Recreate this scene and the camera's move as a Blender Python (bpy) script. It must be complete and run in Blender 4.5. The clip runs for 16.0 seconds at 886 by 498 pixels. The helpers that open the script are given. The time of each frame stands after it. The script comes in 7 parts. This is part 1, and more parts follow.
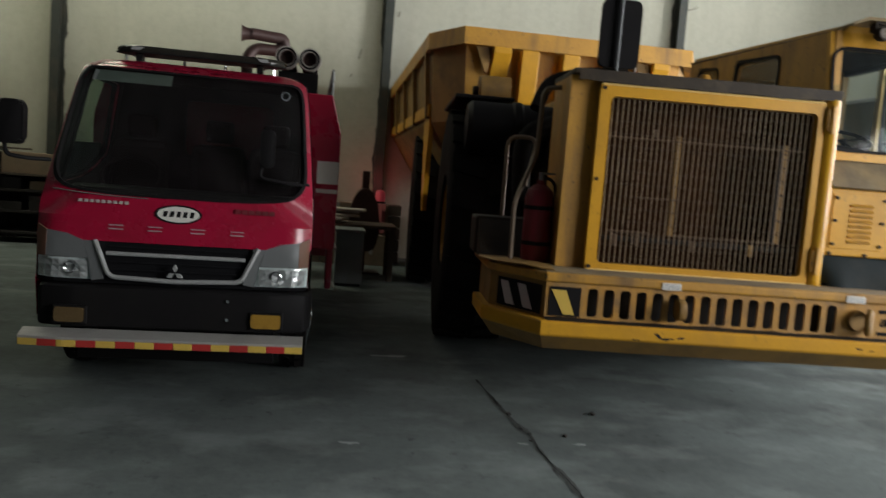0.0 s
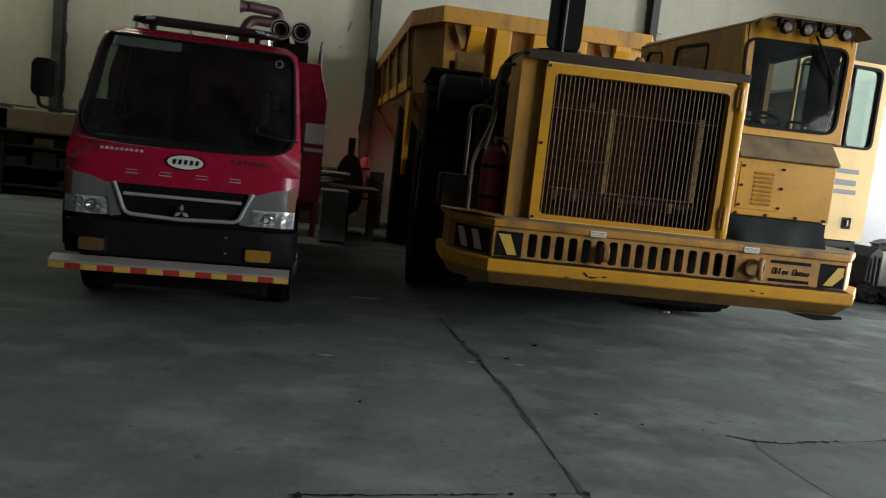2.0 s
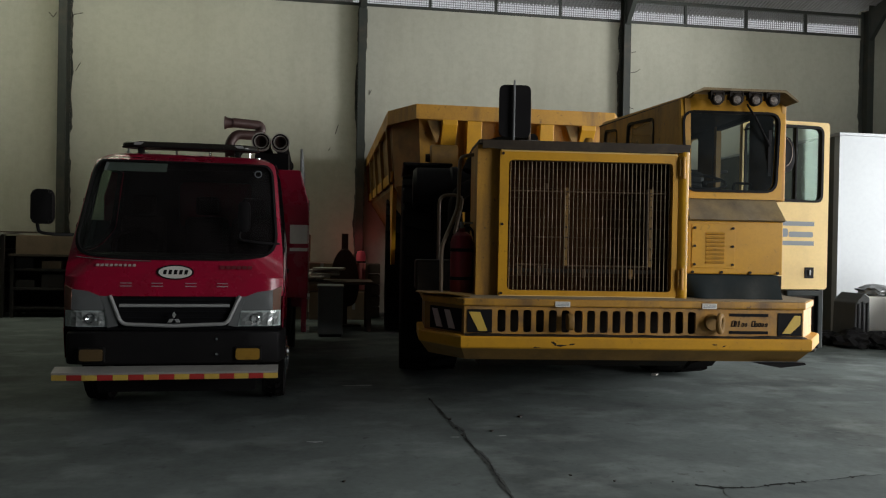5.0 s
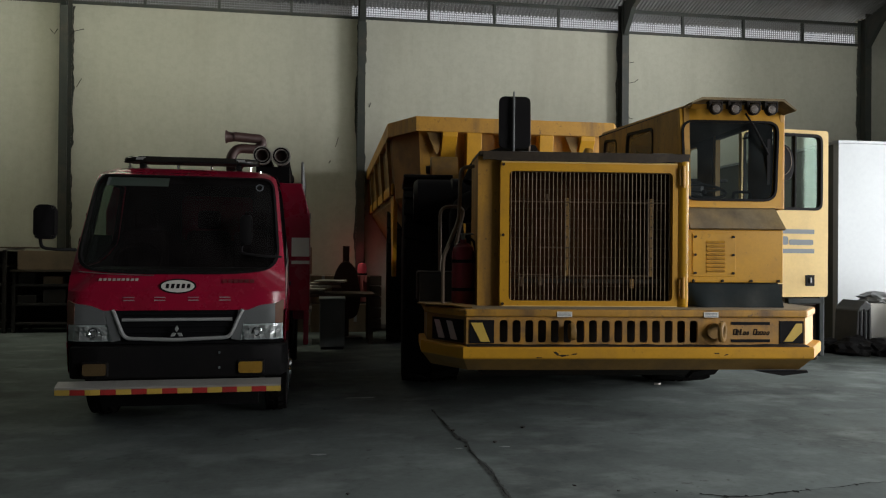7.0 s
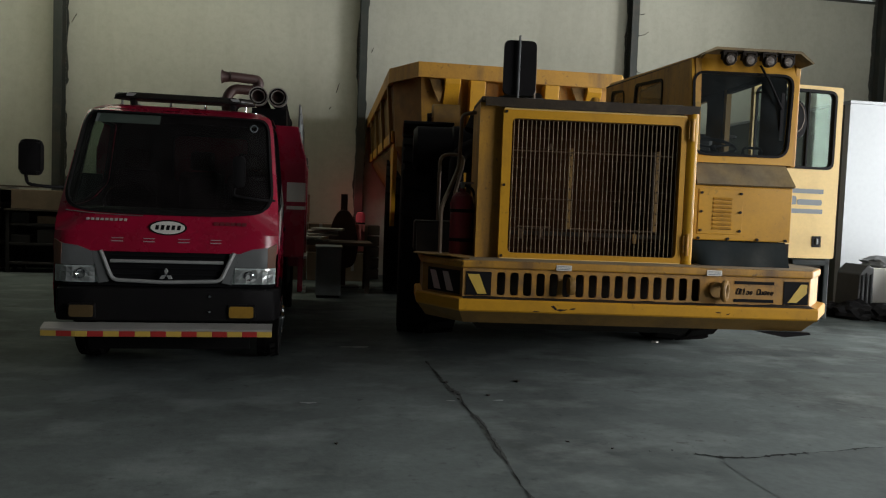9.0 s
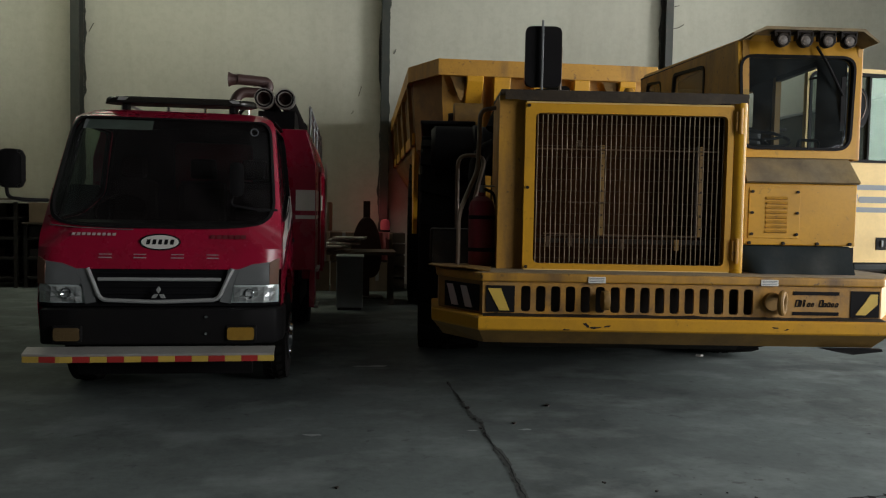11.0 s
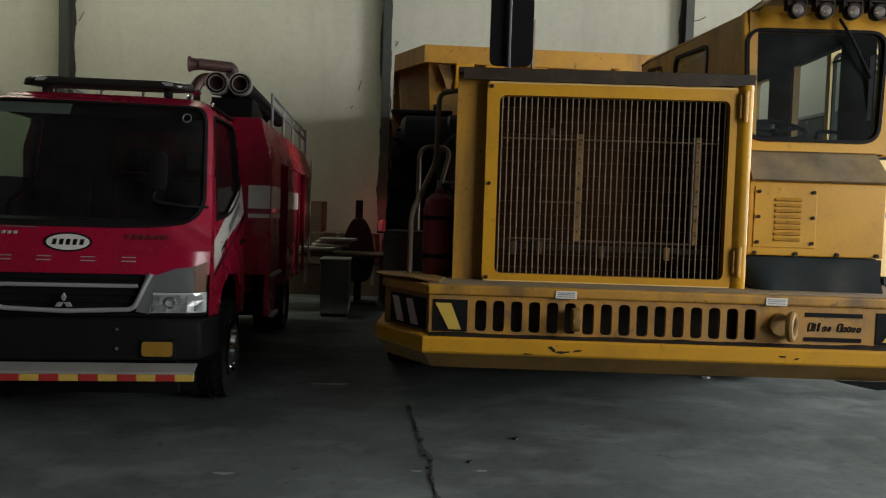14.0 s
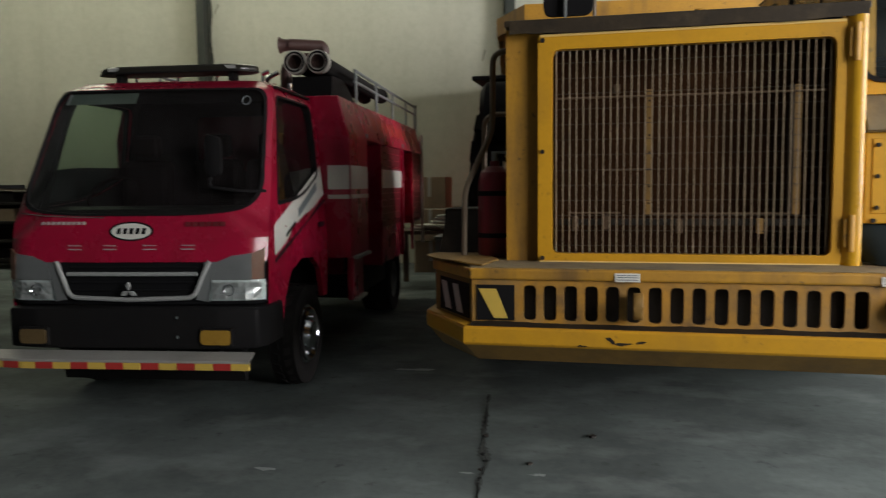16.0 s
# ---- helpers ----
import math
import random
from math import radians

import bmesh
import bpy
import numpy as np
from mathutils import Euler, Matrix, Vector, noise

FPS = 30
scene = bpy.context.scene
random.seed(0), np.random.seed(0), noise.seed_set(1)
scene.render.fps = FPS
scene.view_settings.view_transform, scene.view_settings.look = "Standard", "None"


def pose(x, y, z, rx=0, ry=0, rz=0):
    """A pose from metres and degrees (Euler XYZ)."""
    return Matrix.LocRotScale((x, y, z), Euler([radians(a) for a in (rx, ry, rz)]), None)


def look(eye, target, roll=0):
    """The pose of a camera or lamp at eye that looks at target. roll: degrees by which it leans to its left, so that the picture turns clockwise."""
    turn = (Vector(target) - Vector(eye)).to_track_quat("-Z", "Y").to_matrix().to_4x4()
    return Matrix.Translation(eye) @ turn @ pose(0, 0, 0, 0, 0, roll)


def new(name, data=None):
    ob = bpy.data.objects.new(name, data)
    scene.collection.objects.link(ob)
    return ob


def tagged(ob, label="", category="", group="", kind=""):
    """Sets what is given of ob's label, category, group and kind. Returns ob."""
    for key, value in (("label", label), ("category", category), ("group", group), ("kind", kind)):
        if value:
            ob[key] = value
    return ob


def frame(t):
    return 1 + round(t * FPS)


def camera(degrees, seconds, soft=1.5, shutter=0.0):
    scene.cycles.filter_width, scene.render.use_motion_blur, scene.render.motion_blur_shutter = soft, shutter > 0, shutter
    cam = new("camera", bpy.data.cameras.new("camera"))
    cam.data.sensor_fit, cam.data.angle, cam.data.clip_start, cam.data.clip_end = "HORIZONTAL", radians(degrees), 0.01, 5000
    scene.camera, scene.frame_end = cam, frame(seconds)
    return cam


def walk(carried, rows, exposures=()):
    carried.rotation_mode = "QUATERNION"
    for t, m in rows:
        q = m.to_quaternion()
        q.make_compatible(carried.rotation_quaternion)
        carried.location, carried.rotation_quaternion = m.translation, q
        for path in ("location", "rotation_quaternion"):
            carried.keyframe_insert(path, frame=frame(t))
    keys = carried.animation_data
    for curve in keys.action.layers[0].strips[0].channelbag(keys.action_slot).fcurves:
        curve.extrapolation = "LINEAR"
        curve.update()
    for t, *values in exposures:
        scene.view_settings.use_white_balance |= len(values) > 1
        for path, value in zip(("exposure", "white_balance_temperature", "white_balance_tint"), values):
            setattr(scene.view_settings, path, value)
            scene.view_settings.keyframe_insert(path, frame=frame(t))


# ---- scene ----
cam = camera(59.7, 16.0, soft=1.15, shutter=0.5)
PATH = [
    (0, (0.121, 0.77, 1.602), (0.432, 2.738, 1.429), 4.5),
    (0.5, (0.058, 0.522, 1.589), (0.516, 2.455, 1.352), 2.7),
    (1, (0.144, 0.302, 1.552), (0.671, 2.22, 1.341), 3.0),
    (1.5, (0.192, 0.038, 1.511), (0.62, 1.975, 1.262), 5.8),
    (2, (0.155, -0.195, 1.499), (0.502, 1.76, 1.267), 6.3),
    (2.5, (0.191, -0.398, 1.506), (0.49, 1.569, 1.305), 5.6),
    (2.8, (0.268, -0.48, 1.524), (0.568, 1.49, 1.353), 5.5),
    (3, (0.321, -0.517, 1.534), (0.606, 1.459, 1.414), 3.6),
    (3.5, (0.388, -0.582, 1.55), (0.682, 1.395, 1.475), 2.2),
    (4, (0.409, -0.607, 1.532), (0.71, 1.37, 1.484), 1.7),
    (6.5, (0.383, -0.669, 1.526), (0.686, 1.308, 1.531), 0.7),
    (7, (0.39, -0.66, 1.527), (0.693, 1.317, 1.543), 0.5),
    (7.5, (0.406, -0.655, 1.509), (0.707, 1.323, 1.531), 0.3),
    (8, (0.417, -0.649, 1.521), (0.72, 1.327, 1.508), 0.7),
    (8.5, (0.444, -0.622, 1.492), (0.75, 1.352, 1.404), 1.8),
    (9, (0.438, -0.483, 1.491), (0.743, 1.49, 1.386), 2.2),
    (11.3, (0.725, 0.226, 1.51), (0.937, 2.213, 1.422), 1.0),
    (11.5, (0.769, 0.291, 1.506), (1.003, 2.275, 1.423), 0.4),
    (12, (0.799, 0.441, 1.504), (1.046, 2.422, 1.392), -0.2),
    (12.5, (0.95, 0.541, 1.502), (1.127, 2.53, 1.394), 0.9),
    (13, (1.127, 0.614, 1.513), (1.264, 2.606, 1.414), 1.8),
    (13.5, (1.191, 0.743, 1.496), (1.328, 2.736, 1.395), 2.0),
    (14, (1.245, 0.924, 1.508), (1.39, 2.916, 1.416), 1.8),
    (14.5, (1.405, 1.046, 1.507), (1.548, 3.037, 1.399), 1.1),
    (15, (1.582, 1.127, 1.513), (1.649, 3.121, 1.383), 1.1),
    (15.5, (1.747, 1.26, 1.496), (1.685, 3.251, 1.324), 0.6),
    (16, (1.896, 1.394, 1.532), (1.619, 3.368, 1.365), -0.6),
]
walk(cam, [(t, look(eye, aim, roll)) for t, eye, aim, roll in PATH],
     exposures=[(0, 0.7, 6500, 10), (0.5, 0.6, 6500, 10), (1.0, 0.24, 6500, 10), (2.0, 0.29, 6500, 10), (2.5, 0.36, 6500, 10), (3.5, 0.05, 6500, 10), (9.0, 0.03, 6500, 10), (12.5, 0.23, 6560, 10), (14.5, 0.26, 6640, 10), (15.5, 0.3, 6640, 10), (16.0, 0.66, 6640, 10)])

# ---- world and light ----
world = bpy.data.worlds.new("sky")
world.use_nodes = True
wn = world.node_tree
sky = wn.nodes.new("ShaderNodeTexSky")
sky.sky_type, sky.sun_disc, sky.sun_elevation, sky.sun_rotation = "NISHITA", False, radians(60), radians(140)
sky.dust_density, sky.air_density = 7.0, 0.7
haze = wn.nodes.new("ShaderNodeHueSaturation")
haze.inputs["Saturation"].default_value = 0.15
wn.links.new(sky.outputs[0], haze.inputs["Color"])
wn.links.new(haze.outputs[0], wn.nodes["Background"].inputs[0])
wn.nodes["Background"].inputs[1].default_value = 0.22
scene.world = world


def area_lamp(name, m, w, h, power, colour):
    d = bpy.data.lights.new(name, "AREA")
    d.shape, d.size, d.size_y, d.energy, d.color = "RECTANGLE", w, h, power, colour
    ob = new(name, d)
    ob.matrix_world = m
    return ob


# daylight through the side gate; window band and roof strips are unseen, added openings
XG, XN = 16.28, 6.9                         # inner faces of the side wall, far and near stretch
BACK_GATE, GATE_Z = (3.8, 9.4), 4.9
YARD_X, YARD_Z = (7.9, 12.3), 4.6           # gate to the yard in the jog of the side wall
BAND_Y, BAND_Z = (-1.2, 2.9), (1.4, 4.3)    # unseen opening added in the near stretch, for light that falls off fast
JY = (BAND_Y[1] + 0.4, 3.6)                 # the jog, an unseen step added to the wall


def opening_lamp(name, x, y, z, power):
    area_lamp(name, look((x - 0.1, sum(y) / 2, sum(z) / 2), (0.0, sum(y) / 2, sum(z) / 2)), y[1] - y[0], z[1] - z[0] - 0.1, power, (0.98, 0.985, 1.0))


opening_lamp("back_gate_daylight", XG, BACK_GATE, (0.05, GATE_Z), 2750)
opening_lamp("added_band_light", XN, BAND_Y, BAND_Z, 335)
area_lamp("yard_gate_daylight", look(((YARD_X[0] + YARD_X[1]) / 2, JY[1] + 0.05, YARD_Z / 2), ((YARD_X[0] + YARD_X[1]) / 2, 12.0, YARD_Z / 2)), YARD_X[1] - YARD_X[0], YARD_Z - 0.1, 320, (0.96, 0.985, 0.975))
# added roof strips, unseen, brighten the wall but not between the trucks
area_lamp("added_roof_strip_light", look((-7.5, 13.6, 7.9), (-7.5, 13.61, 0)), 13.5, 1.5, 215, (0.99, 1.0, 0.78))
area_lamp("added_roof_strip_light", look((8.8, 13.6, 7.9), (8.8, 13.61, 0)), 7.0, 1.5, 55, (1.0, 1.0, 0.97))


# ---- helpers for meshes ----
def part(name, bm, material, parent=None, label="", smooth=False):
    """Links a bmesh as one mesh object, under a thing or a part."""
    me = bpy.data.meshes.new(name)
    bmesh.ops.recalc_face_normals(bm, faces=bm.faces)
    if smooth:
        for f in bm.faces:
            f.smooth = True
        for e in bm.edges:
            if len(e.link_faces) == 2 and e.calc_face_angle(0) > 0.6:
                e.smooth = False
    bm.to_mesh(me)
    bm.free()
    me.materials.append(material)
    ob = new(name, me)
    ob.parent = parent
    if label:
        tagged(ob, label)
    return ob


def thing(name, m, label, category, group="", kind=""):
    ob = new(name)
    ob.empty_display_size = 0.2
    ob.matrix_world = m
    return tagged(ob, label, category, group, kind)


def N():
    return bmesh.new()


def box(bm, x0, x1, y0, y1, z0, z1, bev=0.0):
    vs = [bm.verts.new(p) for p in ((x0, y0, z0), (x1, y0, z0), (x1, y1, z0), (x0, y1, z0), (x0, y0, z1), (x1, y0, z1), (x1, y1, z1), (x0, y1, z1))]
    fs = [bm.faces.new([vs[i] for i in q]) for q in ((3, 2, 1, 0), (4, 5, 6, 7), (0, 1, 5, 4), (1, 2, 6, 5), (2, 3, 7, 6), (3, 0, 4, 7))]
    if bev:
        es = {e for f in fs for e in f.edges}
        bmesh.ops.bevel(bm, geom=list(es), offset=bev, segments=2, profile=0.5, affect="EDGES")
    return bm


def prism(bm, pts, axis, a0, a1, bev=0.0):
    """Extrudes a 2D outline. axis x: points are (y, z); y: (x, z); z: (x, y)."""
    def v3(p, a):
        return {"x": (a, p[0], p[1]), "y": (p[0], a, p[1]), "z": (p[0], p[1], a)}[axis]
    lo = [bm.verts.new(v3(p, a0)) for p in pts]
    hi = [bm.verts.new(v3(p, a1)) for p in pts]
    fs = [bm.faces.new(lo), bm.faces.new(hi[::-1])]
    n = len(pts)
    fs += [bm.faces.new((lo[i], hi[i], hi[(i + 1) % n], lo[(i + 1) % n])) for i in range(n)]
    if bev:
        es = {e for f in fs for e in f.edges}
        bmesh.ops.bevel(bm, geom=list(es), offset=bev, segments=2, profile=0.5, affect="EDGES")
    return bm


def basis(d):
    d = Vector(d).normalized()
    a = d.orthogonal().normalized()
    return d, a, d.cross(a)


def cyl(bm, p0, p1, r0, r1=None, n=16, caps=True):
    r1 = r0 if r1 is None else r1
    p0, p1 = Vector(p0), Vector(p1)
    d, a, b = basis(p1 - p0)
    rings = [[bm.verts.new(p + (a * math.cos(6.28318 * i / n) + b * math.sin(6.28318 * i / n)) * r) for i in range(n)] for p, r in ((p0, r0), (p1, r1))]
    for i in range(n):
        bm.faces.new((rings[0][i], rings[0][(i + 1) % n], rings[1][(i + 1) % n], rings[1][i]))
    if caps:
        bm.faces.new(rings[0][::-1])
        bm.faces.new(rings[1])
    return bm


def tube(bm, pts, r, n=8, closed=False):
    pts = [Vector(p) for p in pts]
    m = len(pts)
    prev, rings = None, []
    for k, p in enumerate(pts):
        d = (pts[(k + 1) % m] if closed or k < m - 1 else p) - (pts[k - 1] if closed or k else p)
        d.normalize()
        a = d.orthogonal().normalized() if prev is None else (prev - d * prev.dot(d)).normalized()
        prev = a
        b = d.cross(a)
        rings.append([bm.verts.new(p + (a * math.cos(6.28318 * i / n) + b * math.sin(6.28318 * i / n)) * r) for i in range(n)])
    for k in range(m if closed else m - 1):
        q = rings[(k + 1) % m]
        for i in range(n):
            bm.faces.new((rings[k][i], rings[k][(i + 1) % n], q[(i + 1) % n], q[i]))
    if not closed:
        bm.faces.new(rings[0][::-1])
        bm.faces.new(rings[-1])
    return bm


def bend(pts, r=0.06, k=4):
    """Rounds the corners of an open path."""
    pts = [Vector(p) for p in pts]
    out = [pts[0]]
    for a, p, b in zip(pts, pts[1:], pts[2:]):
        u, w = (a - p), (b - p)
        q = min(r, u.length * 0.45, w.length * 0.45)
        s, e = p + u.normalized() * q, p + w.normalized() * q
        out += [s.lerp(p, i / k).lerp(p.lerp(e, i / k), i / k) for i in range(k + 1)]
    return out + [pts[-1]]


def lathe(bm, prof, centre, axis, n=32):
    """Turns (radius, along) round an axis through centre."""
    c = Vector(centre)
    d = Vector({"x": (1, 0, 0), "y": (0, 1, 0), "z": (0, 0, 1)}[axis])
    a = Vector({"x": (0, 1, 0), "y": (0, 0, 1), "z": (1, 0, 0)}[axis])
    b = d.cross(a)
    rings = []
    for r, h in prof:
        if r < 1e-5:
            rings.append([bm.verts.new(c + d * h)])
        else:
            rings.append([bm.verts.new(c + d * h + (a * math.cos(6.28318 * i / n) + b * math.sin(6.28318 * i / n)) * r) for i in range(n)])
    for p, q in zip(rings, rings[1:]):
        for i in range(n):
            j = (i + 1) % n
            vs = [p[i % len(p)], p[j % len(p)], q[j % len(q)], q[i % len(q)]]
            vs = [v for k, v in enumerate(vs) if v not in vs[:k]]
            if len(vs) > 2:
                bm.faces.new(vs)
    return bm


def rounded(pts, r, k=5):
    """A closed outline with its corners rounded; r is one radius or one each."""
    n, out = len(pts), []
    rs = r if isinstance(r, (list, tuple)) else [r] * n
    for i in range(n):
        a, p, b = Vector(pts[i - 1]), Vector(pts[i]), Vector(pts[(i + 1) % n])
        u, w = a - p, b - p
        q = min(rs[i], u.length * 0.49, w.length * 0.49)
        s, e = p + u.normalized() * q, p + w.normalized() * q
        out += [s.lerp(p, t / k).lerp(p.lerp(e, t / k), t / k) for t in range(k + 1)]
    return [(v.x, v.y) for v in out]


def rect(a0, a1, b0, b1):
    return [(a0, b0), (a1, b0), (a1, b1), (a0, b1)]


def cast(loop, c, ang):
    d, best = (math.cos(ang), math.sin(ang)), 0.0
    for (x0, y0), (x1, y1) in zip(loop, loop[1:] + loop[:1]):
        ex, ey = x1 - x0, y1 - y0
        den = d[0] * ey - d[1] * ex
        if abs(den) < 1e-12:
            continue
        t = ((x0 - c[0]) * ey - (y0 - c[1]) * ex) / den
        s = ((x0 - c[0]) * d[1] - (y0 - c[1]) * d[0]) / den
        if t > 0 and -1e-6 <= s <= 1 + 1e-6:
            best = max(best, t)
    return (c[0] + d[0] * best, c[1] + d[1] * best)


def star(outer, inner, extra=0):
    c = (sum(p[0] for p in inner) / len(inner), sum(p[1] for p in inner) / len(inner))
    angs = sorted({round(math.atan2(p[1] - c[1], p[0] - c[0]), 4) for p in outer + inner} | {round(-3.1 + 6.2 * i / extra, 4) for i in range(extra)})
    return c, [cast(outer, c, a) for a in angs], [cast(inner, c, a) for a in angs]


def ring(bm, outer, inner, fn, d0, d1, extra=0):
    """A plate with a hole, between two outlines, mapped by fn(a, b, depth)."""
    c, o, i = star(outer, inner, extra)
    n = len(o)
    loops = [[bm.verts.new(fn(p[0], p[1], d)) for p in q] for q, d in ((o, d0), (i, d0), (i, d1), (o, d1))]
    for k in range(4):
        p, q = loops[k], loops[(k + 1) % 4]
        for j in range(n):
            bm.faces.new((p[j], p[(j + 1) % n], q[(j + 1) % n], q[j]))
    return bm


def sheet(bm, loop, fn, d=0.0, steps=4, thick=0.0):
    """Fills an outline with rings towards its middle, so that it can follow a curved fn."""
    c = (sum(p[0] for p in loop) / len(loop), sum(p[1] for p in loop) / len(loop))
    n = len(loop)
    for dd in ((d, d + thick) if thick else (d,)):
        rows = [[bm.verts.new(fn(c[0] + (p[0] - c[0]) * s / steps, c[1] + (p[1] - c[1]) * s / steps, dd)) for p in loop] for s in range(1, steps + 1)]
        mid = bm.verts.new(fn(c[0], c[1], dd))
        for j in range(n):
            bm.faces.new((mid, rows[0][j], rows[0][(j + 1) % n]))
            for p, q in zip(rows, rows[1:]):
                bm.faces.new((p[j], q[j], q[(j + 1) % n], p[(j + 1) % n]))
        if dd == d:
            edge = rows[-1]
        else:
            for j in range(n):
                bm.faces.new((edge[j], edge[(j + 1) % n], rows[-1][(j + 1) % n], rows[-1][j]))
    return bm


def flat_y(a, b, d):
    return Vector((a, d, b))


# ---- materials ----
def node_mat(name):
    m = bpy.data.materials.new(name)
    m.use_nodes = True
    return m, m.node_tree.nodes, m.node_tree.links, m.node_tree.nodes["Principled BSDF"]


def surface(name, base, rough=0.5, metal=0.0, second=None, amount=0.35, scale=3.0, fine=40.0, dirt=None, dirt_amount=0.0, dirt_scale=2.0, bump=0.1,
            coat=0.0, streak=False, rough_var=0.12, spec=0.5, pale=None, pale_amount=0.0, pale_scale=1.1, specks=0.0, speck_scale=26.0, speck_col=(0.05, 0.035, 0.02)):
    """A surface with broad patches, fine grain, stains and fine relief."""
    m, nd, ln, bs = node_mat(name)
    tc = nd.new("ShaderNodeTexCoord")
    second = second or tuple(c * 0.75 for c in base)

    def tex(sc, detail, stretch=None):
        t = nd.new("ShaderNodeTexNoise")
        t.inputs["Scale"].default_value, t.inputs["Detail"].default_value, t.inputs["Roughness"].default_value = sc, detail, 0.62
        if stretch:
            mp = nd.new("ShaderNodeMapping")
            mp.inputs["Scale"].default_value = stretch
            ln.new(tc.outputs["Object"], mp.inputs[0])
            ln.new(mp.outputs[0], t.inputs[0])
        else:
            ln.new(tc.outputs["Object"], t.inputs[0])
        return t.outputs[0]

    def ramp(src, lo, hi):
        r = nd.new("ShaderNodeMapRange")
        r.inputs[1].default_value, r.inputs[2].default_value = lo, hi
        ln.new(src, r.inputs[0])
        return r.outputs[0]

    def mix(f, a, b):
        x = nd.new("ShaderNodeMix")
        x.data_type = "RGBA"
        for src, sock in ((f, x.inputs[0]), (a, x.inputs[6]), (b, x.inputs[7])):
            if isinstance(src, tuple):
                sock.default_value = (*src, 1.0) if len(src) == 3 else src
            elif isinstance(src, float):
                sock.default_value = src
            else:
                ln.new(src, sock)
        return x.outputs[2]

    def times(src, k):
        x = nd.new("ShaderNodeMath")
        x.operation = "MULTIPLY"
        ln.new(src, x.inputs[0])
        x.inputs[1].default_value = k
        return x.outputs[0]

    broad, grain = tex(scale, 5), tex(fine, 3)
    col = mix(times(ramp(broad, 0.35, 0.7), amount), base, second)
    col = mix(times(ramp(grain, 0.4, 0.75), amount * 0.5), col, tuple(c * 0.6 for c in base))
    if dirt:
        d = tex(dirt_scale, 8, (1.6, 1.6, 0.25) if streak else None)
        col = mix(times(ramp(d, 0.48, 0.72), dirt_amount), col, dirt)
    if pale:
        col = mix(times(ramp(tex(pale_scale, 7, (1.0, 1.35, 1.0)), 0.5, 0.68), pale_amount), col, pale)
    if specks:
        hard = times(ramp(tex(speck_scale, 6), 0.6, 0.68), specks)
        gate = ramp(tex(speck_scale * 0.12, 3), 0.42, 0.62)
        x = nd.new("ShaderNodeMath")
        x.operation = "MULTIPLY"
        ln.new(hard, x.inputs[0])
        ln.new(gate, x.inputs[1])
        col = mix(x.outputs[0], col, speck_col)
    ln.new(col, bs.inputs["Base Color"])
    rr = nd.new("ShaderNodeMapRange")
    rr.inputs[3].default_value, rr.inputs[4].default_value = max(0.02, rough - rough_var), min(1, rough + rough_var)
    ln.new(broad, rr.inputs[0])
    ln.new(rr.outputs[0], bs.inputs["Roughness"])
    bs.inputs["Metallic"].default_value = metal
    bs.inputs["Specular IOR Level"].default_value = spec
    bs.inputs["Coat Weight"].default_value = coat
    bs.inputs["Coat Roughness"].default_value = 0.08
    if bump:
        bp = nd.new("ShaderNodeBump")
        bp.inputs["Strength"].default_value, bp.inputs["Distance"].default_value = bump, 0.01
        ln.new(grain, bp.inputs["Height"])
        ln.new(bp.outputs[0], bs.inputs["Normal"])
    return m


def glassy(name, tint, rough=0.02, ior=1.5, dust=0.0, dust_col=(0.5, 0.5, 0.46), gloss=(1.0, 1.0, 1.0)):
    """Thin pane: mostly clear, with a mirror's gloss by Fresnel and an uneven film of dust."""
    m, nd, ln, bs = node_mat(name)
    nd.remove(bs)
    out = nd["Material Output"]
    tr, gl, lw, mx = nd.new("ShaderNodeBsdfTransparent"), nd.new("ShaderNodeBsdfGlossy"), nd.new("ShaderNodeLayerWeight"), nd.new("ShaderNodeMixShader")
    pw, fr = nd.new("ShaderNodeMath"), nd.new("ShaderNodeMath")
    tr.inputs[0].default_value = (*tint, 1)
    gl.inputs["Roughness"].default_value = rough
    gl.inputs["Color"].default_value = (*gloss, 1)
    f0 = ((ior - 1) / (ior + 1)) ** 2
    lw.inputs[0].default_value = 0.5
    pw.operation, fr.operation = "POWER", "MULTIPLY_ADD"
    pw.inputs[1].default_value = 4.0
    fr.inputs[1].default_value, fr.inputs[2].default_value = 0.8 * (1 - f0), f0 * 2
    ln.new(lw.outputs["Facing"], pw.inputs[0])
    ln.new(pw.outputs[0], fr.inputs[0])
    ln.new(fr.outputs[0], mx.inputs[0])
    ln.new(tr.outputs[0], mx.inputs[1])
    ln.new(gl.outputs[0], mx.inputs[2])
    if dust:
        tc, ns, mr, df, m2 = nd.new("ShaderNodeTexCoord"), nd.new("ShaderNodeTexNoise"), nd.new("ShaderNodeMapRange"), nd.new("ShaderNodeBsdfDiffuse"), nd.new("ShaderNodeMixShader")
        ns.inputs["Scale"].default_value, ns.inputs["Detail"].default_value = 5.0, 8.0
        df.inputs[0].default_value = (*dust_col, 1)
        mr.inputs[1].default_value, mr.inputs[2].default_value, mr.inputs[3].default_value, mr.inputs[4].default_value = 0.3, 0.75, dust * 0.4, dust * 1.6
        ln.new(tc.outputs["Object"], ns.inputs[0])
        ln.new(ns.outputs[0], mr.inputs[0])
        ln.new(mr.outputs[0], m2.inputs[0])
        ln.new(mx.outputs[0], m2.inputs[1])
        ln.new(df.outputs[0], m2.inputs[2])
        mx = m2
    ln.new(mx.outputs[0], out.inputs[0])
    return m


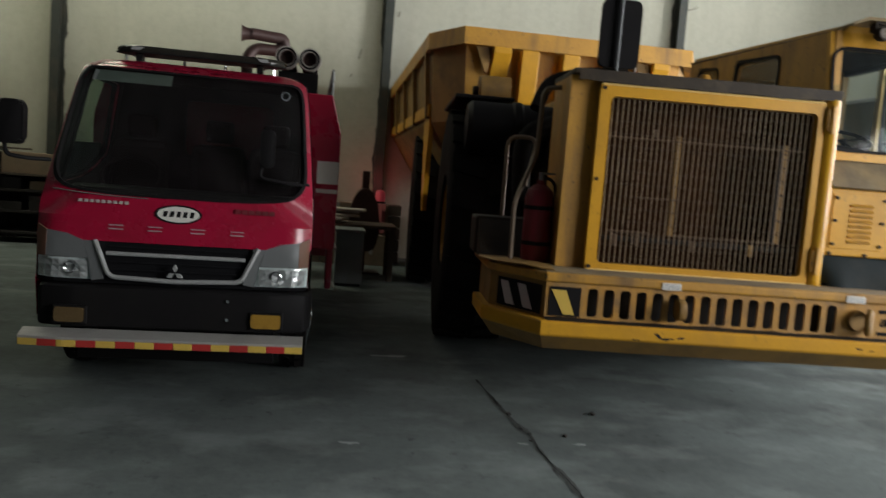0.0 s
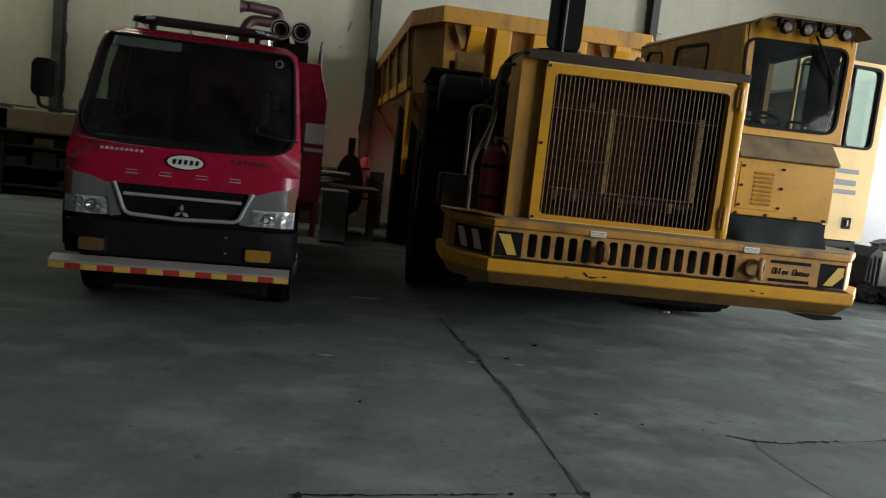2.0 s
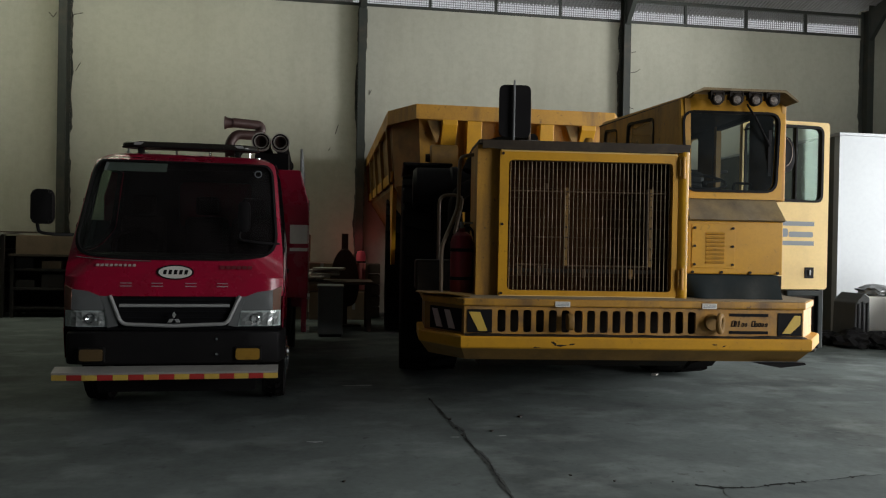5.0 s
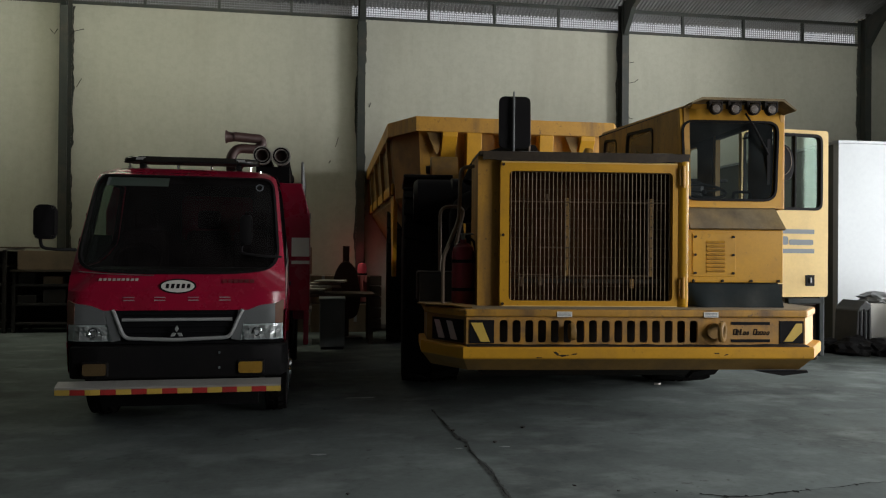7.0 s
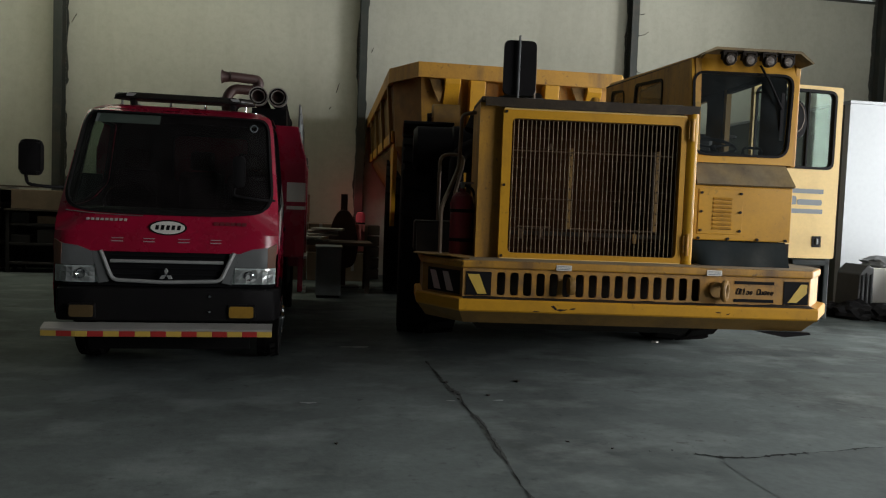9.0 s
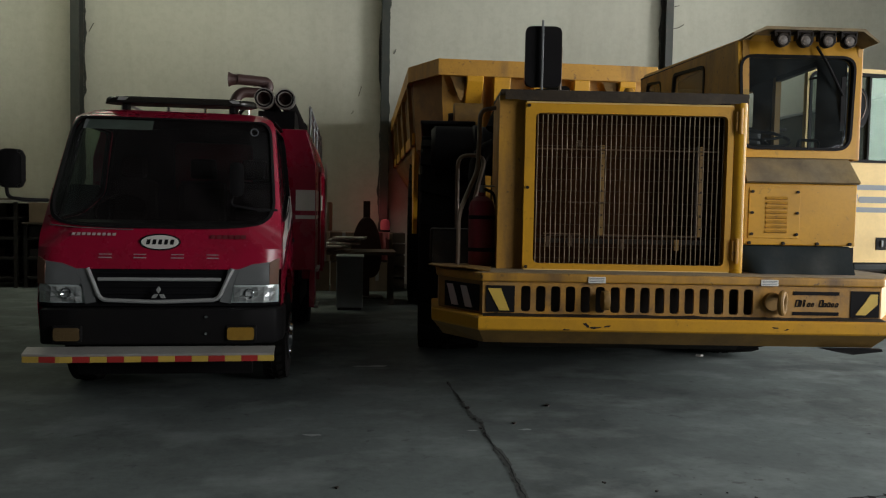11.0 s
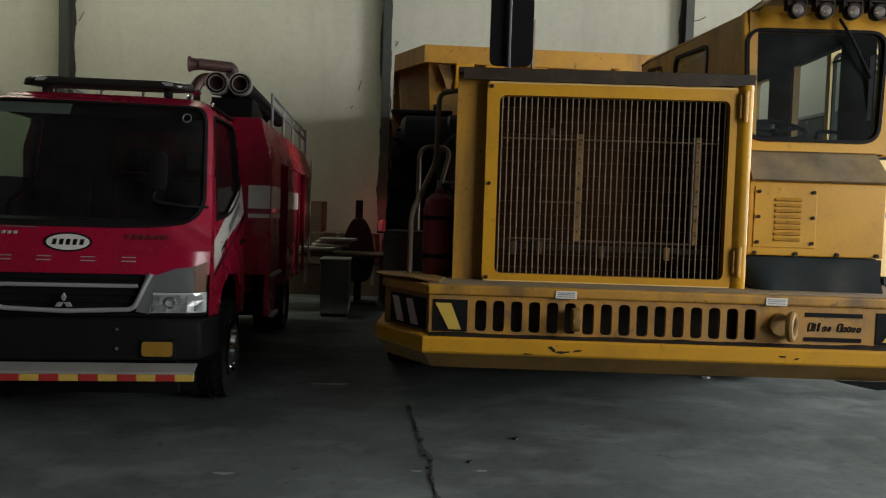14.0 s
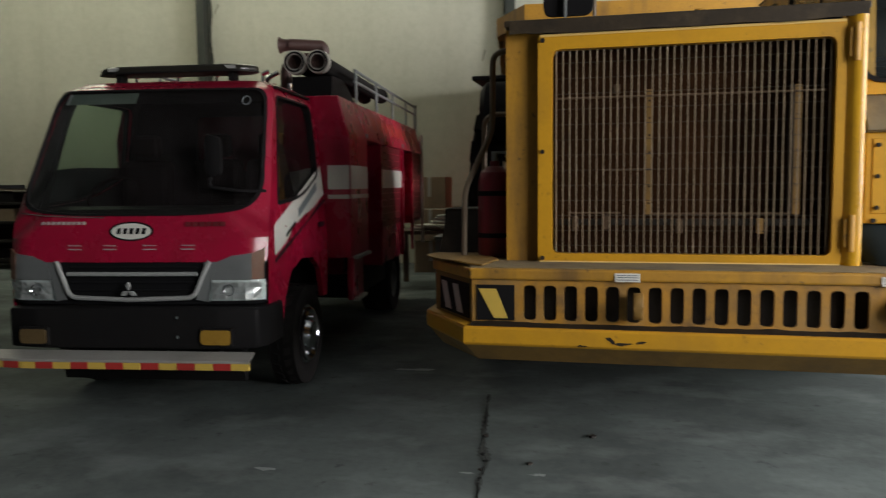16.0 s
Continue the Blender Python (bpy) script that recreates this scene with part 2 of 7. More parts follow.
def glow(name, colour, strength):
    m, nd, ln, bs = node_mat(name)
    bs.inputs["Base Color"].default_value = (*colour, 1)
    bs.inputs["Emission Color"].default_value = (*colour, 1)
    bs.inputs["Emission Strength"].default_value = strength
    return m


YELLOW = surface("yellow paint", (0.56, 0.285, 0.018), 0.42, second=(0.43, 0.21, 0.016), dirt=(0.16, 0.09, 0.035), dirt_amount=0.28, dirt_scale=2.3, bump=0.06, amount=0.4, scale=2.2, specks=0.45, spec=0.28)
YELLOW_GLOSS = surface("glossy yellow paint", (0.62, 0.33, 0.02), 0.3, second=(0.52, 0.26, 0.018), dirt=(0.2, 0.12, 0.04), dirt_amount=0.5, bump=0.03, specks=0.5)
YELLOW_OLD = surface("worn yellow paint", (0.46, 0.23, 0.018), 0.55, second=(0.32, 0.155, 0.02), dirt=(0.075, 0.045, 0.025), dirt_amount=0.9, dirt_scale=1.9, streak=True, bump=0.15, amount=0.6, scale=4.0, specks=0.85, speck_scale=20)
BUMPER = surface("scuffed dusty yellow paint", (0.45, 0.215, 0.02), 0.6, second=(0.25, 0.135, 0.035), dirt=(0.1, 0.065, 0.035), dirt_amount=0.85, dirt_scale=5.0, bump=0.15, amount=0.85, scale=6.0, specks=0.8, speck_scale=22, pale=(0.36, 0.24, 0.1), pale_amount=0.35, pale_scale=3.0)
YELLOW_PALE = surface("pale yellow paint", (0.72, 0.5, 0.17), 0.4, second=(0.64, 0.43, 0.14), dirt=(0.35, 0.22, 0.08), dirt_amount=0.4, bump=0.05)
# serves for real grime and for faces browned to look shaded
YELLOW_GRIME_SHADE = surface("grimy and shade-browned yellow paint", (0.26, 0.14, 0.025), 0.65, second=(0.14, 0.08, 0.02), dirt=(0.05, 0.033, 0.018), dirt_amount=0.7, dirt_scale=2.0, bump=0.2, amount=0.6)
DUSTY = surface("dust-covered paint", (0.2, 0.155, 0.09), 0.85, second=(0.3, 0.2, 0.07), dirt=(0.085, 0.065, 0.04), dirt_amount=0.85, bump=0.15, amount=0.7, scale=2.5, dirt_scale=3.2, specks=0.35, speck_scale=16)
RED = surface("red paint", (0.34, 0.006, 0.034), 0.28, second=(0.28, 0.005, 0.026), dirt=(0.16, 0.015, 0.02), dirt_amount=0.3, bump=0.02, coat=0.12, amount=0.3)
RED_DULL = surface("dull red paint", (0.17, 0.01, 0.02), 0.45, second=(0.11, 0.01, 0.012), dirt=(0.05, 0.02, 0.015), dirt_amount=0.5, bump=0.1)
WHITE = surface("white vinyl", (0.7, 0.68, 0.62), 0.4, amount=0.2, dirt=(0.4, 0.36, 0.3), dirt_amount=0.3, bump=0.03)
BLACK = surface("black plastic", (0.011, 0.0105, 0.011), 0.5, second=(0.016, 0.015, 0.015), dirt=(0.022, 0.02, 0.017), dirt_amount=0.3, bump=0.1, spec=0.06)
RUBBER = surface("tyre rubber", (0.013, 0.012, 0.012), 0.85, second=(0.019, 0.017, 0.016), dirt=(0.03, 0.026, 0.02), dirt_amount=0.25, bump=0.3, spec=0.05)
GRIME = surface("greasy dark metal", (0.015, 0.012, 0.01), 0.65, second=(0.04, 0.027, 0.016), dirt=(0.06, 0.038, 0.018), dirt_amount=0.55, bump=0.3, spec=0.2)
CHROME = surface("chrome", (0.75, 0.76, 0.78), 0.14, metal=1.0, amount=0.15, bump=0.0, rough_var=0.06)
SATIN = surface("satin chrome", (0.62, 0.63, 0.62), 0.3, metal=0.55, amount=0.15, bump=0.02, rough_var=0.08)
VOID = surface("matt black grille", (0.008, 0.008, 0.009), 0.9, bump=0.0, spec=0.1)
LAMP_BACK = surface("bright lamp housing", (0.75, 0.82, 0.8), 0.35, metal=0.0, amount=0.3, fine=25, bump=0.4)
COUPLING = surface("pale cast alloy", (0.42, 0.4, 0.36), 0.45, metal=0.3, dirt=(0.16, 0.13, 0.1), dirt_amount=0.6, dirt_scale=9, bump=0.1)
MONITOR = surface("dirty red brass", (0.06, 0.03, 0.025), 0.5, metal=0.2, dirt=(0.03, 0.022, 0.02), dirt_amount=0.6, bump=0.1)
SILVER = surface("silver plastic", (0.2, 0.21, 0.21), 0.34, metal=0.35, amount=0.2, bump=0.02)
ALLOY = surface("tread plate", (0.4, 0.39, 0.36), 0.5, metal=0.3, dirt=(0.2, 0.18, 0.15), dirt_amount=0.4, bump=0.5, fine=60)
PANE_DARK = surface("dark window glass", (0.03, 0.04, 0.045), 0.5, amount=0.2, bump=0.0, spec=0.03)
CASING = surface("dark grey machine steel", (0.05, 0.052, 0.05), 0.55, second=(0.032, 0.033, 0.032), dirt=(0.1, 0.09, 0.075), dirt_amount=0.4, bump=0.15)
STEEL = surface("dark green steel", (0.028, 0.034, 0.028), 0.55, second=(0.05, 0.05, 0.04), dirt=(0.1, 0.075, 0.05), dirt_amount=0.5, bump=0.1)
GREY_STEEL = surface("grey steel", (0.2, 0.21, 0.21), 0.5, metal=0.4, dirt=(0.1, 0.09, 0.07), dirt_amount=0.4, bump=0.1)
PIPE = surface("worn steel pipe", (0.15, 0.11, 0.075), 0.5, metal=0.3, dirt=(0.1, 0.07, 0.04), dirt_amount=0.6, bump=0.1)
BAR_STEEL = surface("worn bar steel", (0.26, 0.195, 0.12), 0.5, metal=0.0, second=(0.16, 0.11, 0.06), dirt=(0.1, 0.065, 0.035), dirt_amount=0.6, bump=0.1)
WIRE = surface("dusty wire", (0.035, 0.025, 0.016), 0.7, bump=0.0)
CORE = surface("rusty radiator core", (0.024, 0.01, 0.004), 0.9, second=(0.038, 0.015, 0.006), dirt=(0.05, 0.022, 0.008), dirt_amount=0.6, bump=0.3, spec=0.05)
GREEN_BLACK = surface("dark green rubber sheet", (0.016, 0.022, 0.023), 0.6, dirt=(0.07, 0.065, 0.05), dirt_amount=0.35, bump=0.1, spec=0.12)
# faint reddish film lifts the black pane in place of lens haze
GLASS_DARK = glassy("tinted windscreen glass", (0.46, 0.56, 0.48), 0.02, 1.22, 0.022, (0.32, 0.26, 0.27))
# bluish film colour imitates reflected light on the pane
GLASS = glassy("clear cab glass", (0.76, 0.85, 0.83), 0.05, 1.16, 0.035, (0.34, 0.4, 0.41))
HOOD_GRIME = surface("greasy brown steel", (0.026, 0.019, 0.012), 0.6, second=(0.05, 0.034, 0.018), dirt=(0.085, 0.06, 0.032), dirt_amount=0.6, dirt_scale=7.0, bump=0.25, amount=0.7, scale=6.0, spec=0.25)
RUSTY_ROD = surface("rusty rod", (0.085, 0.047, 0.02), 0.7, second=(0.05, 0.028, 0.014), bump=0.1)
# green gloss tint imitates foliage reflected in the pane
GLASS_DOOR = glassy("dusty door glass with green reflection tint", (0.66, 0.74, 0.7), 0.035, 1.5, 0.05, (0.45, 0.5, 0.45), (0.72, 0.95, 0.8))
GLASS_DUST = glassy("dusty side glass", (0.45, 0.42, 0.36), 0.25, 1.3, 0.25, (0.4, 0.33, 0.22))
LENS = glassy("lamp lens", (0.9, 0.92, 0.92), 0.03)
AMBER = surface("amber lens", (0.34, 0.19, 0.025), 0.2, amount=0.6, scale=18, bump=0.1, coat=0.5)
LAMP_DULL = surface("dusty lamp bowl", (0.55, 0.53, 0.5), 0.45, metal=0.2, dirt=(0.2, 0.16, 0.13), dirt_amount=0.5, dirt_scale=14, bump=0.1)
SMOKED = surface("smoked lamp cover", (0.022, 0.02, 0.016), 0.18, second=(0.04, 0.037, 0.03), amount=0.5, bump=0.05, spec=0.4)
LENS_DUST = glassy("dusty lamp lens", (0.75, 0.7, 0.66), 0.35, 1.2, 0.2, (0.4, 0.35, 0.31))
AMBER_OLD = surface("dull fog lens", (0.12, 0.08, 0.035), 0.22, amount=0.5, fine=60, bump=0.3)
AMBER_PALE = surface("clear orange lens", (0.2, 0.095, 0.06), 0.5, amount=0.5, scale=14, second=(0.15, 0.115, 0.09), bump=0.2, spec=0.2)
MIRROR = surface("mirror glass", (0.8, 0.82, 0.82), 0.05, metal=1.0, amount=0.05, bump=0.0, rough_var=0.02)
SEAT = surface("dark seat cloth", (0.006, 0.004, 0.004), 0.95, bump=0.2, spec=0.03)
TRIM_GREY = surface("grey lettering", (0.16, 0.18, 0.19), 0.5, amount=0.2, bump=0.0)
SILVER_MARK = surface("faded silver lettering", (0.5, 0.42, 0.4), 0.4, amount=0.4, bump=0.0)
STRIPE_YELLOW = surface("yellow warning tape", (0.62, 0.42, 0.08), 0.35, amount=0.25, dirt=(0.25, 0.16, 0.05), dirt_amount=0.4, bump=0.03)
STRIPE_RED = surface("red warning tape", (0.42, 0.035, 0.03), 0.35, amount=0.25, dirt=(0.15, 0.03, 0.02), dirt_amount=0.4, bump=0.03)
CARD = surface("cardboard", (0.28, 0.2, 0.13), 0.85, second=(0.2, 0.15, 0.1), dirt=(0.1, 0.08, 0.06), dirt_amount=0.4, bump=0.2)
PAPER = surface("dusty white sheet", (0.44, 0.42, 0.38), 0.8, dirt=(0.3, 0.27, 0.23), dirt_amount=0.5, bump=0.2)
TIMBER = surface("grey timber", (0.09, 0.068, 0.048), 0.8, second=(0.09, 0.065, 0.045), dirt=(0.05, 0.04, 0.03), dirt_amount=0.5, bump=0.3)
RUST = surface("rusty dark iron", (0.05, 0.02, 0.017), 0.75, second=(0.03, 0.016, 0.013), bump=0.2)
DARK_IRON = surface("dark iron", (0.018, 0.015, 0.014), 0.7, second=(0.03, 0.02, 0.016), bump=0.2)
PANEL_GREY = surface("galvanised sheet", (0.22, 0.24, 0.235), 0.55, metal=0.3, dirt=(0.15, 0.14, 0.12), dirt_amount=0.4, bump=0.05)
TARP = surface("faded red plastic sheet", (0.5, 0.13, 0.13), 0.5, second=(0.4, 0.16, 0.15), amount=0.6, scale=8, bump=0.2)
WALL = surface("cream wall paint", (0.44, 0.438, 0.35), 0.75, second=(0.365, 0.362, 0.29), amount=0.5, scale=0.35, fine=9, dirt=(0.28, 0.265, 0.205), dirt_amount=0.35, dirt_scale=0.9, streak=True, bump=0.12)
# made dark so that the unseen walls throw back little light
WALL_DARK = surface("dark low-bounce sheeting", (0.09, 0.09, 0.085), 0.8, second=(0.06, 0.06, 0.055), amount=0.5, scale=0.5, fine=9, dirt=(0.04, 0.035, 0.03), dirt_amount=0.5, bump=0.1)
OFFICE = surface("white office wall", (0.3, 0.315, 0.32), 0.7, second=(0.27, 0.285, 0.29), amount=0.3, scale=0.6, fine=12, bump=0.05)
ROOF = surface("corrugated roof sheet", (0.26, 0.27, 0.27), 0.4, metal=0.5, dirt=(0.15, 0.13, 0.1), dirt_amount=0.5, dirt_scale=0.8, bump=0.05)
FLOOR = surface("concrete floor", (0.136, 0.158, 0.152), 0.72, second=(0.08, 0.091, 0.088), amount=0.8, scale=0.6, fine=18, dirt=(0.03, 0.031, 0.029), dirt_amount=0.6, dirt_scale=0.75, bump=0.15, rough_var=0.18, spec=0.03,
                pale=(0.21, 0.235, 0.225), pale_amount=0.6, pale_scale=1.3, specks=0.5, speck_scale=9.0, speck_col=(0.04, 0.042, 0.04))
CRACK = surface("dirt in a crack", (0.014, 0.015, 0.014), 0.95, second=(0.03, 0.031, 0.03), fine=60, bump=0.3, spec=0.05)
SEAM = surface("dirty joint", (0.06, 0.064, 0.06), 0.9, second=(0.085, 0.092, 0.088), fine=50, amount=0.7, bump=0.2, spec=0.05)
DAMP = surface("darker recast slab", (0.128, 0.148, 0.143), 0.72, second=(0.09, 0.104, 0.101), amount=0.8, scale=1.4, fine=18, dirt=(0.05, 0.053, 0.051), dirt_amount=0.4, bump=0.15, spec=0.03)
GROUND = surface("yard concrete", (0.32, 0.31, 0.29), 0.8, scale=0.3, fine=6, bump=0.1)
FOLIAGE = surface("far foliage", (0.09, 0.16, 0.05), 0.9, second=(0.03, 0.07, 0.02), scale=0.8, fine=5, amount=0.8, bump=0.3)

# ---- the hall ----
WY = 16.28                                 # inner face of the back wall
XL, XR, YF = -16.9, 16.5, -9.0             # side walls and front wall
COLS = [-10.93, -4.90, 1.14, 7.10, 13.19]

b = N()
box(b, XL - 0.3, XR + 0.3, YF - 0.3, WY + 0.3, -0.2, 0.0)
floor = tagged(part("floor", b, FLOOR), "worn grey concrete hall floor with stains and cracks", "floor", kind="structure")


def crack(pts, width, seed, jag=0.012, name="crack", material=CRACK, z=0.0035):
    """A jagged crack: dark strips, uneven in width, that break off and start again."""
    rnd = random.Random(seed)
    bm, rows = N(), []
    for (x0, y0), (x1, y1) in zip(pts, pts[1:]):
        ln = math.hypot(x1 - x0, y1 - y0)
        n = max(2, int(ln / 0.025))
        ux, uy = (y0 - y1) / ln, (x1 - x0) / ln
        for i in range(n):
            s = i / n
            at = Vector((x0 + (x1 - x0) * s, y0 + (y1 - y0) * s, seed))
            off = jag * (noise.noise(at * 6) + 0.7 * noise.noise(at * 19)) + rnd.uniform(-1, 1) * jag * 0.25
            w = max(0.0, width * (0.75 + 1.3 * noise.noise(at * 4.3 + Vector((7, 3, 0)))) * rnd.uniform(0.5, 1.25))
            rows.append([bm.verts.new((at.x + ux * (off + w * q), at.y + uy * (off + w * q), z)) for q in (-0.5, 0.5)] if w > 0.001 else None)
    for p, q in zip(rows, rows[1:]):
        if p and q:
            bm.faces.new((p[0], p[1], q[1], q[0]))
    return part(name, bm, material, floor)


JOINT = [(1.45, 6.9), (1.487, 6.05), (1.51, 5.7), (1.545, 5.56), (1.53, 5.27), (1.54, 5.05), (1.56, 4.81), (1.555, 4.19), (1.542, 3.5), (1.57, 2.2), (1.6, 0.5), (1.58, -3)]
crack(JOINT, 0.05, 6, 0.006, "joint_stain", SEAM, 0.0022)
crack(JOINT, 0.009, 1)
crack([(2.8, 4.03), (2.88, 3.975), (2.95, 3.95), (3.09, 3.935), (3.33, 3.975), (3.53, 4.01), (3.73, 4.03), (4.06, 4.11), (4.6, 4.16)], 0.02, 2, 0.02)
crack([(0.17, 3.005), (0.52, 3.033), (0.9, 3.063), (1.3, 3.095), (1.56, 3.118)], 0.016, 4, 0.012)
b = N()
b.faces.new([b.verts.new((x, y, 0.0018)) for x, y in ((2.95, 3.945), (3.09, 3.935), (3.33, 3.975), (3.53, 4.01), (3.73, 4.03), (4.06, 4.11), (4.7, 4.16), (4.9, 3.0), (4.5, 1.9), (3.1, 2.3), (2.93, 3.0), (2.906, 3.34), (2.888, 3.59), (2.9, 3.85))])
part("slab_patch", b, DAMP, floor)
rnd = random.Random(31)
for x, y, r in ((1.515, 5.66, 0.03), (1.54, 5.55, 0.022), (1.525, 5.3, 0.018), (1.5, 5.95, 0.02), (2.94, 3.95, 0.03), (3.08, 3.94, 0.022), (3.26, 3.965, 0.025), (3.36, 3.975, 0.02), (3.45, 3.99, 0.03), (3.55, 4.01, 0.028), (3.95, 4.08, 0.02), (2.68, 4.1, 0.012), (2.52, 4.085, 0.01),
                (0.21, 3.007, 0.03), (0.44, 3.026, 0.016), (0.7, 3.047, 0.014), (0.82, 3.056, 0.014), (0.9, 3.063, 0.014), (1.01, 3.072, 0.016), (1.18, 3.086, 0.02), (1.39, 3.103, 0.022), (1.56, 3.118, 0.03)):
    b = N()
    b.faces.new([b.verts.new((x + math.cos(k * 0.6981) * r * rnd.uniform(0.3, 1.0), y + math.sin(k * 0.6981) * r * rnd.uniform(0.4, 1.3), 0.003)) for k in range(9)])
    part("chipped_patch", b, CRACK, floor)
SCUFF = surface("pale floor scuff", (0.24, 0.26, 0.25), 0.7, second=(0.17, 0.19, 0.18), fine=50, bump=0.1)
rnd = random.Random(8)
for x, y, l, w in ((0.36, 5.3, 0.11, 0.03), (1.84, 5.37, 0.06, 0.02), (1.45, 5.36, 0.05, 0.016), (0.76, 7.6, 0.25, 0.05)):
    b = N()
    b.faces.new([b.verts.new((x + math.cos(k * 0.5236) * l * rnd.uniform(0.4, 1.1), y + math.sin(k * 0.5236) * w * rnd.uniform(0.4, 1.2), 0.003)) for k in range(12)])
    part("scuff", b, SCUFF, floor)


def wall_piece(name, x0, x1, y0, y1, z0, z1, material, label):
    bm = N()
    box(bm, x0, x1, y0, y1, z0, z1)
    return tagged(part(name, bm, material), label, "wall", kind="structure")


wall_piece("wall_north", XL, COLS[2], WY, WY + 0.22, 0, 6.67, WALL, "tall cream painted masonry wall with stains behind steel columns")
wall_piece("wall_north_middle", COLS[2], COLS[3], WY, WY + 0.22, 0, 6.67, WALL, "tall pale painted masonry wall bay between steel columns")
wall_piece("wall_north_right", COLS[3], COLS[4], WY, WY + 0.22, 0, 6.67, WALL, "tall painted masonry wall bay between steel columns")
wall_piece("wall_north_east", COLS[4], XR, WY, WY + 0.22, 0, 7.35, WALL, "painted wall bay beside the corner column")
wall_piece("wall_west", XL - 0.22, XL, YF, WY + 0.22, 0, 7.35, WALL_DARK, "unseen end wall of the hall, dark to cut bounced light")
# right-hand wall with a gate opening
wall_piece("wall_east_back", XR, XR + 0.22, 11.6, WY + 0.22, 0, 7.35, WALL_DARK, "dark sheeted end wall behind the office")
wall_piece("wall_return", 12.62, XR, 11.36, 11.58, 0, 9.0, WALL_DARK, "dark sheeted return wall beside the office")
wall_piece("wall_east", XG, XG + 0.22, BACK_GATE[1], 11.58, 0, 9.0, WALL_DARK, "dark sheeted wall beside the side gate")
wall_piece("wall_east_near", XG, XG + 0.22, JY[1], BACK_GATE[0], 0, 9.0, WALL_DARK, "dark sheeted wall between the two gates")
wall_piece("wall_east_lintel", XG, XG + 0.22, BACK_GATE[0], BACK_GATE[1], GATE_Z, 9.0, WALL_DARK, "dark sheeted wall over the side gate")
# unseen step and near wall, added to hold the light opening closer
wall_piece("wall_east_jog", XN, YARD_X[0], *JY, 0, 10.4, WALL_DARK, "unseen dark short wall added beside the yard gate")
wall_piece("wall_east_jog_end", YARD_X[1], XG + 0.22, *JY, 0, 10.4, WALL_DARK, "unseen dark wall end added between two gates")
wall_piece("wall_east_jog_lintel", YARD_X[0], YARD_X[1], *JY, YARD_Z, 10.4, WALL_DARK, "unseen dark wall added over the yard gate")
wall_piece("wall_east_pier", XN, XN + 0.22, BAND_Y[1], BAND_Y[1] + 0.4, 0, 10.4, WALL_DARK, "unseen dark pier added beside the light opening")
wall_piece("wall_east_sill", XN, XN + 0.22, BAND_Y[0], BAND_Y[1], 0, BAND_Z[0], WALL_DARK, "unseen dark wall added under the light opening")
wall_piece("wall_east_near_lintel", XN, XN + 0.22, BAND_Y[0], BAND_Y[1], BAND_Z[1], 10.4, WALL_DARK, "unseen dark wall added over the light opening")
wall_piece("wall_east_front", XN, XN + 0.22, YF, BAND_Y[0], 0, 9.5, WALL_DARK, "unseen dark wall added before the light opening")
# front wall, unseen and kept dark to cut bounced light
wall_piece("wall_south", XL, XN, YF - 0.22, YF, 0, 7.35, WALL_DARK, "unseen front wall of the hall, dark to cut bounced light")


def gable(name, x0, x1):
    bm = N()
    prism(bm, [(YF - 0.22, 7.35), (WY + 0.22, 7.35), (3.5, 10.4)], "x", x0, x1)
    return tagged(part(name, bm, WALL_DARK), "dark sheeted gable over the end wall", "wall", kind="structure")


gable("wall_gable_west", XL - 0.22, XL)
gable("wall_gable_east", XR, XR + 0.22)


def roof_sheet(name, y0, z0, y1, z1):
    bm, rows = N(), []
    x = XL - 0.25
    while x < XR + 0.3:
        for dx, dz in ((0, 0), (0.03, 0.0), (0.045, 0.028), (0.075, 0.028)):
            rows.append([bm.verts.new((x + dx, y, z + dz)) for y, z in ((y0, z0), (y1, z1))])
        x += 0.09
    for p, q in zip(rows, rows[1:]):
        bm.faces.new((p[0], q[0], q[1], p[1]))
    return tagged(part(name, bm, ROOF), "corrugated metal roof sheeting seen from below", "roof", kind="structure")


SLOPE = 0.245
roof_sheet("roof_north", WY + 1.0, 7.5 - SLOPE, 14.4, 7.5 + SLOPE * (WY - 14.4))
roof_sheet("roof_ridge", 12.8, 7.5 + SLOPE * (WY - 12.8), 3.45, 10.6)
roof_sheet("roof_south", YF - 1.0, 7.5 - SLOPE, 3.55, 10.6)
b = N()
for x0, x1 in ((XL - 0.25, -14.5), (-0.5, 5.3), (12.3, XR + 0.25)):
    box(b, x0, x1, 12.78, 14.42, 8.16, 8.17)
bmesh.ops.rotate(b, verts=b.verts, cent=(0, 13.6, 8.16), matrix=Matrix.Rotation(-math.atan(SLOPE), 3, "X"))
tagged(part("roof_between_lights", b, ROOF), "metal roof sheeting between the translucent strips", "roof", kind="structure")
# unseen translucent strips, added to go with the wall-lighting lamps
b = N()
for x0 in [-14.5 + k for k in range(14)] + [5.3 + k for k in range(7)]:
    box(b, x0, x0 + 0.97, 12.78, 14.42, 8.16, 8.17)
bmesh.ops.rotate(b, verts=b.verts, cent=(0, 13.6, 8.16), matrix=Matrix.Rotation(-math.atan(SLOPE), 3, "X"))
tagged(part("roof_light", b, GLASS_DUST), "unseen translucent roof strip added to light the wall", "roof light", kind="structure")


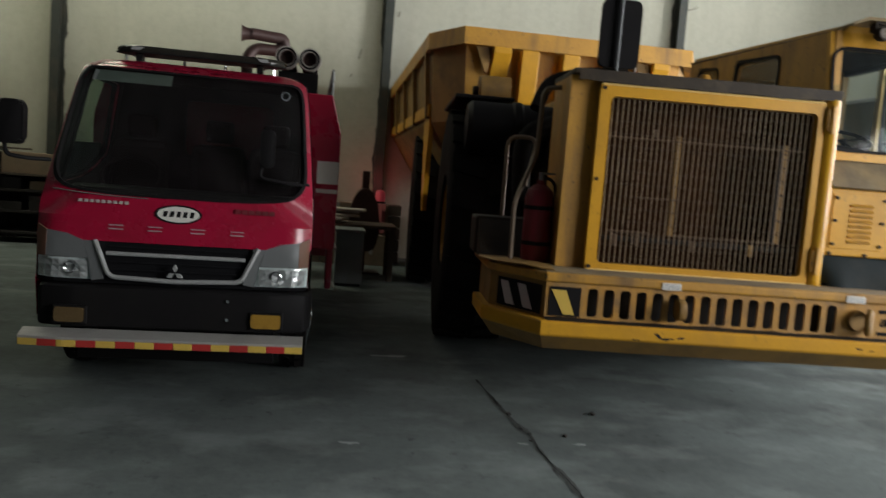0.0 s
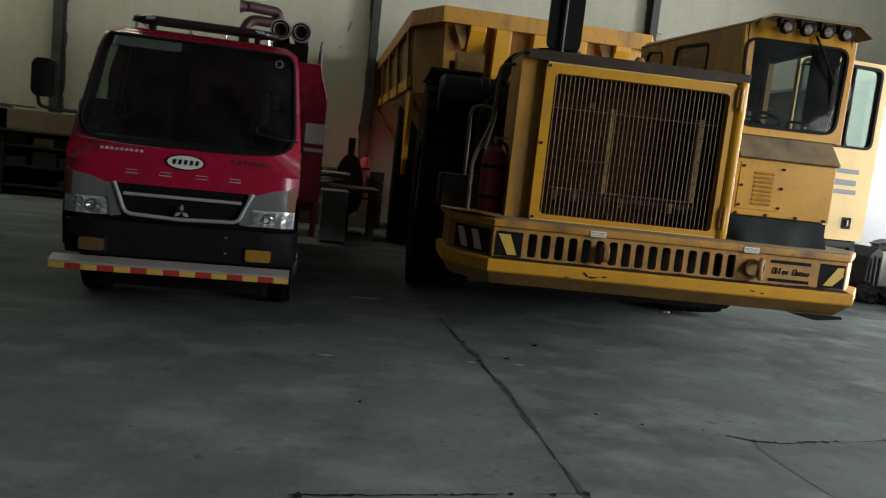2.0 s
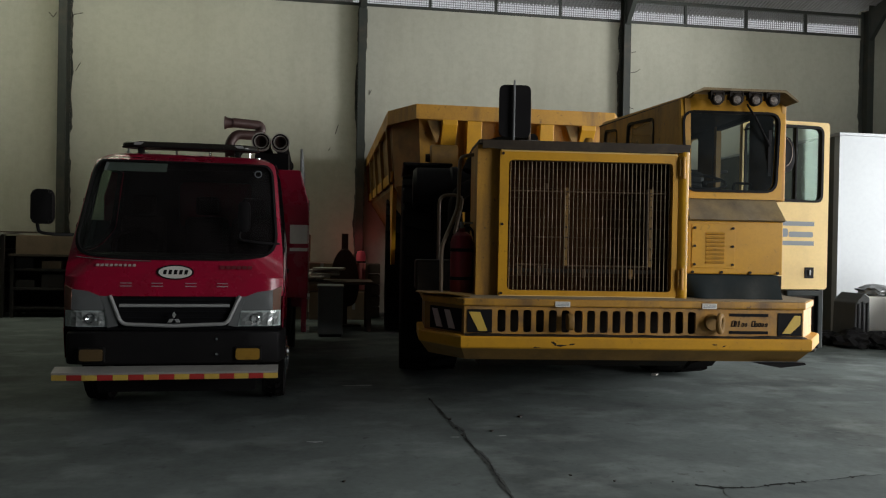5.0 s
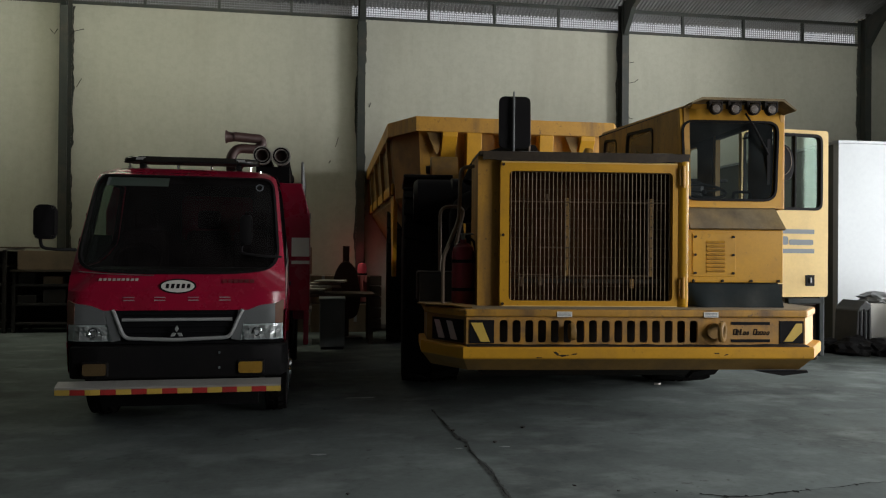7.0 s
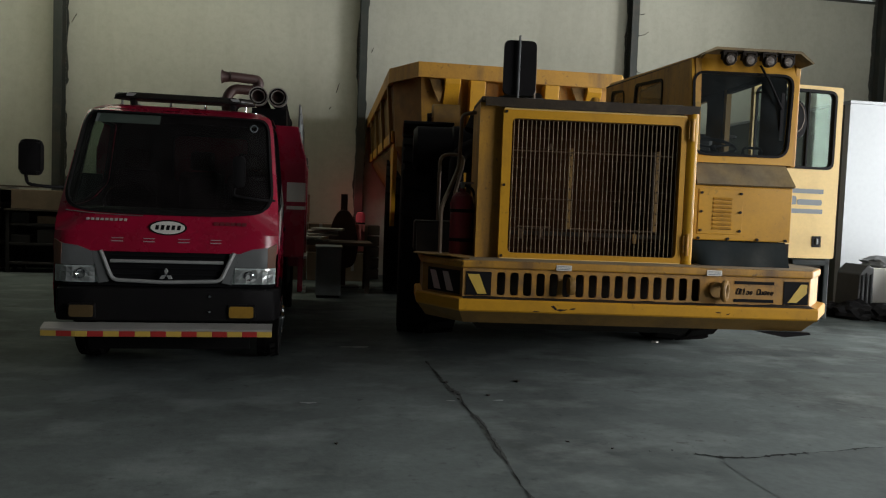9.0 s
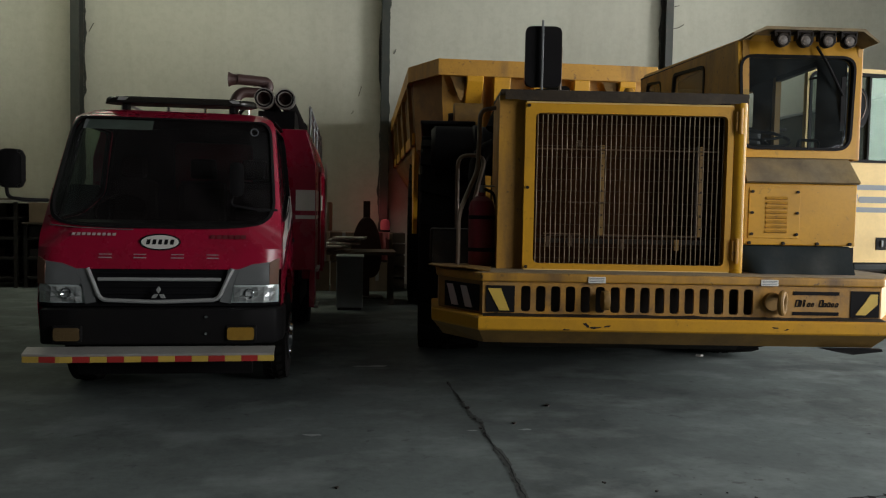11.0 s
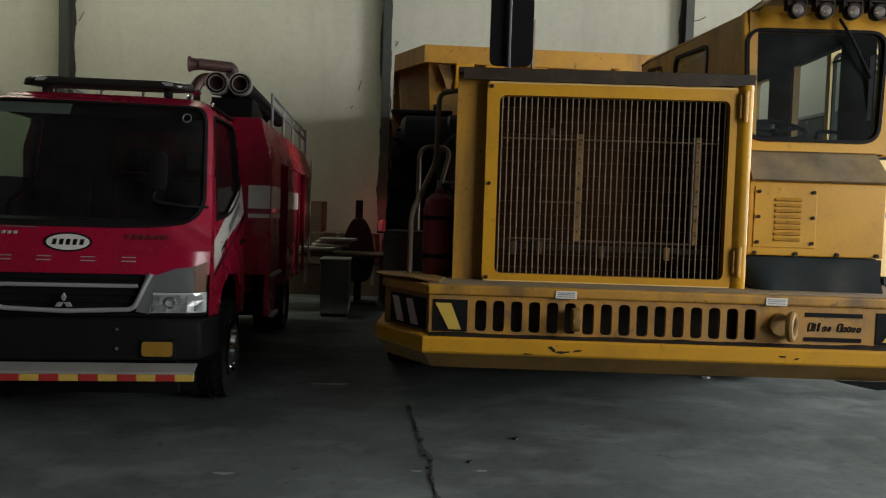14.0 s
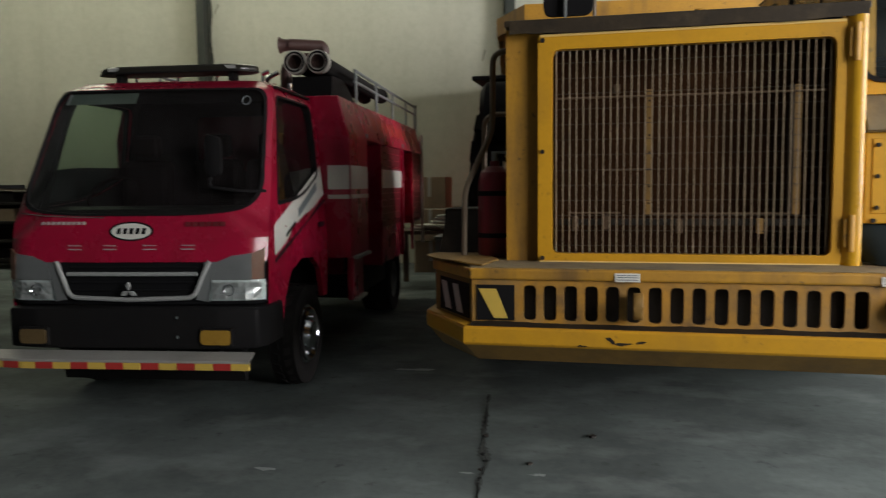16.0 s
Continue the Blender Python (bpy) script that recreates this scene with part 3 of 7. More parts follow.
def column(x):
    """H-section steel column with a haunch and the start of its rafter."""
    t = thing("steel_column", pose(x, WY, 0), "dark green painted steel column standing against the wall", "column", "hall columns", "structure")
    bm = N()
    box(bm, -0.08, 0.08, -0.28, -0.268, 0, 7.38)
    box(bm, -0.006, 0.006, -0.268, -0.014, 0, 7.3)
    box(bm, -0.08, 0.08, -0.014, -0.002, 0, 7.3)
    part("shaft", bm, STEEL, t)
    bm = N()
    prism(bm, [(-0.28, 6.55), (-0.28, 7.28), (-1.9, 7.66), (-1.9, 7.36), (-0.75, 7.05)], "x", -0.05, 0.05)
    part("haunch", bm, STEEL, t)
    bm = N()
    prism(bm, [(-1.9, 7.36), (-1.9, 7.66), (-12.4, 10.28), (-12.4, 9.98)], "x", -0.06, 0.06)
    part("rafter", bm, STEEL, t)
    bm = N()
    box(bm, -0.16, 0.16, -0.36, -0.004, 0.0, 0.02, 0.003)
    part("base_plate", bm, STEEL, t)
    return t


for cx in COLS:
    column(cx)


def plaster_gap(x, seed):
    """Ragged dark gap where the plaster has broken away beside a column."""
    r = random.Random(seed)
    bm, prev = N(), None
    for k in range(130):
        z = 0.02 + 6.6 * k / 129
        w = max(0.004, 0.02 + 0.05 * noise.noise(Vector((seed * 3.1, 0, z * 1.7))) + 0.03 * noise.noise(Vector((seed, 5, z * 7))) + r.uniform(-0.004, 0.004))
        s = 1 if seed % 2 else -1
        row = (bm.verts.new((x, WY - 0.003, z)), bm.verts.new((x + s * w, WY - 0.003, z)))
        if prev:
            bm.faces.new((prev[0], row[0], row[1], prev[1]))
        prev = row
    tagged(part("plaster_gap", bm, STEEL), "ragged dark gap in the plaster beside a column", "gap", kind="structure")


for k, cx in enumerate(COLS):
    plaster_gap(cx - 0.082, 2 * k)
    plaster_gap(cx + 0.082, 2 * k + 1)

b = N()
for k, yy in enumerate((15.0, 13.4, 11.8, 10.2, 8.6)):
    zz = 7.41 + SLOPE * (WY - yy)
    box(b, XL, XR, yy - 0.03, yy + 0.03, zz - 0.12, zz + 0.06)
tagged(part("roof_purlins", b, STEEL), "dark steel purlins under the roof sheets", "purlin", kind="structure")


def vent_panel(x0, x1):
    """A band of wire mesh in a steel frame above the wall."""
    t = thing("vent_panel", pose(x0, WY, 6.67), "bright wire mesh vent panel in a dark steel frame", "vent", "vent panels over the wall", "structure")
    w = x1 - x0
    bm = N()
    box(bm, 0, w, 0.0, 0.08, 0.0, 0.07)
    box(bm, 0, w, 0.0, 0.08, 0.5, 0.57)
    box(bm, -0.025, 0.025, 0.002, 0.078, 0.07, 0.5)
    part("frame", bm, STEEL, t)
    bm = N()
    x = 0.05
    while x < w - 0.02:
        box(bm, x - 0.005, x + 0.005, 0.03, 0.04, 0.07, 0.5)
        x += 0.052
    z = 0.115
    while z < 0.49:
        box(bm, 0.025, w - 0.025, 0.041, 0.052, z - 0.005, z + 0.005)
        z += 0.052
    part("wire_mesh", bm, GREY_STEEL, t)
    return t


for c0, c1 in zip(COLS, COLS[1:]):
    for k in range(4):
        vent_panel(c0 + (c1 - c0) * k / 4, c0 + (c1 - c0) * (k + 1) / 4)

b = N()
box(b, XL, -10.9, WY, WY + 0.22, 6.67, 7.3)
tagged(part("wall_north_west_top", b, WALL), "cream wall above the end bay", "wall", kind="structure")

# outside
b = N()
bmesh.ops.create_grid(b, x_segments=2, y_segments=2, size=900)
for v in b.verts:
    v.co.z = -0.06
tagged(part("ground", b, GROUND), "pale concrete yard outside the hall", "ground", kind="structure")
rnd = random.Random(5)


def hedge(name, x0, y0, x1, y1, h):
    """A far row of bushes: many small leaf clumps with gaps."""
    bm = N()
    for k in range(1500):
        s = rnd.random()
        z = h * rnd.random() ** 0.7 * (0.75 + 0.25 * math.sin(s * 19) * math.cos(s * 7))
        p = Vector((x0 + (x1 - x0) * s + rnd.uniform(-0.8, 0.8), y0 + (y1 - y0) * s + rnd.uniform(-0.8, 0.8), z))
        q = Euler((rnd.uniform(0, 6), rnd.uniform(0, 6), rnd.uniform(0, 6))).to_matrix()
        r = rnd.uniform(0.25, 0.6)
        vs = [bm.verts.new(p + q @ Vector(c) * r) for c in ((-1, -0.5, 0), (0.2, -0.8, 0.15), (1, 0, 0), (0.1, 0.8, 0.15), (-0.7, 0.4, -0.1))]
        bm.faces.new(vs)
    return tagged(part(name, bm, FOLIAGE), "green bushes and trees outside the hall gate", "bushes", kind="stuff")


# dark wall added outside to block sky behind the left vents
wall_piece("vent_dimming_wall", -24.0, 1.0, 18.6, 19.0, -0.05, 9.5, WALL_DARK, "dark wall added outside to dim the left vents")
hedge("bushes", 0, -22, 26, -22, 5.5)
hedge("bushes_by_side_gate", 30, -10, 30, 18, 5.0)

# ---- white site office inside the hall ----
office = thing("office_room", pose(9.24, 11.6, 0), "white walled site office room with a dark window", "room", kind="structure")
ow, oh = 3.35, 3.54
b = N()
wl = rect(1.31, 3.11, 0.92, 2.17)
ring(b, rect(0, ow, 0, oh), wl, flat_y, 0.0, 0.14)
part("front_wall", b, OFFICE, office)
# coloured dark to stand in for shade; the office itself is white
b = N()
box(b, 0, 0.14, 0.14, 4.2, 0, oh)
part("side_wall", b, STEEL, office, "side wall, its shade put into the dark colour")
b = N()
box(b, -0.04, ow, -0.05, 4.2, oh, oh + 0.05, 0.005)
part("roof_slab", b, OFFICE, office)
b = N()
for x0, x1 in ((1.31, 1.36), (1.91, 1.96), (2.49, 2.54), (3.06, 3.11)):
    box(b, x0, x1, 0.03, 0.09, 0.97, 2.12)
box(b, 1.31, 3.11, 0.03, 0.09, 0.92, 0.97)
box(b, 1.31, 3.11, 0.03, 0.09, 2.12, 2.17)
part("window_frame", b, OFFICE, office)
for x0, x1 in ((1.36, 1.91), (1.96, 2.49), (2.54, 3.06)):
    b = N()
    box(b, x0, x1, 0.055, 0.063, 0.97, 2.12)
    part("pane", b, PANE_DARK, office, "dark window pane")


# ---- wheels ----
def tyre_mesh(bm, r, w, rim_r, lugs, lug_h, n=48):
    h = w / 2
    lathe(bm, [(rim_r, -h * 0.8), (rim_r + 0.02, -h * 0.95), ((r + rim_r) / 2, -h), (r * 0.93, -h * 0.99), (r - lug_h, -h * 0.92), (r - lug_h, h * 0.92), (r * 0.93, h * 0.99),
               ((r + rim_r) / 2, h), (rim_r + 0.02, h * 0.95), (rim_r, h * 0.8), (rim_r, -h * 0.8)], (0, 0, 0), "x", n)
    return bm


def lug_mesh(r, w, lugs, lug_h, s):
    """One tread block on the side s of the tyre."""
    bm, h, q = N(), w / 2, []
    da = 6.28318 / lugs * 0.29
    for rr in (r - lug_h - 0.01, r):
        for x, sk in ((s * 0.02, 0.5), (s * h * 0.97, 0.0)):
            for d in (-da, da):
                an = d + sk * da * 1.6
                rx = rr if x == s * 0.02 else rr - (0.02 if rr == r else 0)
                q.append(bm.verts.new((x, math.cos(an) * rx, math.sin(an) * rx)))
    for f in ((0, 1, 3, 2), (4, 6, 7, 5), (0, 4, 5, 1), (2, 3, 7, 6), (0, 2, 6, 4), (1, 5, 7, 3)):
        bm.faces.new([q[i] for i in f])
    return bm


def wheel(parent, x, y, r, w, rim_r, lugs, lug_h, side, tyre_mat, rim_mat, name="wheel", rim_label=""):
    hub = new(name)
    hub.empty_display_size = 0.1
    hub.parent = parent
    hub.location = (x, y, r)
    bm = tyre_mesh(N(), r, w, rim_r, lugs, lug_h)
    ty = part("tyre", bm, tyre_mat, hub, smooth=True)
    for sd in (-1, 1) if lugs else ():
        first = None
        for k in range(lugs):
            if first is None:
                first = part("tread_block", lug_mesh(r, w, lugs, lug_h, sd), tyre_mat, ty)
                lg = first
            else:
                lg = new("tread_block", first.data)
                lg.parent = ty
            lg.rotation_euler = (6.28318 * (k + (0.5 if sd > 0 else 0)) / lugs, 0, 0)
    bm = N()
    s = side
    lathe(bm, [(rim_r + 0.015, s * w * 0.42), (rim_r - 0.03, s * w * 0.43), (rim_r - 0.05, s * w * 0.2), (rim_r * 0.55, s * w * 0.14), (rim_r * 0.42, s * w * 0.3), (rim_r * 0.3, s * w * 0.36), (0, s * w * 0.37)], (0, 0, 0), "x", 32)
    for k in range(8):
        a = 6.28318 * k / 8
        c = Vector((0, math.cos(a) * rim_r * 0.52, math.sin(a) * rim_r * 0.52))
        cyl(bm, c + Vector((s * w * 0.12, 0, 0)), c + Vector((s * w * 0.22, 0, 0)), 0.016, n=6)
    part("rim", bm, rim_mat, hub, rim_label, smooth=True)
    return hub


# ---- mining dump truck ----
truck = thing("mining_dump_truck", pose(2.85, 5.19, 0, 0, 0, -5), "yellow mining dump truck with barred radiator and open cab door", "dump truck")
T = truck

# bumper: slotted face between hazard panels, chamfered ends
FL, FR, ZT = -1.36, 1.39, 1.105
SL0, SL1, NS = -1.115, 0.519, 16
pitch = (SL1 - SL0) / NS
bumper = N()
for k in range(NS):
    a0 = SL0 + pitch * k
    ring(bumper, rect(a0, a0 + pitch, 0.82, 1.045), rounded(rect(a0 + 0.0185, a0 + pitch - 0.0185, 0.842, 1.02), 0.026, 4), flat_y, 0.0, 0.022)
box(bumper, FL, SL0, 0.0, 0.022, 0.82, 1.045)
box(bumper, SL1, FR, 0.0, 0.022, 0.82, 1.045)
bmesh.ops.remove_doubles(bumper, verts=bumper.verts, dist=0.0005)
part("bumper_face", bumper, BUMPER, T, "slotted yellow front plate")
b = N()
box(b, SL0 - 0.02, SL1 + 0.02, 0.14, 0.16, 0.7, 1.05)
part("recess", b, GRIME, T)
LC, RC = (-1.65, 0.42), (1.69, 0.42)
# left wing and side browner than the right wing: shade in the colour
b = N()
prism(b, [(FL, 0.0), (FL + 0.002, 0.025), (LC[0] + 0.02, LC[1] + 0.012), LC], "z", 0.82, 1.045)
part("bumper_wing", b, YELLOW_GRIME_SHADE, T)
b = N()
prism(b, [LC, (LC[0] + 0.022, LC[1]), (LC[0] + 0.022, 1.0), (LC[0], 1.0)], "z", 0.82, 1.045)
part("bumper_side", b, YELLOW_GRIME_SHADE, T)
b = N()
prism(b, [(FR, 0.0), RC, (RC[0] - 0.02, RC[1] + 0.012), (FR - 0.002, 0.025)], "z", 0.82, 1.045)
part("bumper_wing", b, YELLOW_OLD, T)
b = N()
prism(b, [(FL - 0.01, -0.02), (FR + 0.01, -0.02), (RC[0] + 0.02, RC[1]), (RC[0] + 0.02, 1.3), (LC[0] - 0.02, 1.3), (LC[0] - 0.02, LC[1])], "z", 1.047, ZT, 0.012)
part("deck", b, YELLOW_OLD, T, "dusty yellow deck plate over the bumper")
b = N()
rnd = random.Random(4)
edge = [(FL, -0.004), (FR, -0.004), (RC[0], RC[1]), (RC[0], 1.28), (LC[0], 1.28), (LC[0], LC[1])]
pts = []
for (x0, y0), (x1, y1) in zip(edge, edge[1:] + edge[:1]):
    n = max(2, int(math.hypot(x1 - x0, y1 - y0) / 0.04))
    pts += [(x0 + (x1 - x0) * k / n + rnd.uniform(-0.008, 0.008), y0 + (y1 - y0) * k / n + rnd.uniform(0.0, 0.014)) for k in range(n)]
prism(b, pts, "z", ZT + 0.0005, ZT + 0.0035)
part("deck_dust", b, DUSTY, T, "brown dust and grit lying on the deck")
# buckled cover plate on the deck's corner, its edge bent up and torn
rnd = random.Random(14)
edge = [(-1.30, 0.03), (-1.40, 0.05), (-1.47, 0.10), (-1.55, 0.20), (-1.64, 0.33), (-1.72, 0.46), (-1.735, 0.56), (-1.70, 0.75), (-1.45, 0.75), (-1.27, 0.36)]
top, low = [], []
b = N()
for k, (x, y) in enumerate(edge):
    x, y, z = x + rnd.uniform(-0.012, 0.012), y + rnd.uniform(-0.012, 0.012), ZT + 0.006 + (0.022 * rnd.random() if 0 < k < 7 else 0.0)
    top.append(b.verts.new((x, y, z + 0.008)))
    low.append(b.verts.new((x, y, z)))
mid = b.verts.new((-1.5, 0.48, ZT + 0.016)), b.verts.new((-1.5, 0.48, ZT + 0.006))
n = len(edge)
for k in range(n):
    j = (k + 1) % n
    b.faces.new((top[k], top[j], mid[0]))
    b.faces.new((low[j], low[k], mid[1]))
    b.faces.new((top[k], low[k], low[j], top[j]))
part("corner_plate", b, YELLOW_GRIME_SHADE, T, "buckled dusty cover plate on the deck corner")
# lower lip, stepping forward, with an underside that slopes back
b = N()


def lip_loop(z, out):
    return [(LC[0] - out * 0.6, 0.95), (LC[0] - out * 0.6, LC[1] - out * 0.3), (FL - out * 0.35, -out), (FR + out * 0.35, -out), (RC[0] + out * 0.7, LC[1] - out * 0.3), (RC[0] + out * 0.7, 0.95)], z


loops = []
for z, out in ((0.822, -0.02), (0.818, 0.075), (0.805, 0.085), (0.735, 0.085), (0.722, 0.075)):
    pts, zz = lip_loop(z, out)
    loops.append([b.verts.new((p[0], p[1], zz)) for p in pts])
for p, q in zip(loops, loops[1:]):
    for i in range(5):
        b.faces.new((p[i], p[i + 1], q[i + 1], q[i]))
part("bumper_lip", b, YELLOW, T, "bright scraped yellow lower edge")
# dark uneven strip where the lip meets the bumper face
rnd = random.Random(9)
b = N()
prev = None
for k in range(90):
    x = FL + (FR - FL) * k / 89
    w = 0.004 + 0.012 * max(0.0, noise.noise(Vector((x * 5, 0.3, 0)))) + rnd.uniform(0, 0.003)
    row = (b.verts.new((x, -0.0785, 0.8195)), b.verts.new((x, -0.0785 + 0.001, 0.8215)), b.verts.new((x, -0.0015, 0.8235 + w)))
    if prev:
        b.faces.new((prev[0], row[0], row[1], prev[1]))
        b.faces.new((prev[1], row[1], row[2], prev[2]))
    prev = row
part("ledge_seam", b, GRIME, T, "dark uneven strip along the bumper ledge")
# underside recoloured brown so that it looks shaded
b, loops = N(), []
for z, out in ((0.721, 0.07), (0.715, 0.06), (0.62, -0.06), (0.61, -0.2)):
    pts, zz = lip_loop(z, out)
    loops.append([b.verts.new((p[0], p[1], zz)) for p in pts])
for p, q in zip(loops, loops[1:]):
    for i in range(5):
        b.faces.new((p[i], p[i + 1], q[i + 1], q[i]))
part("bumper_underside", b, YELLOW_GRIME_SHADE, T, "sloping underside of the bumper, browned to look shaded")
b = N()
box(b, -1.2, 1.25, 0.2, 1.1, 0.6, 0.66, 0.01)
prism(b, [(0.5, 0.61), (1.0, 0.5), (1.3, 0.5), (1.3, 0.61)], "x", -0.6, 1.1)
part("skid_plate", b, GRIME, T)
# dark belly plate, added so that less light passes under the truck
b = N()
prism(b, [(0.75, 0.6), (1.0, 0.43), (3.2, 0.36), (3.2, 0.6)], "x", -1.12, 0.8)
part("belly_plate", b, GRIME, T, "dark belly plate that also blocks light under the truck")

b = N()
prism(b, [(0.98, 0.618), (1.42, 0.618), (1.43, 0.6), (1.22, 0.575), (1.1, 0.595)], "y", 0.02, 0.06)
part("rubber_flap", b, BLACK, T, "torn black rubber flap under the bumper")
# hazard panels
b = N()
box(b, -1.335, -1.14, -0.006, -0.001, 0.838, 1.02)
part("hazard_panel", b, BLACK, T, "black and yellow hazard marking")
b = N()
prism(b, [(-1.245, 0.85), (-1.175, 0.85), (-1.235, 1.0), (-1.325, 1.0)], "y", -0.011, -0.0065)
part("hazard_stripe", b, STRIPE_YELLOW, T)
b = N()
box(b, 1.175, 1.375, -0.006, -0.001, 0.838, 1.02)
part("hazard_panel", b, BLACK, T, "black and yellow hazard marking")
b = N()
prism(b, [(1.21, 0.855), (1.28, 0.855), (1.36, 0.93), (1.36, 1.0), (1.31, 1.0)], "y", -0.011, -0.0065)
part("hazard_stripe", b, STRIPE_YELLOW, T)
cdir = Vector((LC[0] - FL, LC[1], 0)).normalized()
cn = Vector((-cdir.y, cdir.x, 0))
cn = cn if cn.y < 0 else -cn


def wing(a, z, d):
    return Vector((FL, 0, z)) + cdir * a + cn * d


b = N()
sheet(b, rect(0.03, 0.43, 0.838, 1.02), wing, 0.001, 1, 0.005)
part("hazard_panel", b, BLACK, T)
for a in (0.15, 0.31):
    b = N()
    sheet(b, [(a - 0.05, 0.855), (a + 0.03, 0.855), (a + 0.09, 1.0), (a + 0.02, 1.0)], wing, 0.0065, 1, 0.004)
    part("hazard_stripe", b, SILVER_MARK, T, "faded hazard stripe")

# tow eyes
for k, cx in enumerate((-0.534, 0.66)):
    b = N()
    if k == 0:
        prism(b, rounded([(-0.13, 0.87), (0.0, 0.87), (0.0, 1.0), (-0.13, 1.0)], 0.06), "x", cx - 0.022, cx + 0.022, 0.006)
    else:
        ringpts = [(0.06 * math.cos(a * 0.3927), 0.937 + 0.066 * math.sin(a * 0.3927)) for a in range(16)]
        tube(b, [(cx + 0.01 + p[0] * 0.6, -0.075 + p[0] * 0.8, p[1]) for p in ringpts], 0.022, 10, closed=True)
        cyl(b, (cx - 0.03, -0.03, 0.937), (cx - 0.03, 0.02, 0.937), 0.06, 0.07, n=20)
    part("tow_eye", b, YELLOW_GRIME_SHADE, T, "grimy worn tow eye", smooth=True)
for cx in (-0.585, 0.60):
    b = N()
    box(b, cx - 0.06, cx + 0.06, -0.027, -0.022, 1.047, 1.09, 0.002)
    part("tag", b, WHITE, T, "small white tag")
    b = N()
    for z in (1.058, 1.07, 1.08):
        box(b, cx - 0.05, cx + 0.05, -0.029, -0.0275, z - 0.002, z + 0.002)
    part("tag_print", b, TRIM_GREY, T)
# maker's plate: two dark rules and a plain dark word-shape between
for z in (0.86, 1.0):
    b = N()
    box(b, 0.775, 1.095, -0.006, -0.001, z - 0.012, z + 0.012)
    part("rule", b, BLACK, T)
b = N()
for k, (w, h) in enumerate(((0.03, 0.05), (0.014, 0.045), (0.011, 0.05), (0.02, 0.03), (0.018, 0.03), (0.0, 0.0), (0.03, 0.05), (0.022, 0.03), (0.022, 0.034), (0.018, 0.03), (0.022, 0.03))):
    x = 0.79 + 0.0275 * k
    if w:
        ring(b, rounded([(x, 0.906), (x + w, 0.906), (x + w + 0.008, 0.906 + h), (x + 0.008, 0.906 + h)], 0.008, 2),
             rounded([(x + w * 0.28, 0.913), (x + w * 0.72, 0.913), (x + w * 0.72 + 0.006, 0.899 + h), (x + w * 0.28 + 0.006, 0.899 + h)], 0.004, 2), flat_y, -0.005, -0.001)
tagged(part("word_mark", b, BLACK, T, "dark lettering shape"), kind="stuff")
rnd = random.Random(3)
for x, z, l, h, tilt in ((-0.66, 0.768, 0.05, 0.014, -0.5), (-0.60, 0.752, 0.09, 0.009, 0.05), (-0.52, 0.762, 0.05, 0.007, 0.2), (-0.8, 0.735, 0.06, 0.006, 0.0), (0.62, 0.77, 0.05, 0.006, -0.1), (0.7, 0.758, 0.04, 0.005, 0.3)):
    b = N()
    pts = [(math.cos(k * 0.6283) * l * 0.5 * rnd.uniform(0.6, 1.1), math.sin(k * 0.6283) * h * rnd.uniform(0.5, 1.2)) for k in range(10)]
    prism(b, [(x + p[0], z + p[1] + p[0] * tilt) for p in pts], "y", -0.087, -0.0855)
    part("scrape", b, GRIME, T, "bare scraped patch")

# radiator housing
HX0, HX1, HY0, HY1, HZ = -1.235, 0.54, 0.38, 0.9, 2.36
b = N()
for x0, x1, y0 in ((HX0, HX0 + 0.03, HY0), (HX1 - 0.03, HX1, HY0), (HX0 + 0.03, HX1 - 0.03, HY1 - 0.03)):
    pl = N()
    box(pl, x0, x1, y0, HY1, ZT, HZ)
    part("housing_panel", pl, YELLOW_OLD, T)
ring(b, rect(HX0 + 0.03, HX1 - 0.03, ZT, HZ), rect(-1.0, 0.42, 1.14, 2.25), flat_y, HY0, HY0 + 0.03)
part("radiator_housing", b, YELLOW_OLD, T, "stained yellow radiator housing")
# dark panels added so that the yellow housing bounces less light inside
for x0, x1, y0, y1, z0, z1 in ((HX0 + 0.032, HX0 + 0.04, HY0 + 0.032, 0.78, ZT, HZ), (HX1 - 0.04, HX1 - 0.032, HY0 + 0.032, 0.78, ZT, HZ), (HX0 + 0.04, HX1 - 0.04, HY0 + 0.032, 0.78, ZT + 0.002, ZT + 0.012), (HX0 + 0.04, HX1 - 0.04, HY0 + 0.032, 0.78, HZ - 0.012, HZ - 0.002)):
    b = N()
    box(b, x0, x1, y0, y1, z0, z1)
    part("dark_liner", b, CORE, T)
b = N()
box(b, HX0, HX1 + 0.012, HY0 - 0.08, HY1 + 0.03, HZ, HZ + 0.035, 0.008)
part("hood_top", b, HOOD_GRIME, T, "dark greasy hood top plate")
b = N()
prev, rnd = None, random.Random(22)
for k in range(41):
    x = HX0 + 0.03 + (HX1 - HX0 - 0.03) * k / 40
    d = 0.042 + 0.012 * noise.noise(Vector((x * 3.1, 0.7, 0))) + rnd.uniform(-0.002, 0.002)
    y = HY0 - 0.083 + 0.006 * noise.noise(Vector((x * 2.3, 4.1, 0)))
    row = [b.verts.new(p) for p in ((x, y, HZ + 0.03), (x, y - 0.004, HZ - d), (x, y + 0.004, HZ - d), (x, y + 0.006, HZ + 0.03))]
    if prev:
        for i in range(4):
            b.faces.new((prev[i], row[i], row[(i + 1) % 4], prev[(i + 1) % 4]))
    prev = row
part("hood_lip", b, HOOD_GRIME, T, "dented greasy brown lip of the hood plate")
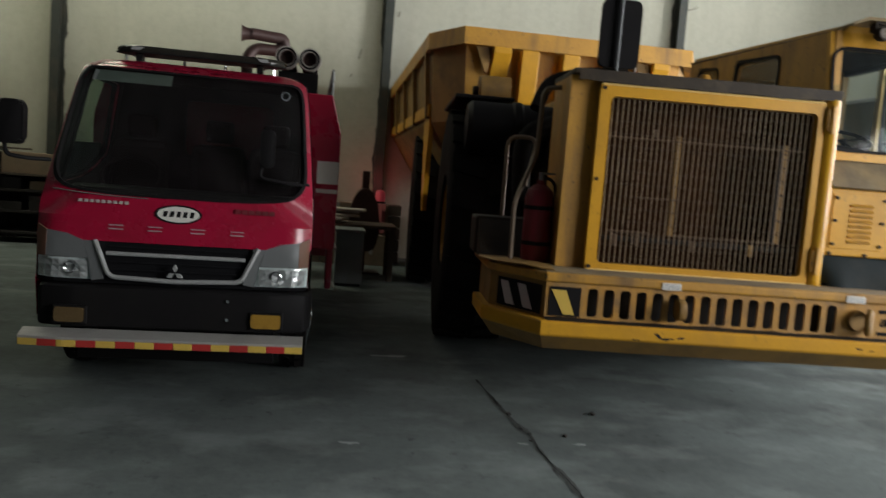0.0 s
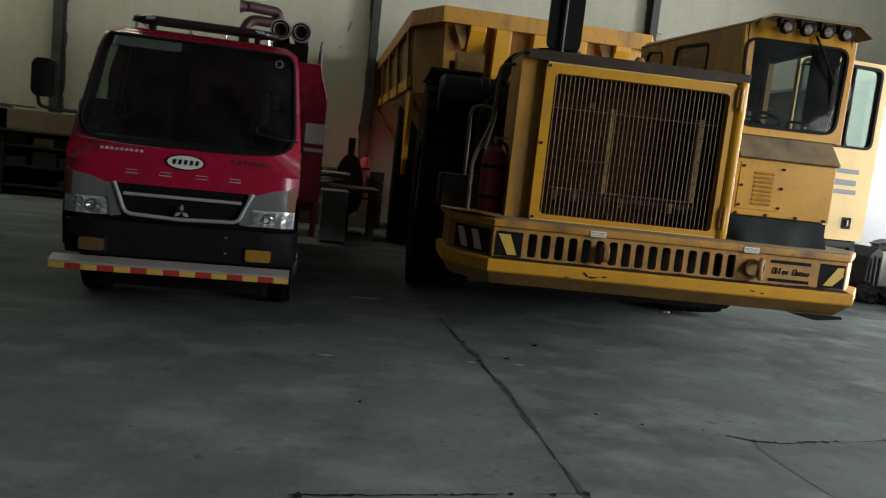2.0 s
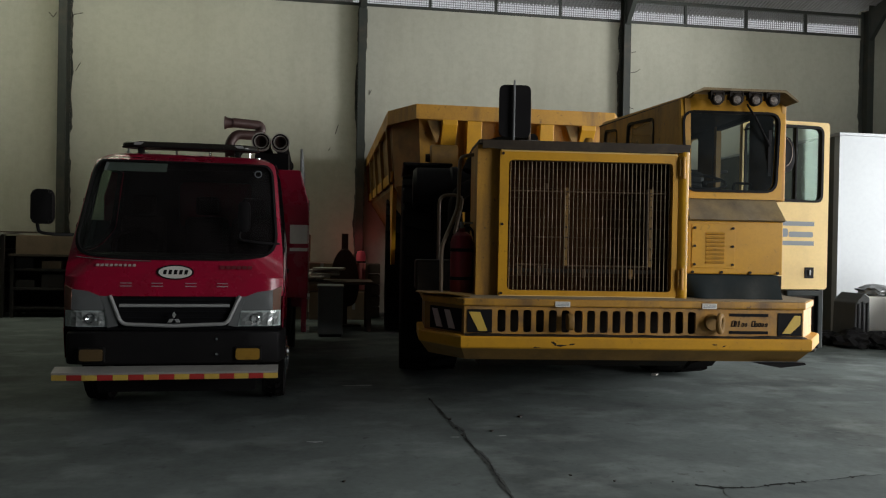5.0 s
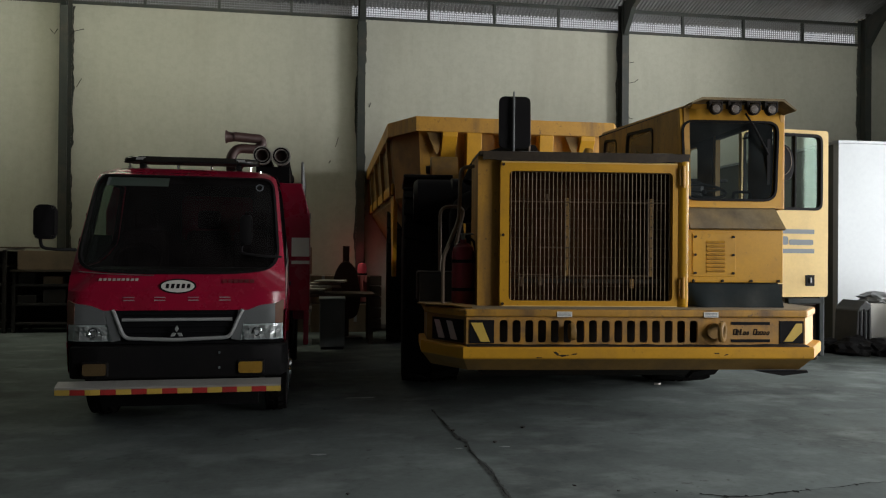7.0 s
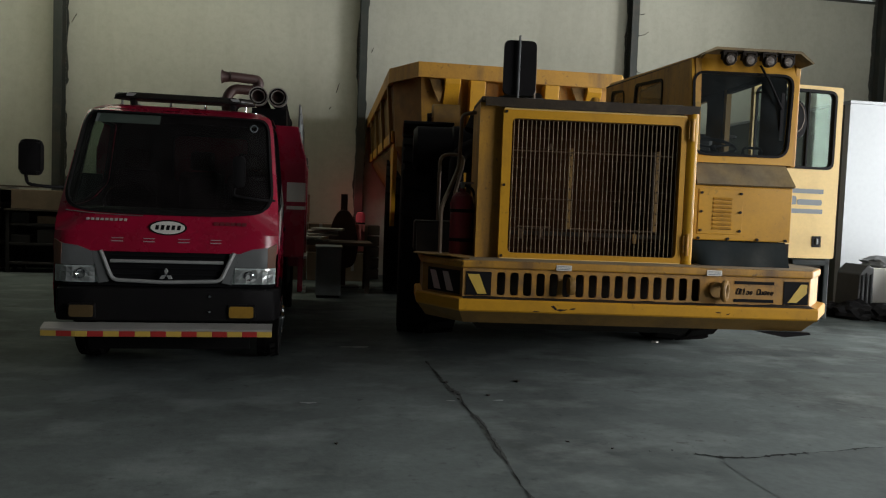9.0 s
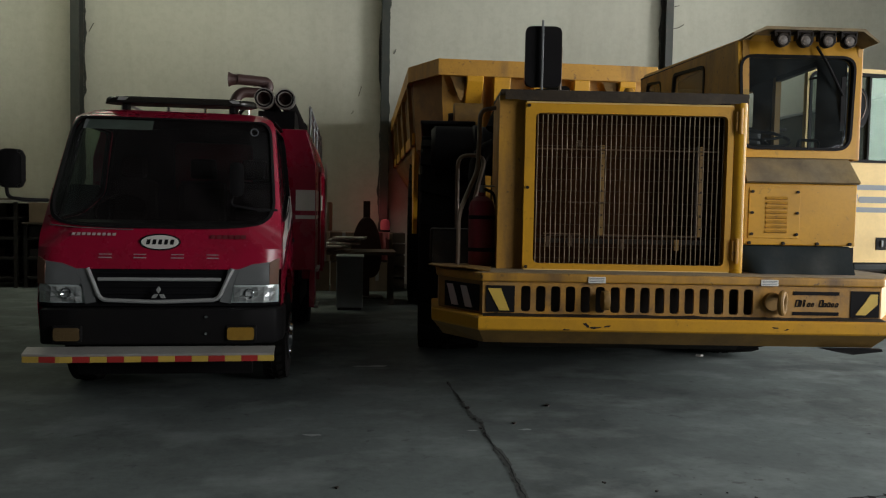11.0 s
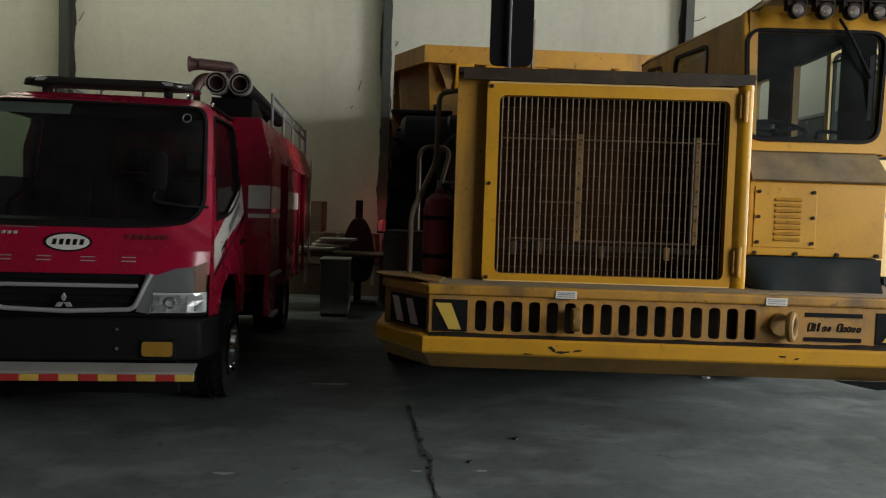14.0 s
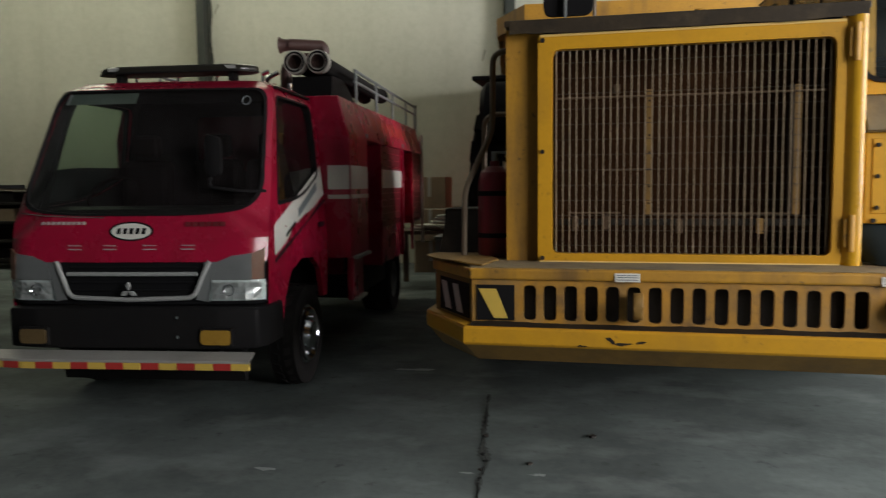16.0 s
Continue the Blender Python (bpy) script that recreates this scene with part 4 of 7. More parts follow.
for x, y in ((-0.8, 0.42), (-0.1, 0.44), (0.35, 0.42), (-0.42, 0.8)):
    b = N()
    box(b, x - 0.09, x + 0.09, y - 0.03, y + 0.03, HZ + 0.035, HZ + 0.05, 0.006)
    part("hinge_strap", b, GREY_STEEL, T)
for x0, x1, y0, y1 in ((-0.68, -0.5, 0.36, 0.41), (0.02, 0.3, 0.38, 0.42), (-0.3, -0.05, 0.55, 0.6)):
    b = N()
    box(b, x0, x1, y0, y1, HZ + 0.035, HZ + 0.042, 0.002)
    part("top_strip", b, PIPE, T)
b = N()
lathe(b, [(0, 0.1), (0.03, 0.1), (0.045, 0.07), (0.045, 0.02), (0.07, 0.0)], (-0.2, 0.78, HZ + 0.035), "z", 16)
part("radiator_cap", b, YELLOW_OLD, T, smooth=True)
# grille door
GX0, GX1, GZ0, GZ1 = -0.98, 0.408, 1.155, 2.235
b = N()
ring(b, rounded(rect(-1.055, 0.452, 1.107, 2.31), 0.02, 3), rounded(rect(GX0, GX1, GZ0, GZ1), 0.045, 5), flat_y, 0.315, 0.375)
part("grille_frame", b, YELLOW, T, "yellow grille door frame")
# rolled edges in pale yellow, a painted highlight along top and bottom
for z in (1.108, 2.309):
    b = N()
    cyl(b, (-1.045, 0.318, z), (0.445, 0.318, z), 0.008, n=8)
    part("rolled_edge", b, YELLOW_PALE, T, "worn rolled edge, its highlight put into the pale colour")
b = N()
prism(b, rounded([(0.454, 0.318), (0.488, 0.285), (0.54, 0.285), (0.54, 0.375), (0.454, 0.375)], [0.004, 0.02, 0.035, 0.004, 0.004], 5), "z", 1.07, 2.33)
part("hinge_post", b, YELLOW_GLOSS, T, "glossy yellow rounded door post", smooth=True)
for z in (2.2, 1.27):
    b = N()
    cyl(b, (0.487, 0.285, z - 0.09), (0.487, 0.285, z + 0.09), 0.016, n=10)
    box(b, 0.455, 0.5, 0.288, 0.3, z - 0.07, z + 0.07, 0.003)
    part("hinge", b, YELLOW_OLD, T)
b = N()
box(b, -1.03, 0.43, 0.34, 0.372, 2.318, 2.34)
part("air_slot", b, BLACK, T)
for x, z in ((-1.03, 2.285), (-1.03, 1.7), (-1.03, 1.13)):
    b = N()
    cyl(b, (x, 0.304, z), (x, 0.316, z), 0.012, n=10)
    part("bolt", b, GRIME, T)
NB = 39


def cyl_bar(bm, x, y, r, z0, z1):
    cyl(bm, (x, y, z0), (x, y, z1), r, n=6, caps=False)


for k in range(NB):
    x = GX0 + 0.02 + (GX1 - GX0 - 0.04) * k / (NB - 1)
    b = N()
    cyl_bar(b, x, 0.344, 0.0034, GZ0 - 0.02, GZ1 + 0.02)
    part("grille_bar", b, BAR_STEEL, T)
b = N()
for k in range(13):
    z = GZ0 + 0.04 + 0.081 * k
    cyl(b, (GX0 - 0.01, 0.356, z), (GX1 + 0.01, 0.356, z), 0.002, n=5, caps=False)
tagged(part("grille_cross_wire", b, WIRE, T), kind="stuff")
b = N()
box(b, HX0 + 0.04, HX1 - 0.04, 0.68, 0.74, ZT, HZ - 0.02)
part("radiator_core", b, CORE, T)
# inner guard frame close behind the bars: two bolted posts, thin rails and hanging clips
for x0, x1, mt in ((-0.492, -0.458, YELLOW_GRIME_SHADE), (0.215, 0.238, GRIME), (0.238, 0.272, YELLOW_GRIME_SHADE)):
    b = N()
    box(b, x0, x1, 0.40, 0.425, 1.36, 2.02, 0.003)
    post = part("guard_post", b, mt, T)
    if mt is not GRIME:
        for k in range(7):
            b = N()
            cyl(b, ((x0 + x1) / 2, 0.392, 1.42 + 0.09 * k), ((x0 + x1) / 2, 0.401, 1.42 + 0.09 * k), 0.006, n=8)
            part("bolt", b, GRIME, post)
for x0, x1, z in ((-0.96, 0.38, 1.985), (-0.458, 0.215, 1.365), (-0.9, -0.62, 1.37), (-0.72, -0.46, 1.6)):
    b = N()
    cyl(b, (x0, 0.385, z), (x1, 0.385, z), 0.0055, n=6)
    part("guard_rail", b, RUSTY_ROD, T)
for x, z0, z1 in ((-0.86, 1.27, 1.35), (-0.7, 1.28, 1.36), (-0.317, 1.26, 1.335), (0.083, 1.26, 1.34), (-0.645, 2.0, 2.05)):
    b = N()
    box(b, x - 0.017, x + 0.017, 0.385, 0.395, z0, z1, 0.004)
    cyl(b, (x, 0.375, (z0 + z1) / 2), (x, 0.386, (z0 + z1) / 2), 0.009, n=8)
    part("guard_clip", b, RUSTY_ROD if x < 0 else YELLOW_GRIME_SHADE, T)
b = N()
box(b, -0.95, 0.38, 0.43, 0.45, 1.3, 1.335)
part("guard_crossbar", b, GRIME, T)

# rear-view plate on the hood
b = N()
prism(b, rounded(rect(-1.045, -0.775, 2.445, 2.89), 0.05), "y", 0.5, 0.53, 0.006)
part("mirror_back", b, BLACK, T, "black rear-view mirror seen from behind")
b = N()
prism(b, rounded(rect(-1.03, -0.79, 2.46, 2.875), 0.045), "y", 0.531, 0.535)
part("mirror_glass", b, MIRROR, T)
b = N()
box(b, -0.93, -0.915, 0.46, 0.485, HZ + 0.035, 2.925, 0.003)
box(b, -0.98, -0.865, 0.42, 0.54, HZ + 0.035, HZ + 0.047, 0.003)
part("mirror_post", b, GREY_STEEL, T, "pale steel mirror post")
b = N()
cyl(b, (-0.77, 0.58, HZ + 0.03), (-0.77, 0.56, 2.75), 0.011, n=8)
part("mirror_stay", b, PIPE, T)

# left-hand deck: handrails, extinguisher stand, boot
b = N()
tube(b, bend([(-1.51, 0.55, ZT), (-1.51, 0.58, 1.5), (-1.365, 0.70, 1.84), (-1.355, 0.68, 2.29), (-1.235, 0.68, 2.31)], 0.07), 0.017, 10)
part("handrail", b, PIPE, T, "bent steel handrail", smooth=True)
b = N()
tube(b, bend([(-1.50, 1.2, 1.38), (-1.50, 1.2, 1.985), (-1.27, 1.2, 1.985), (-1.36, 1.1, 1.62)], 0.09), 0.017, 10)
part("handrail", b, PIPE, T, "bent steel handrail", smooth=True)
b = N()
box(b, -1.72, HX0 - 0.005, 0.95, 1.3, ZT, 1.38, 0.02)
prism(b, [(0.7, ZT + 0.002), (0.95, ZT + 0.002), (0.95, 1.36)], "x", -1.7, -1.3)
part("step_box", b, GRIME, T)
b = N()
cyl(b, (-1.6, 0.86, ZT), (-1.62, 0.88, 1.16), 0.05, 0.035, n=12)
cyl(b, (-1.62, 0.88, 1.155), (-1.56, 0.85, 1.2), 0.045, 0.03, n=12)
part("pipe_cap", b, GREY_STEEL, T, "pale wrapped pipe cap")

# engine bay behind the housing: air cleaner, hoses, exhaust
b = N()
lathe(b, [(0, -0.5), (0.2, -0.5), (0.24, -0.46), (0.24, -0.1), (0.255, -0.08), (0.255, -0.02), (0.24, 0.0), (0.24, 0.5), (0, 0.52)], (-1.22, 2.45, 2.12), "x", 28)
part("air_cleaner", b, BLACK, T, "black drum air cleaner", smooth=True)
b = N()
tube(b, bend([(-1.3, 1.6, 1.5), (-1.32, 1.7, 2.05), (-0.9, 1.9, 2.2), (-0.5, 2.2, 2.25)], 0.2), 0.075, 12)
part("intake_hose", b, RUBBER, T, smooth=True)
b = N()
box(b, -1.0, 0.5, 2.05, 4.0, 1.2, 2.2, 0.05)
box(b, -0.7, 1.3, 3.0, 4.3, 0.75, 1.9, 0.05)
part("engine_block", b, GRIME, T)
b = N()
box(b, -0.95, 0.7, 2.2, 3.6, 2.2, 2.42, 0.03)
part("engine_cover", b, YELLOW_OLD, T)
b = N()
box(b, -1.12, 1.2, 0.9, 3.4, 0.6, 1.04, 0.03)
box(b, -0.45, 0.5, 3.4, 10.0, 0.7, 1.15, 0.03)
part("frame_rails", b, GRIME, T)

# hoist cylinder across the front of the dump body
b = N()
lathe(b, [(0, -0.16), (0.13, -0.16), (0.15, -0.14), (0.15, 0.2), (0, 0.2)], (-1.29, 4.3, 2.7), "x", 20)
part("hoist_cylinder", b, YELLOW_GRIME_SHADE, T, "grimy hoist cylinder", smooth=True)
b = N()
lathe(b, [(0, -0.06), (0.05, -0.06), (0.06, 0.0), (0, 0.0)], (-1.45, 4.3, 2.67), "x", 14)
part("cylinder_pin", b, GRIME, T, smooth=True)
b = N()
tube(b, bend([(-1.15, 2.1, 2.3), (-1.05, 2.2, 2.55), (-0.8, 2.1, 2.62), (-0.55, 1.6, 2.58)], 0.15), 0.06, 12)
part("intake_elbow", b, RUBBER, T, smooth=True)

# unseen boxes low on both sides between the axles, added to block light
for x0, x1 in ((0.75, 1.62), (-1.5, -0.65)):
    b = N()
    box(b, x0, x1, 4.66, 6.2, 0.22, 1.5, 0.06)
    part("light_block", b, GRIME, T, "unseen dark box added to block light under the truck")

# black mudguard boxes over the front wheels
for x0, x1 in ((-1.83, -1.28), (1.3, 1.85)):
    b = N()
    box(b, x0, x1, 2.5, 4.1, 2.385, 2.42, 0.012)
    part("mudguard", b, BLACK, T, "black rubber and steel mudguard")

# wheels
WR = 1.18
for nm, x, side in (("front_wheel", -1.5, -1), ("front_wheel", 1.52, 1)):
    wheel(T, x, 3.35, WR, 0.66, 0.48, 22, 0.045, side, RUBBER, YELLOW_OLD, nm)
for nm, x, side in (("rear_wheel", -1.72, -1), ("rear_wheel", 1.75, 1)):
    h = wheel(T, x, 7.6, WR, 0.66, 0.48, 22, 0.045, side, RUBBER, YELLOW_OLD, nm)

# operator's cab
CX0, CX1 = 0.575, 1.475
b = N()


def screen_v(z):
    return 0.40 + (z - 2.0) * 0.14


def cab_front(a, z, d):
    return Vector((a, screen_v(z) + d, z))


wloop = rounded([(0.555, 2.03), (1.335, 2.03), (1.405, 2.705), (0.56, 2.705)], 0.1, 6)
outer = [(CX0 - 0.045, 1.955), (1.385, 1.955), (1.475, 2.82), (CX0 - 0.04, 2.82)]
ring(b, outer, wloop, cab_front, 0.0, 0.05)
part("cab_front", b, YELLOW, T)
b = N()
ring(b, rounded([(0.537, 2.012), (1.35, 2.012), (1.423, 2.722), (0.542, 2.722)], 0.115, 6), rounded([(0.558, 2.032), (1.332, 2.032), (1.403, 2.702), (0.562, 2.702)], 0.095, 6), cab_front, -0.012, 0.03)
part("screen_seal", b, BLACK, T, "black rubber window seal")
b = N()
sheet(b, wloop, cab_front, 0.012, 2)
pane = part("windscreen", b, GLASS, T)
pane.visible_shadow = False


def flank(a, z, d):
    return Vector((0.565 - 0.06 * a + d, 0.5 + a, z))


CB = 2.25                                  # length of the cab
b = N()
w1 = rounded([(0.66, 2.36), (1.40, 2.46), (1.36, 2.815), (0.66, 2.765)], 0.07, 5)
ring(b, [(-0.06, 1.9), (1.53, 1.9), (1.53, 2.88), (0.0, 2.825)], w1, flank, 0.0, 0.05)
w2 = rounded([(1.66, 2.45), (2.1, 2.5), (2.06, 2.845), (1.66, 2.80)], 0.07, 5)
ring(b, [(1.53, 1.9), (CB, 1.9), (CB, 2.905), (1.53, 2.88)], w2, flank, 0.0, 0.05)
part("cab_flank", b, YELLOW_OLD, T)
for w in (w1, w2):
    b = N()
    ring(b, w, [(0.93 * (p[0] - sum(q[0] for q in w) / len(w)) + sum(q[0] for q in w) / len(w), 0.88 * (p[1] - sum(q[1] for q in w) / len(w)) + sum(q[1] for q in w) / len(w)) for p in w], flank, -0.008, 0.02)
    part("window_seal", b, BLACK, T)
    b = N()
    sheet(b, w, flank, 0.015, 1)
    part("side_pane", b, GLASS_DUST, T, "dusty side window")
# right-hand flank with the door opening left free, rear wall, roof
b = N()
box(b, 1.425, 1.475, 0.5, 0.62, 1.95, 2.82, 0.01)
part("cab_front_post", b, YELLOW_OLD, T)
b = N()


def flank_r(a, z, d):
    return Vector((1.475 - d, a, z))


# darker yellow here puts the shade inside the cab into the colour
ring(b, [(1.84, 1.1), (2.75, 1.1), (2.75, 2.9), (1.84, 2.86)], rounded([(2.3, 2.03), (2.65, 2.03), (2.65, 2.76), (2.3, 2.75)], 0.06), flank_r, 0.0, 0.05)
part("cab_rear_flank", b, YELLOW_GRIME_SHADE, T)
for nm, args in (("lining", ([(-0.02, 1.9), (1.53, 1.9), (1.53, 2.86), (0.02, 2.8)], w1)), ("lining", ([(1.53, 1.9), (CB, 1.9), (CB, 2.88), (1.53, 2.86)], w2))):
    b = N()
    ring(b, *args, flank, 0.052, 0.06)
    part(nm, b, BLACK, T)
b = N()
ring(b, [(1.9, 1.1), (2.7, 1.1), (2.7, 2.88), (1.9, 2.84)], rounded([(2.3, 2.03), (2.65, 2.03), (2.65, 2.76), (2.3, 2.75)], 0.06), flank_r, 0.052, 0.06)
part("lining", b, BLACK, T)
b = N()
ring(b, [(CX0 - 0.04, 1.955), (1.375, 1.955), (1.46, 2.81), (CX0 - 0.035, 2.81)], wloop, cab_front, 0.052, 0.06)
part("lining", b, BLACK, T)
b = N()
box(b, 0.66, 1.42, 0.56, 2.6, 2.80, 2.815)
part("headliner", b, BLACK, T)
b = N()
ring(b, rect(0.46, 1.425, 1.1, 2.9), rounded(rect(0.66, 1.22, 2.05, 2.62), 0.06), flat_y, 2.66, 2.7)
part("cab_rear_wall", b, BLACK, T)
b = N()
box(b, 1.425, 1.475, 0.62, 1.84, 2.76, 2.84)
part("door_header", b, BLACK, T)
b = N()
box(b, 1.405, 1.42, 0.62, 1.05, 1.3, 2.8)
part("side_lining", b, BLACK, T)
b = N()
lo = [(0.62, 0.52, 2.82), (1.47, 0.52, 2.82), (1.47, 2.75, 2.9), (0.43, 2.75, 2.9)]
hi = [(0.66, 0.50, 2.875), (1.40, 0.50, 2.875), (1.42, 2.75, 2.96), (0.47, 2.75, 2.96)]
vl, vh = [b.verts.new(p) for p in lo], [b.verts.new(p) for p in hi]
b.faces.new(vl[::-1]), b.faces.new(vh)
for i in range(4):
    b.faces.new((vl[i], vl[(i + 1) % 4], vh[(i + 1) % 4], vh[i]))
b2 = N()
tube(b2, [(0.60, 0.55, 2.83), (0.44, 2.76, 2.912)], 0.014, 6)
part("roof_gutter", b2, GRIME, T)
part("cab_roof", b, YELLOW, T)
b = N()
prism(b, [(0.655, 2.862), (1.35, 2.858), (1.46, 2.775), (1.475, 2.785), (1.36, 2.876), (0.65, 2.88), (CX0 - 0.02, 2.835), (CX0 - 0.02, 2.82)], "y", 0.29, 0.56, 0.003)
part("visor", b, DUSTY, T, "dusty brown sun visor")
for k, x in enumerate((0.775, 0.94, 1.105, 1.258)):
    lamp = N()
    lathe(lamp, [(0.03, 0.08), (0.044, 0.05), (0.048, 0.0), (0.045, -0.012), (0.036, -0.012), (0.033, 0.0)], (x, 0.30, 2.785), "y", 20)
    box(lamp, x - 0.058, x - 0.05, 0.31, 0.33, 2.775, 2.86)
    box(lamp, x + 0.05, x + 0.058, 0.31, 0.33, 2.775, 2.86)
    box(lamp, x - 0.058, x + 0.058, 0.31, 0.33, 2.845, 2.86)
    box(lamp, x - 0.045, x - 0.02, 0.34, 0.4, 2.80, 2.86)
    cyl(lamp, (x, 0.36, 2.84), (x, 0.36, 2.86), 0.012, n=8)
    hl = part("work_lamp", lamp, GRIME, T, smooth=True)
    lamp = N()
    lathe(lamp, [(0, 0.02), (0.008, 0.02), (0.01, 0.034), (0.02, 0.022), (0.034, 0.0)], (x, 0.30, 2.785), "y", 20)
    part("reflector", lamp, LAMP_DULL, hl, smooth=True)
    lamp = N()
    lathe(lamp, [(0, -0.012), (0.025, -0.01), (0.042, -0.002)], (x, 0.30, 2.79), "y", 20)
    part("lens", lamp, LENS_DUST, hl, smooth=True)
b = N()
box(b, 0.72, 1.34, 0.36, 0.39, 2.842, 2.856)
part("lamp_rail", b, GRIME, T)
b = N()
tube(b, [(1.1, 0.46, 2.78), (1.17, 0.44, 2.66), (1.3, 0.44, 2.42)], 0.009, 6)
box(b, 1.285, 1.315, 0.44, 0.452, 2.16, 2.56, 0.003)
part("wiper", b, BLACK, T)
# bonnet below the windscreen
b = N()
ends = [[b.verts.new((x, y, z)) for y, z, x in zip((0.415, 0.30, 0.33, 0.50, 0.50), (1.955, 1.775, 1.765, 1.765, 1.955), xs)] for xs in ((CX0 - 0.02,) * 5, (1.345, 1.385, 1.385, 1.39, 1.355))]
b.faces.new(ends[0]), b.faces.new(ends[1][::-1])
for i in range(5):
    b.faces.new((ends[0][i], ends[1][i], ends[1][(i + 1) % 5], ends[0][(i + 1) % 5]))
part("scuttle", b, DUSTY, T, "sloping scuttle panel thick with dust")
b = N()
box(b, CX0 - 0.02, 1.385, 0.345, 0.39, 1.315, 1.765, 0.008)
part("service_panel", b, YELLOW, T)
b = N()
box(b, 0.588, 0.965, 0.338, 0.345, 1.365, 1.735, 0.003)
hatch = part("hatch", b, YELLOW, T, "bolted yellow hatch with louvres")
for k in range(8):
    z = 1.405 + k * 0.0345
    b = N()
    prism(b, [(0.338, z), (0.322, z + 0.004), (0.338, z + 0.022)], "x", 0.712, 0.868)
    part("louvre", b, YELLOW_OLD, hatch)
for x in (0.612, 0.942):
    for z in (1.395, 1.55, 1.703):
        b = N()
        cyl(b, (x, 0.324, z), (x, 0.339, z), 0.011, n=8)
        part("bolt", b, GRIME, hatch)
for x in (0.6, 0.85, 1.1, 1.34):
    b = N()
    cyl(b, (x, 0.33, 1.33), (x, 0.345, 1.33), 0.012, n=8)
    part("bolt", b, GRIME, T)
b = N()
rows = []
for k in range(25):
    x = CX0 - 0.03 + (1.385 - CX0) * k / 24
    u = min(1.0, k / 5)                     # the end turns under
    roll = math.sqrt(max(0.0, 1 - (1 - u) ** 2))
    wav = 0.008 * math.sin(x * 17) + 0.006 * noise.noise(Vector((x * 6, 0, 2)))
    rows.append([b.verts.new((x + (1 - u) * 0.03 * q, 0.372 - (0.02 + 0.075 * q * (0.35 + 0.65 * roll)) * (0.35 + 0.65 * roll) + 0.02 * (1 - q) + wav * q, 1.315 - 0.012 * (1 - roll) + wav * 0.6 * (1 - q) + (ZT + 0.004 - 1.315 + 0.03 * (1 - roll)) * q)) for q in (0.0, 0.2, 0.4, 0.6, 0.8, 0.92, 1.0)])
back = [[b.verts.new((r[j].co.x, 0.42, r[j].co.z)) for j in (0, 6)] for r in rows]
for p, q in zip(rows, rows[1:]):
    for j in range(6):
        b.faces.new((p[j], p[j + 1], q[j + 1], q[j]))
for p, q in zip(zip(rows, back), zip(rows[1:], back[1:])):
    b.faces.new((p[0][0], q[0][0], q[1][0], p[1][0]))
    b.faces.new((p[0][6], p[1][1], q[1][1], q[0][6]))
for r, k in ((rows[0], back[0]), (rows[-1], back[-1])):
    b.faces.new(r + [k[1], k[0]])
part("rubber_apron", b, GREEN_BLACK, T, "dark rubber apron under the service panel", smooth=True)
b = N()
box(b, CX0 - 0.02, 1.46, 0.50, 2.0, 1.06, 1.3)
part("cab_floor", b, GRIME, T)
# inside the cab
b = N()
tube(b, [(0.865 + 0.205 * math.cos(a * 0.3927), 0.80 + 0.15 * math.sin(a * 0.3927), 2.13 + 0.075 * math.sin(a * 0.3927)) for a in range(16)], 0.014, 8, closed=True)
for a in (0.3, 2.84, 4.71):
    cyl(b, (0.865, 0.80, 2.12), (0.865 + 0.195 * math.cos(a), 0.80 + 0.14 * math.sin(a), 2.13 + 0.07 * math.sin(a)), 0.01, n=6)
cyl(b, (0.865, 0.78, 2.13), (0.865, 0.65, 1.7), 0.025, n=8)
part("steering_wheel", b, BLACK, T, smooth=True)
b = N()
box(b, 0.65, 1.4, 0.52, 0.68, 1.3, 2.03, 0.03)
part("dashboard", b, BLACK, T)
b = N()
box(b, 0.75, 1.2, 1.2, 1.65, 1.3, 1.75, 0.05)
box(b, 0.75, 1.2, 1.55, 1.7, 1.75, 2.3, 0.05)
part("seat", b, BLACK, T)
b = N()
tube(b, bend([(1.11, 0.72, 2.0), (1.11, 0.72, 2.12), (1.29, 0.75, 2.12), (1.29, 0.75, 2.0)], 0.04), 0.012, 8)
part("grab_bar", b, BLACK, T)

# open cab door, standing square to the cab
door = new("cab_door")
door.parent = T
door.matrix_local = pose(1.512, 1.420, -0.019, 0, 0, 9.5) @ Matrix.Diagonal((1.0679, 1.0122, 1.0122, 1.0))
b = N()
dw = rounded(rect(0.03, 0.862, 2.02, 2.765), 0.07, 6)
ring(b, rounded(rect(0.0, 0.94, 1.14, 2.815), 0.03, 3), dw, flat_y, 0.0, 0.045)
# paler than the truck's other yellow paint
part("door_panel", b, YELLOW_PALE, door, "pale yellow door panel")
b = N()
ring(b, rounded(rect(0.02, 0.874, 2.008, 2.777), 0.085, 6), rounded(rect(0.042, 0.85, 2.034, 2.752), 0.06, 6), flat_y, -0.01, 0.055)
box(b, 0.568, 0.584, -0.006, 0.05, 2.03, 2.755)
part("window_seal", b, BLACK, door)
b = N()
sheet(b, dw, flat_y, 0.02, 1)
pane = part("door_pane", b, GLASS_DOOR, door)
pane.visible_shadow = False
for z in (1.795, 1.6):
    b = N()
    box(b, 0.34, 0.785, -0.004, -0.001, z - 0.022, z + 0.022)
    part("rule", b, TRIM_GREY, door)
b = N()
for x0, x1, h in ((0.34, 0.4, 0.06), (0.42, 0.5, 0.085), (0.51, 0.775, 0.055)):
    prism(b, rounded(rect(x0, x1, 1.66, 1.66 + h), 0.02, 2), "y", -0.0035, -0.001)
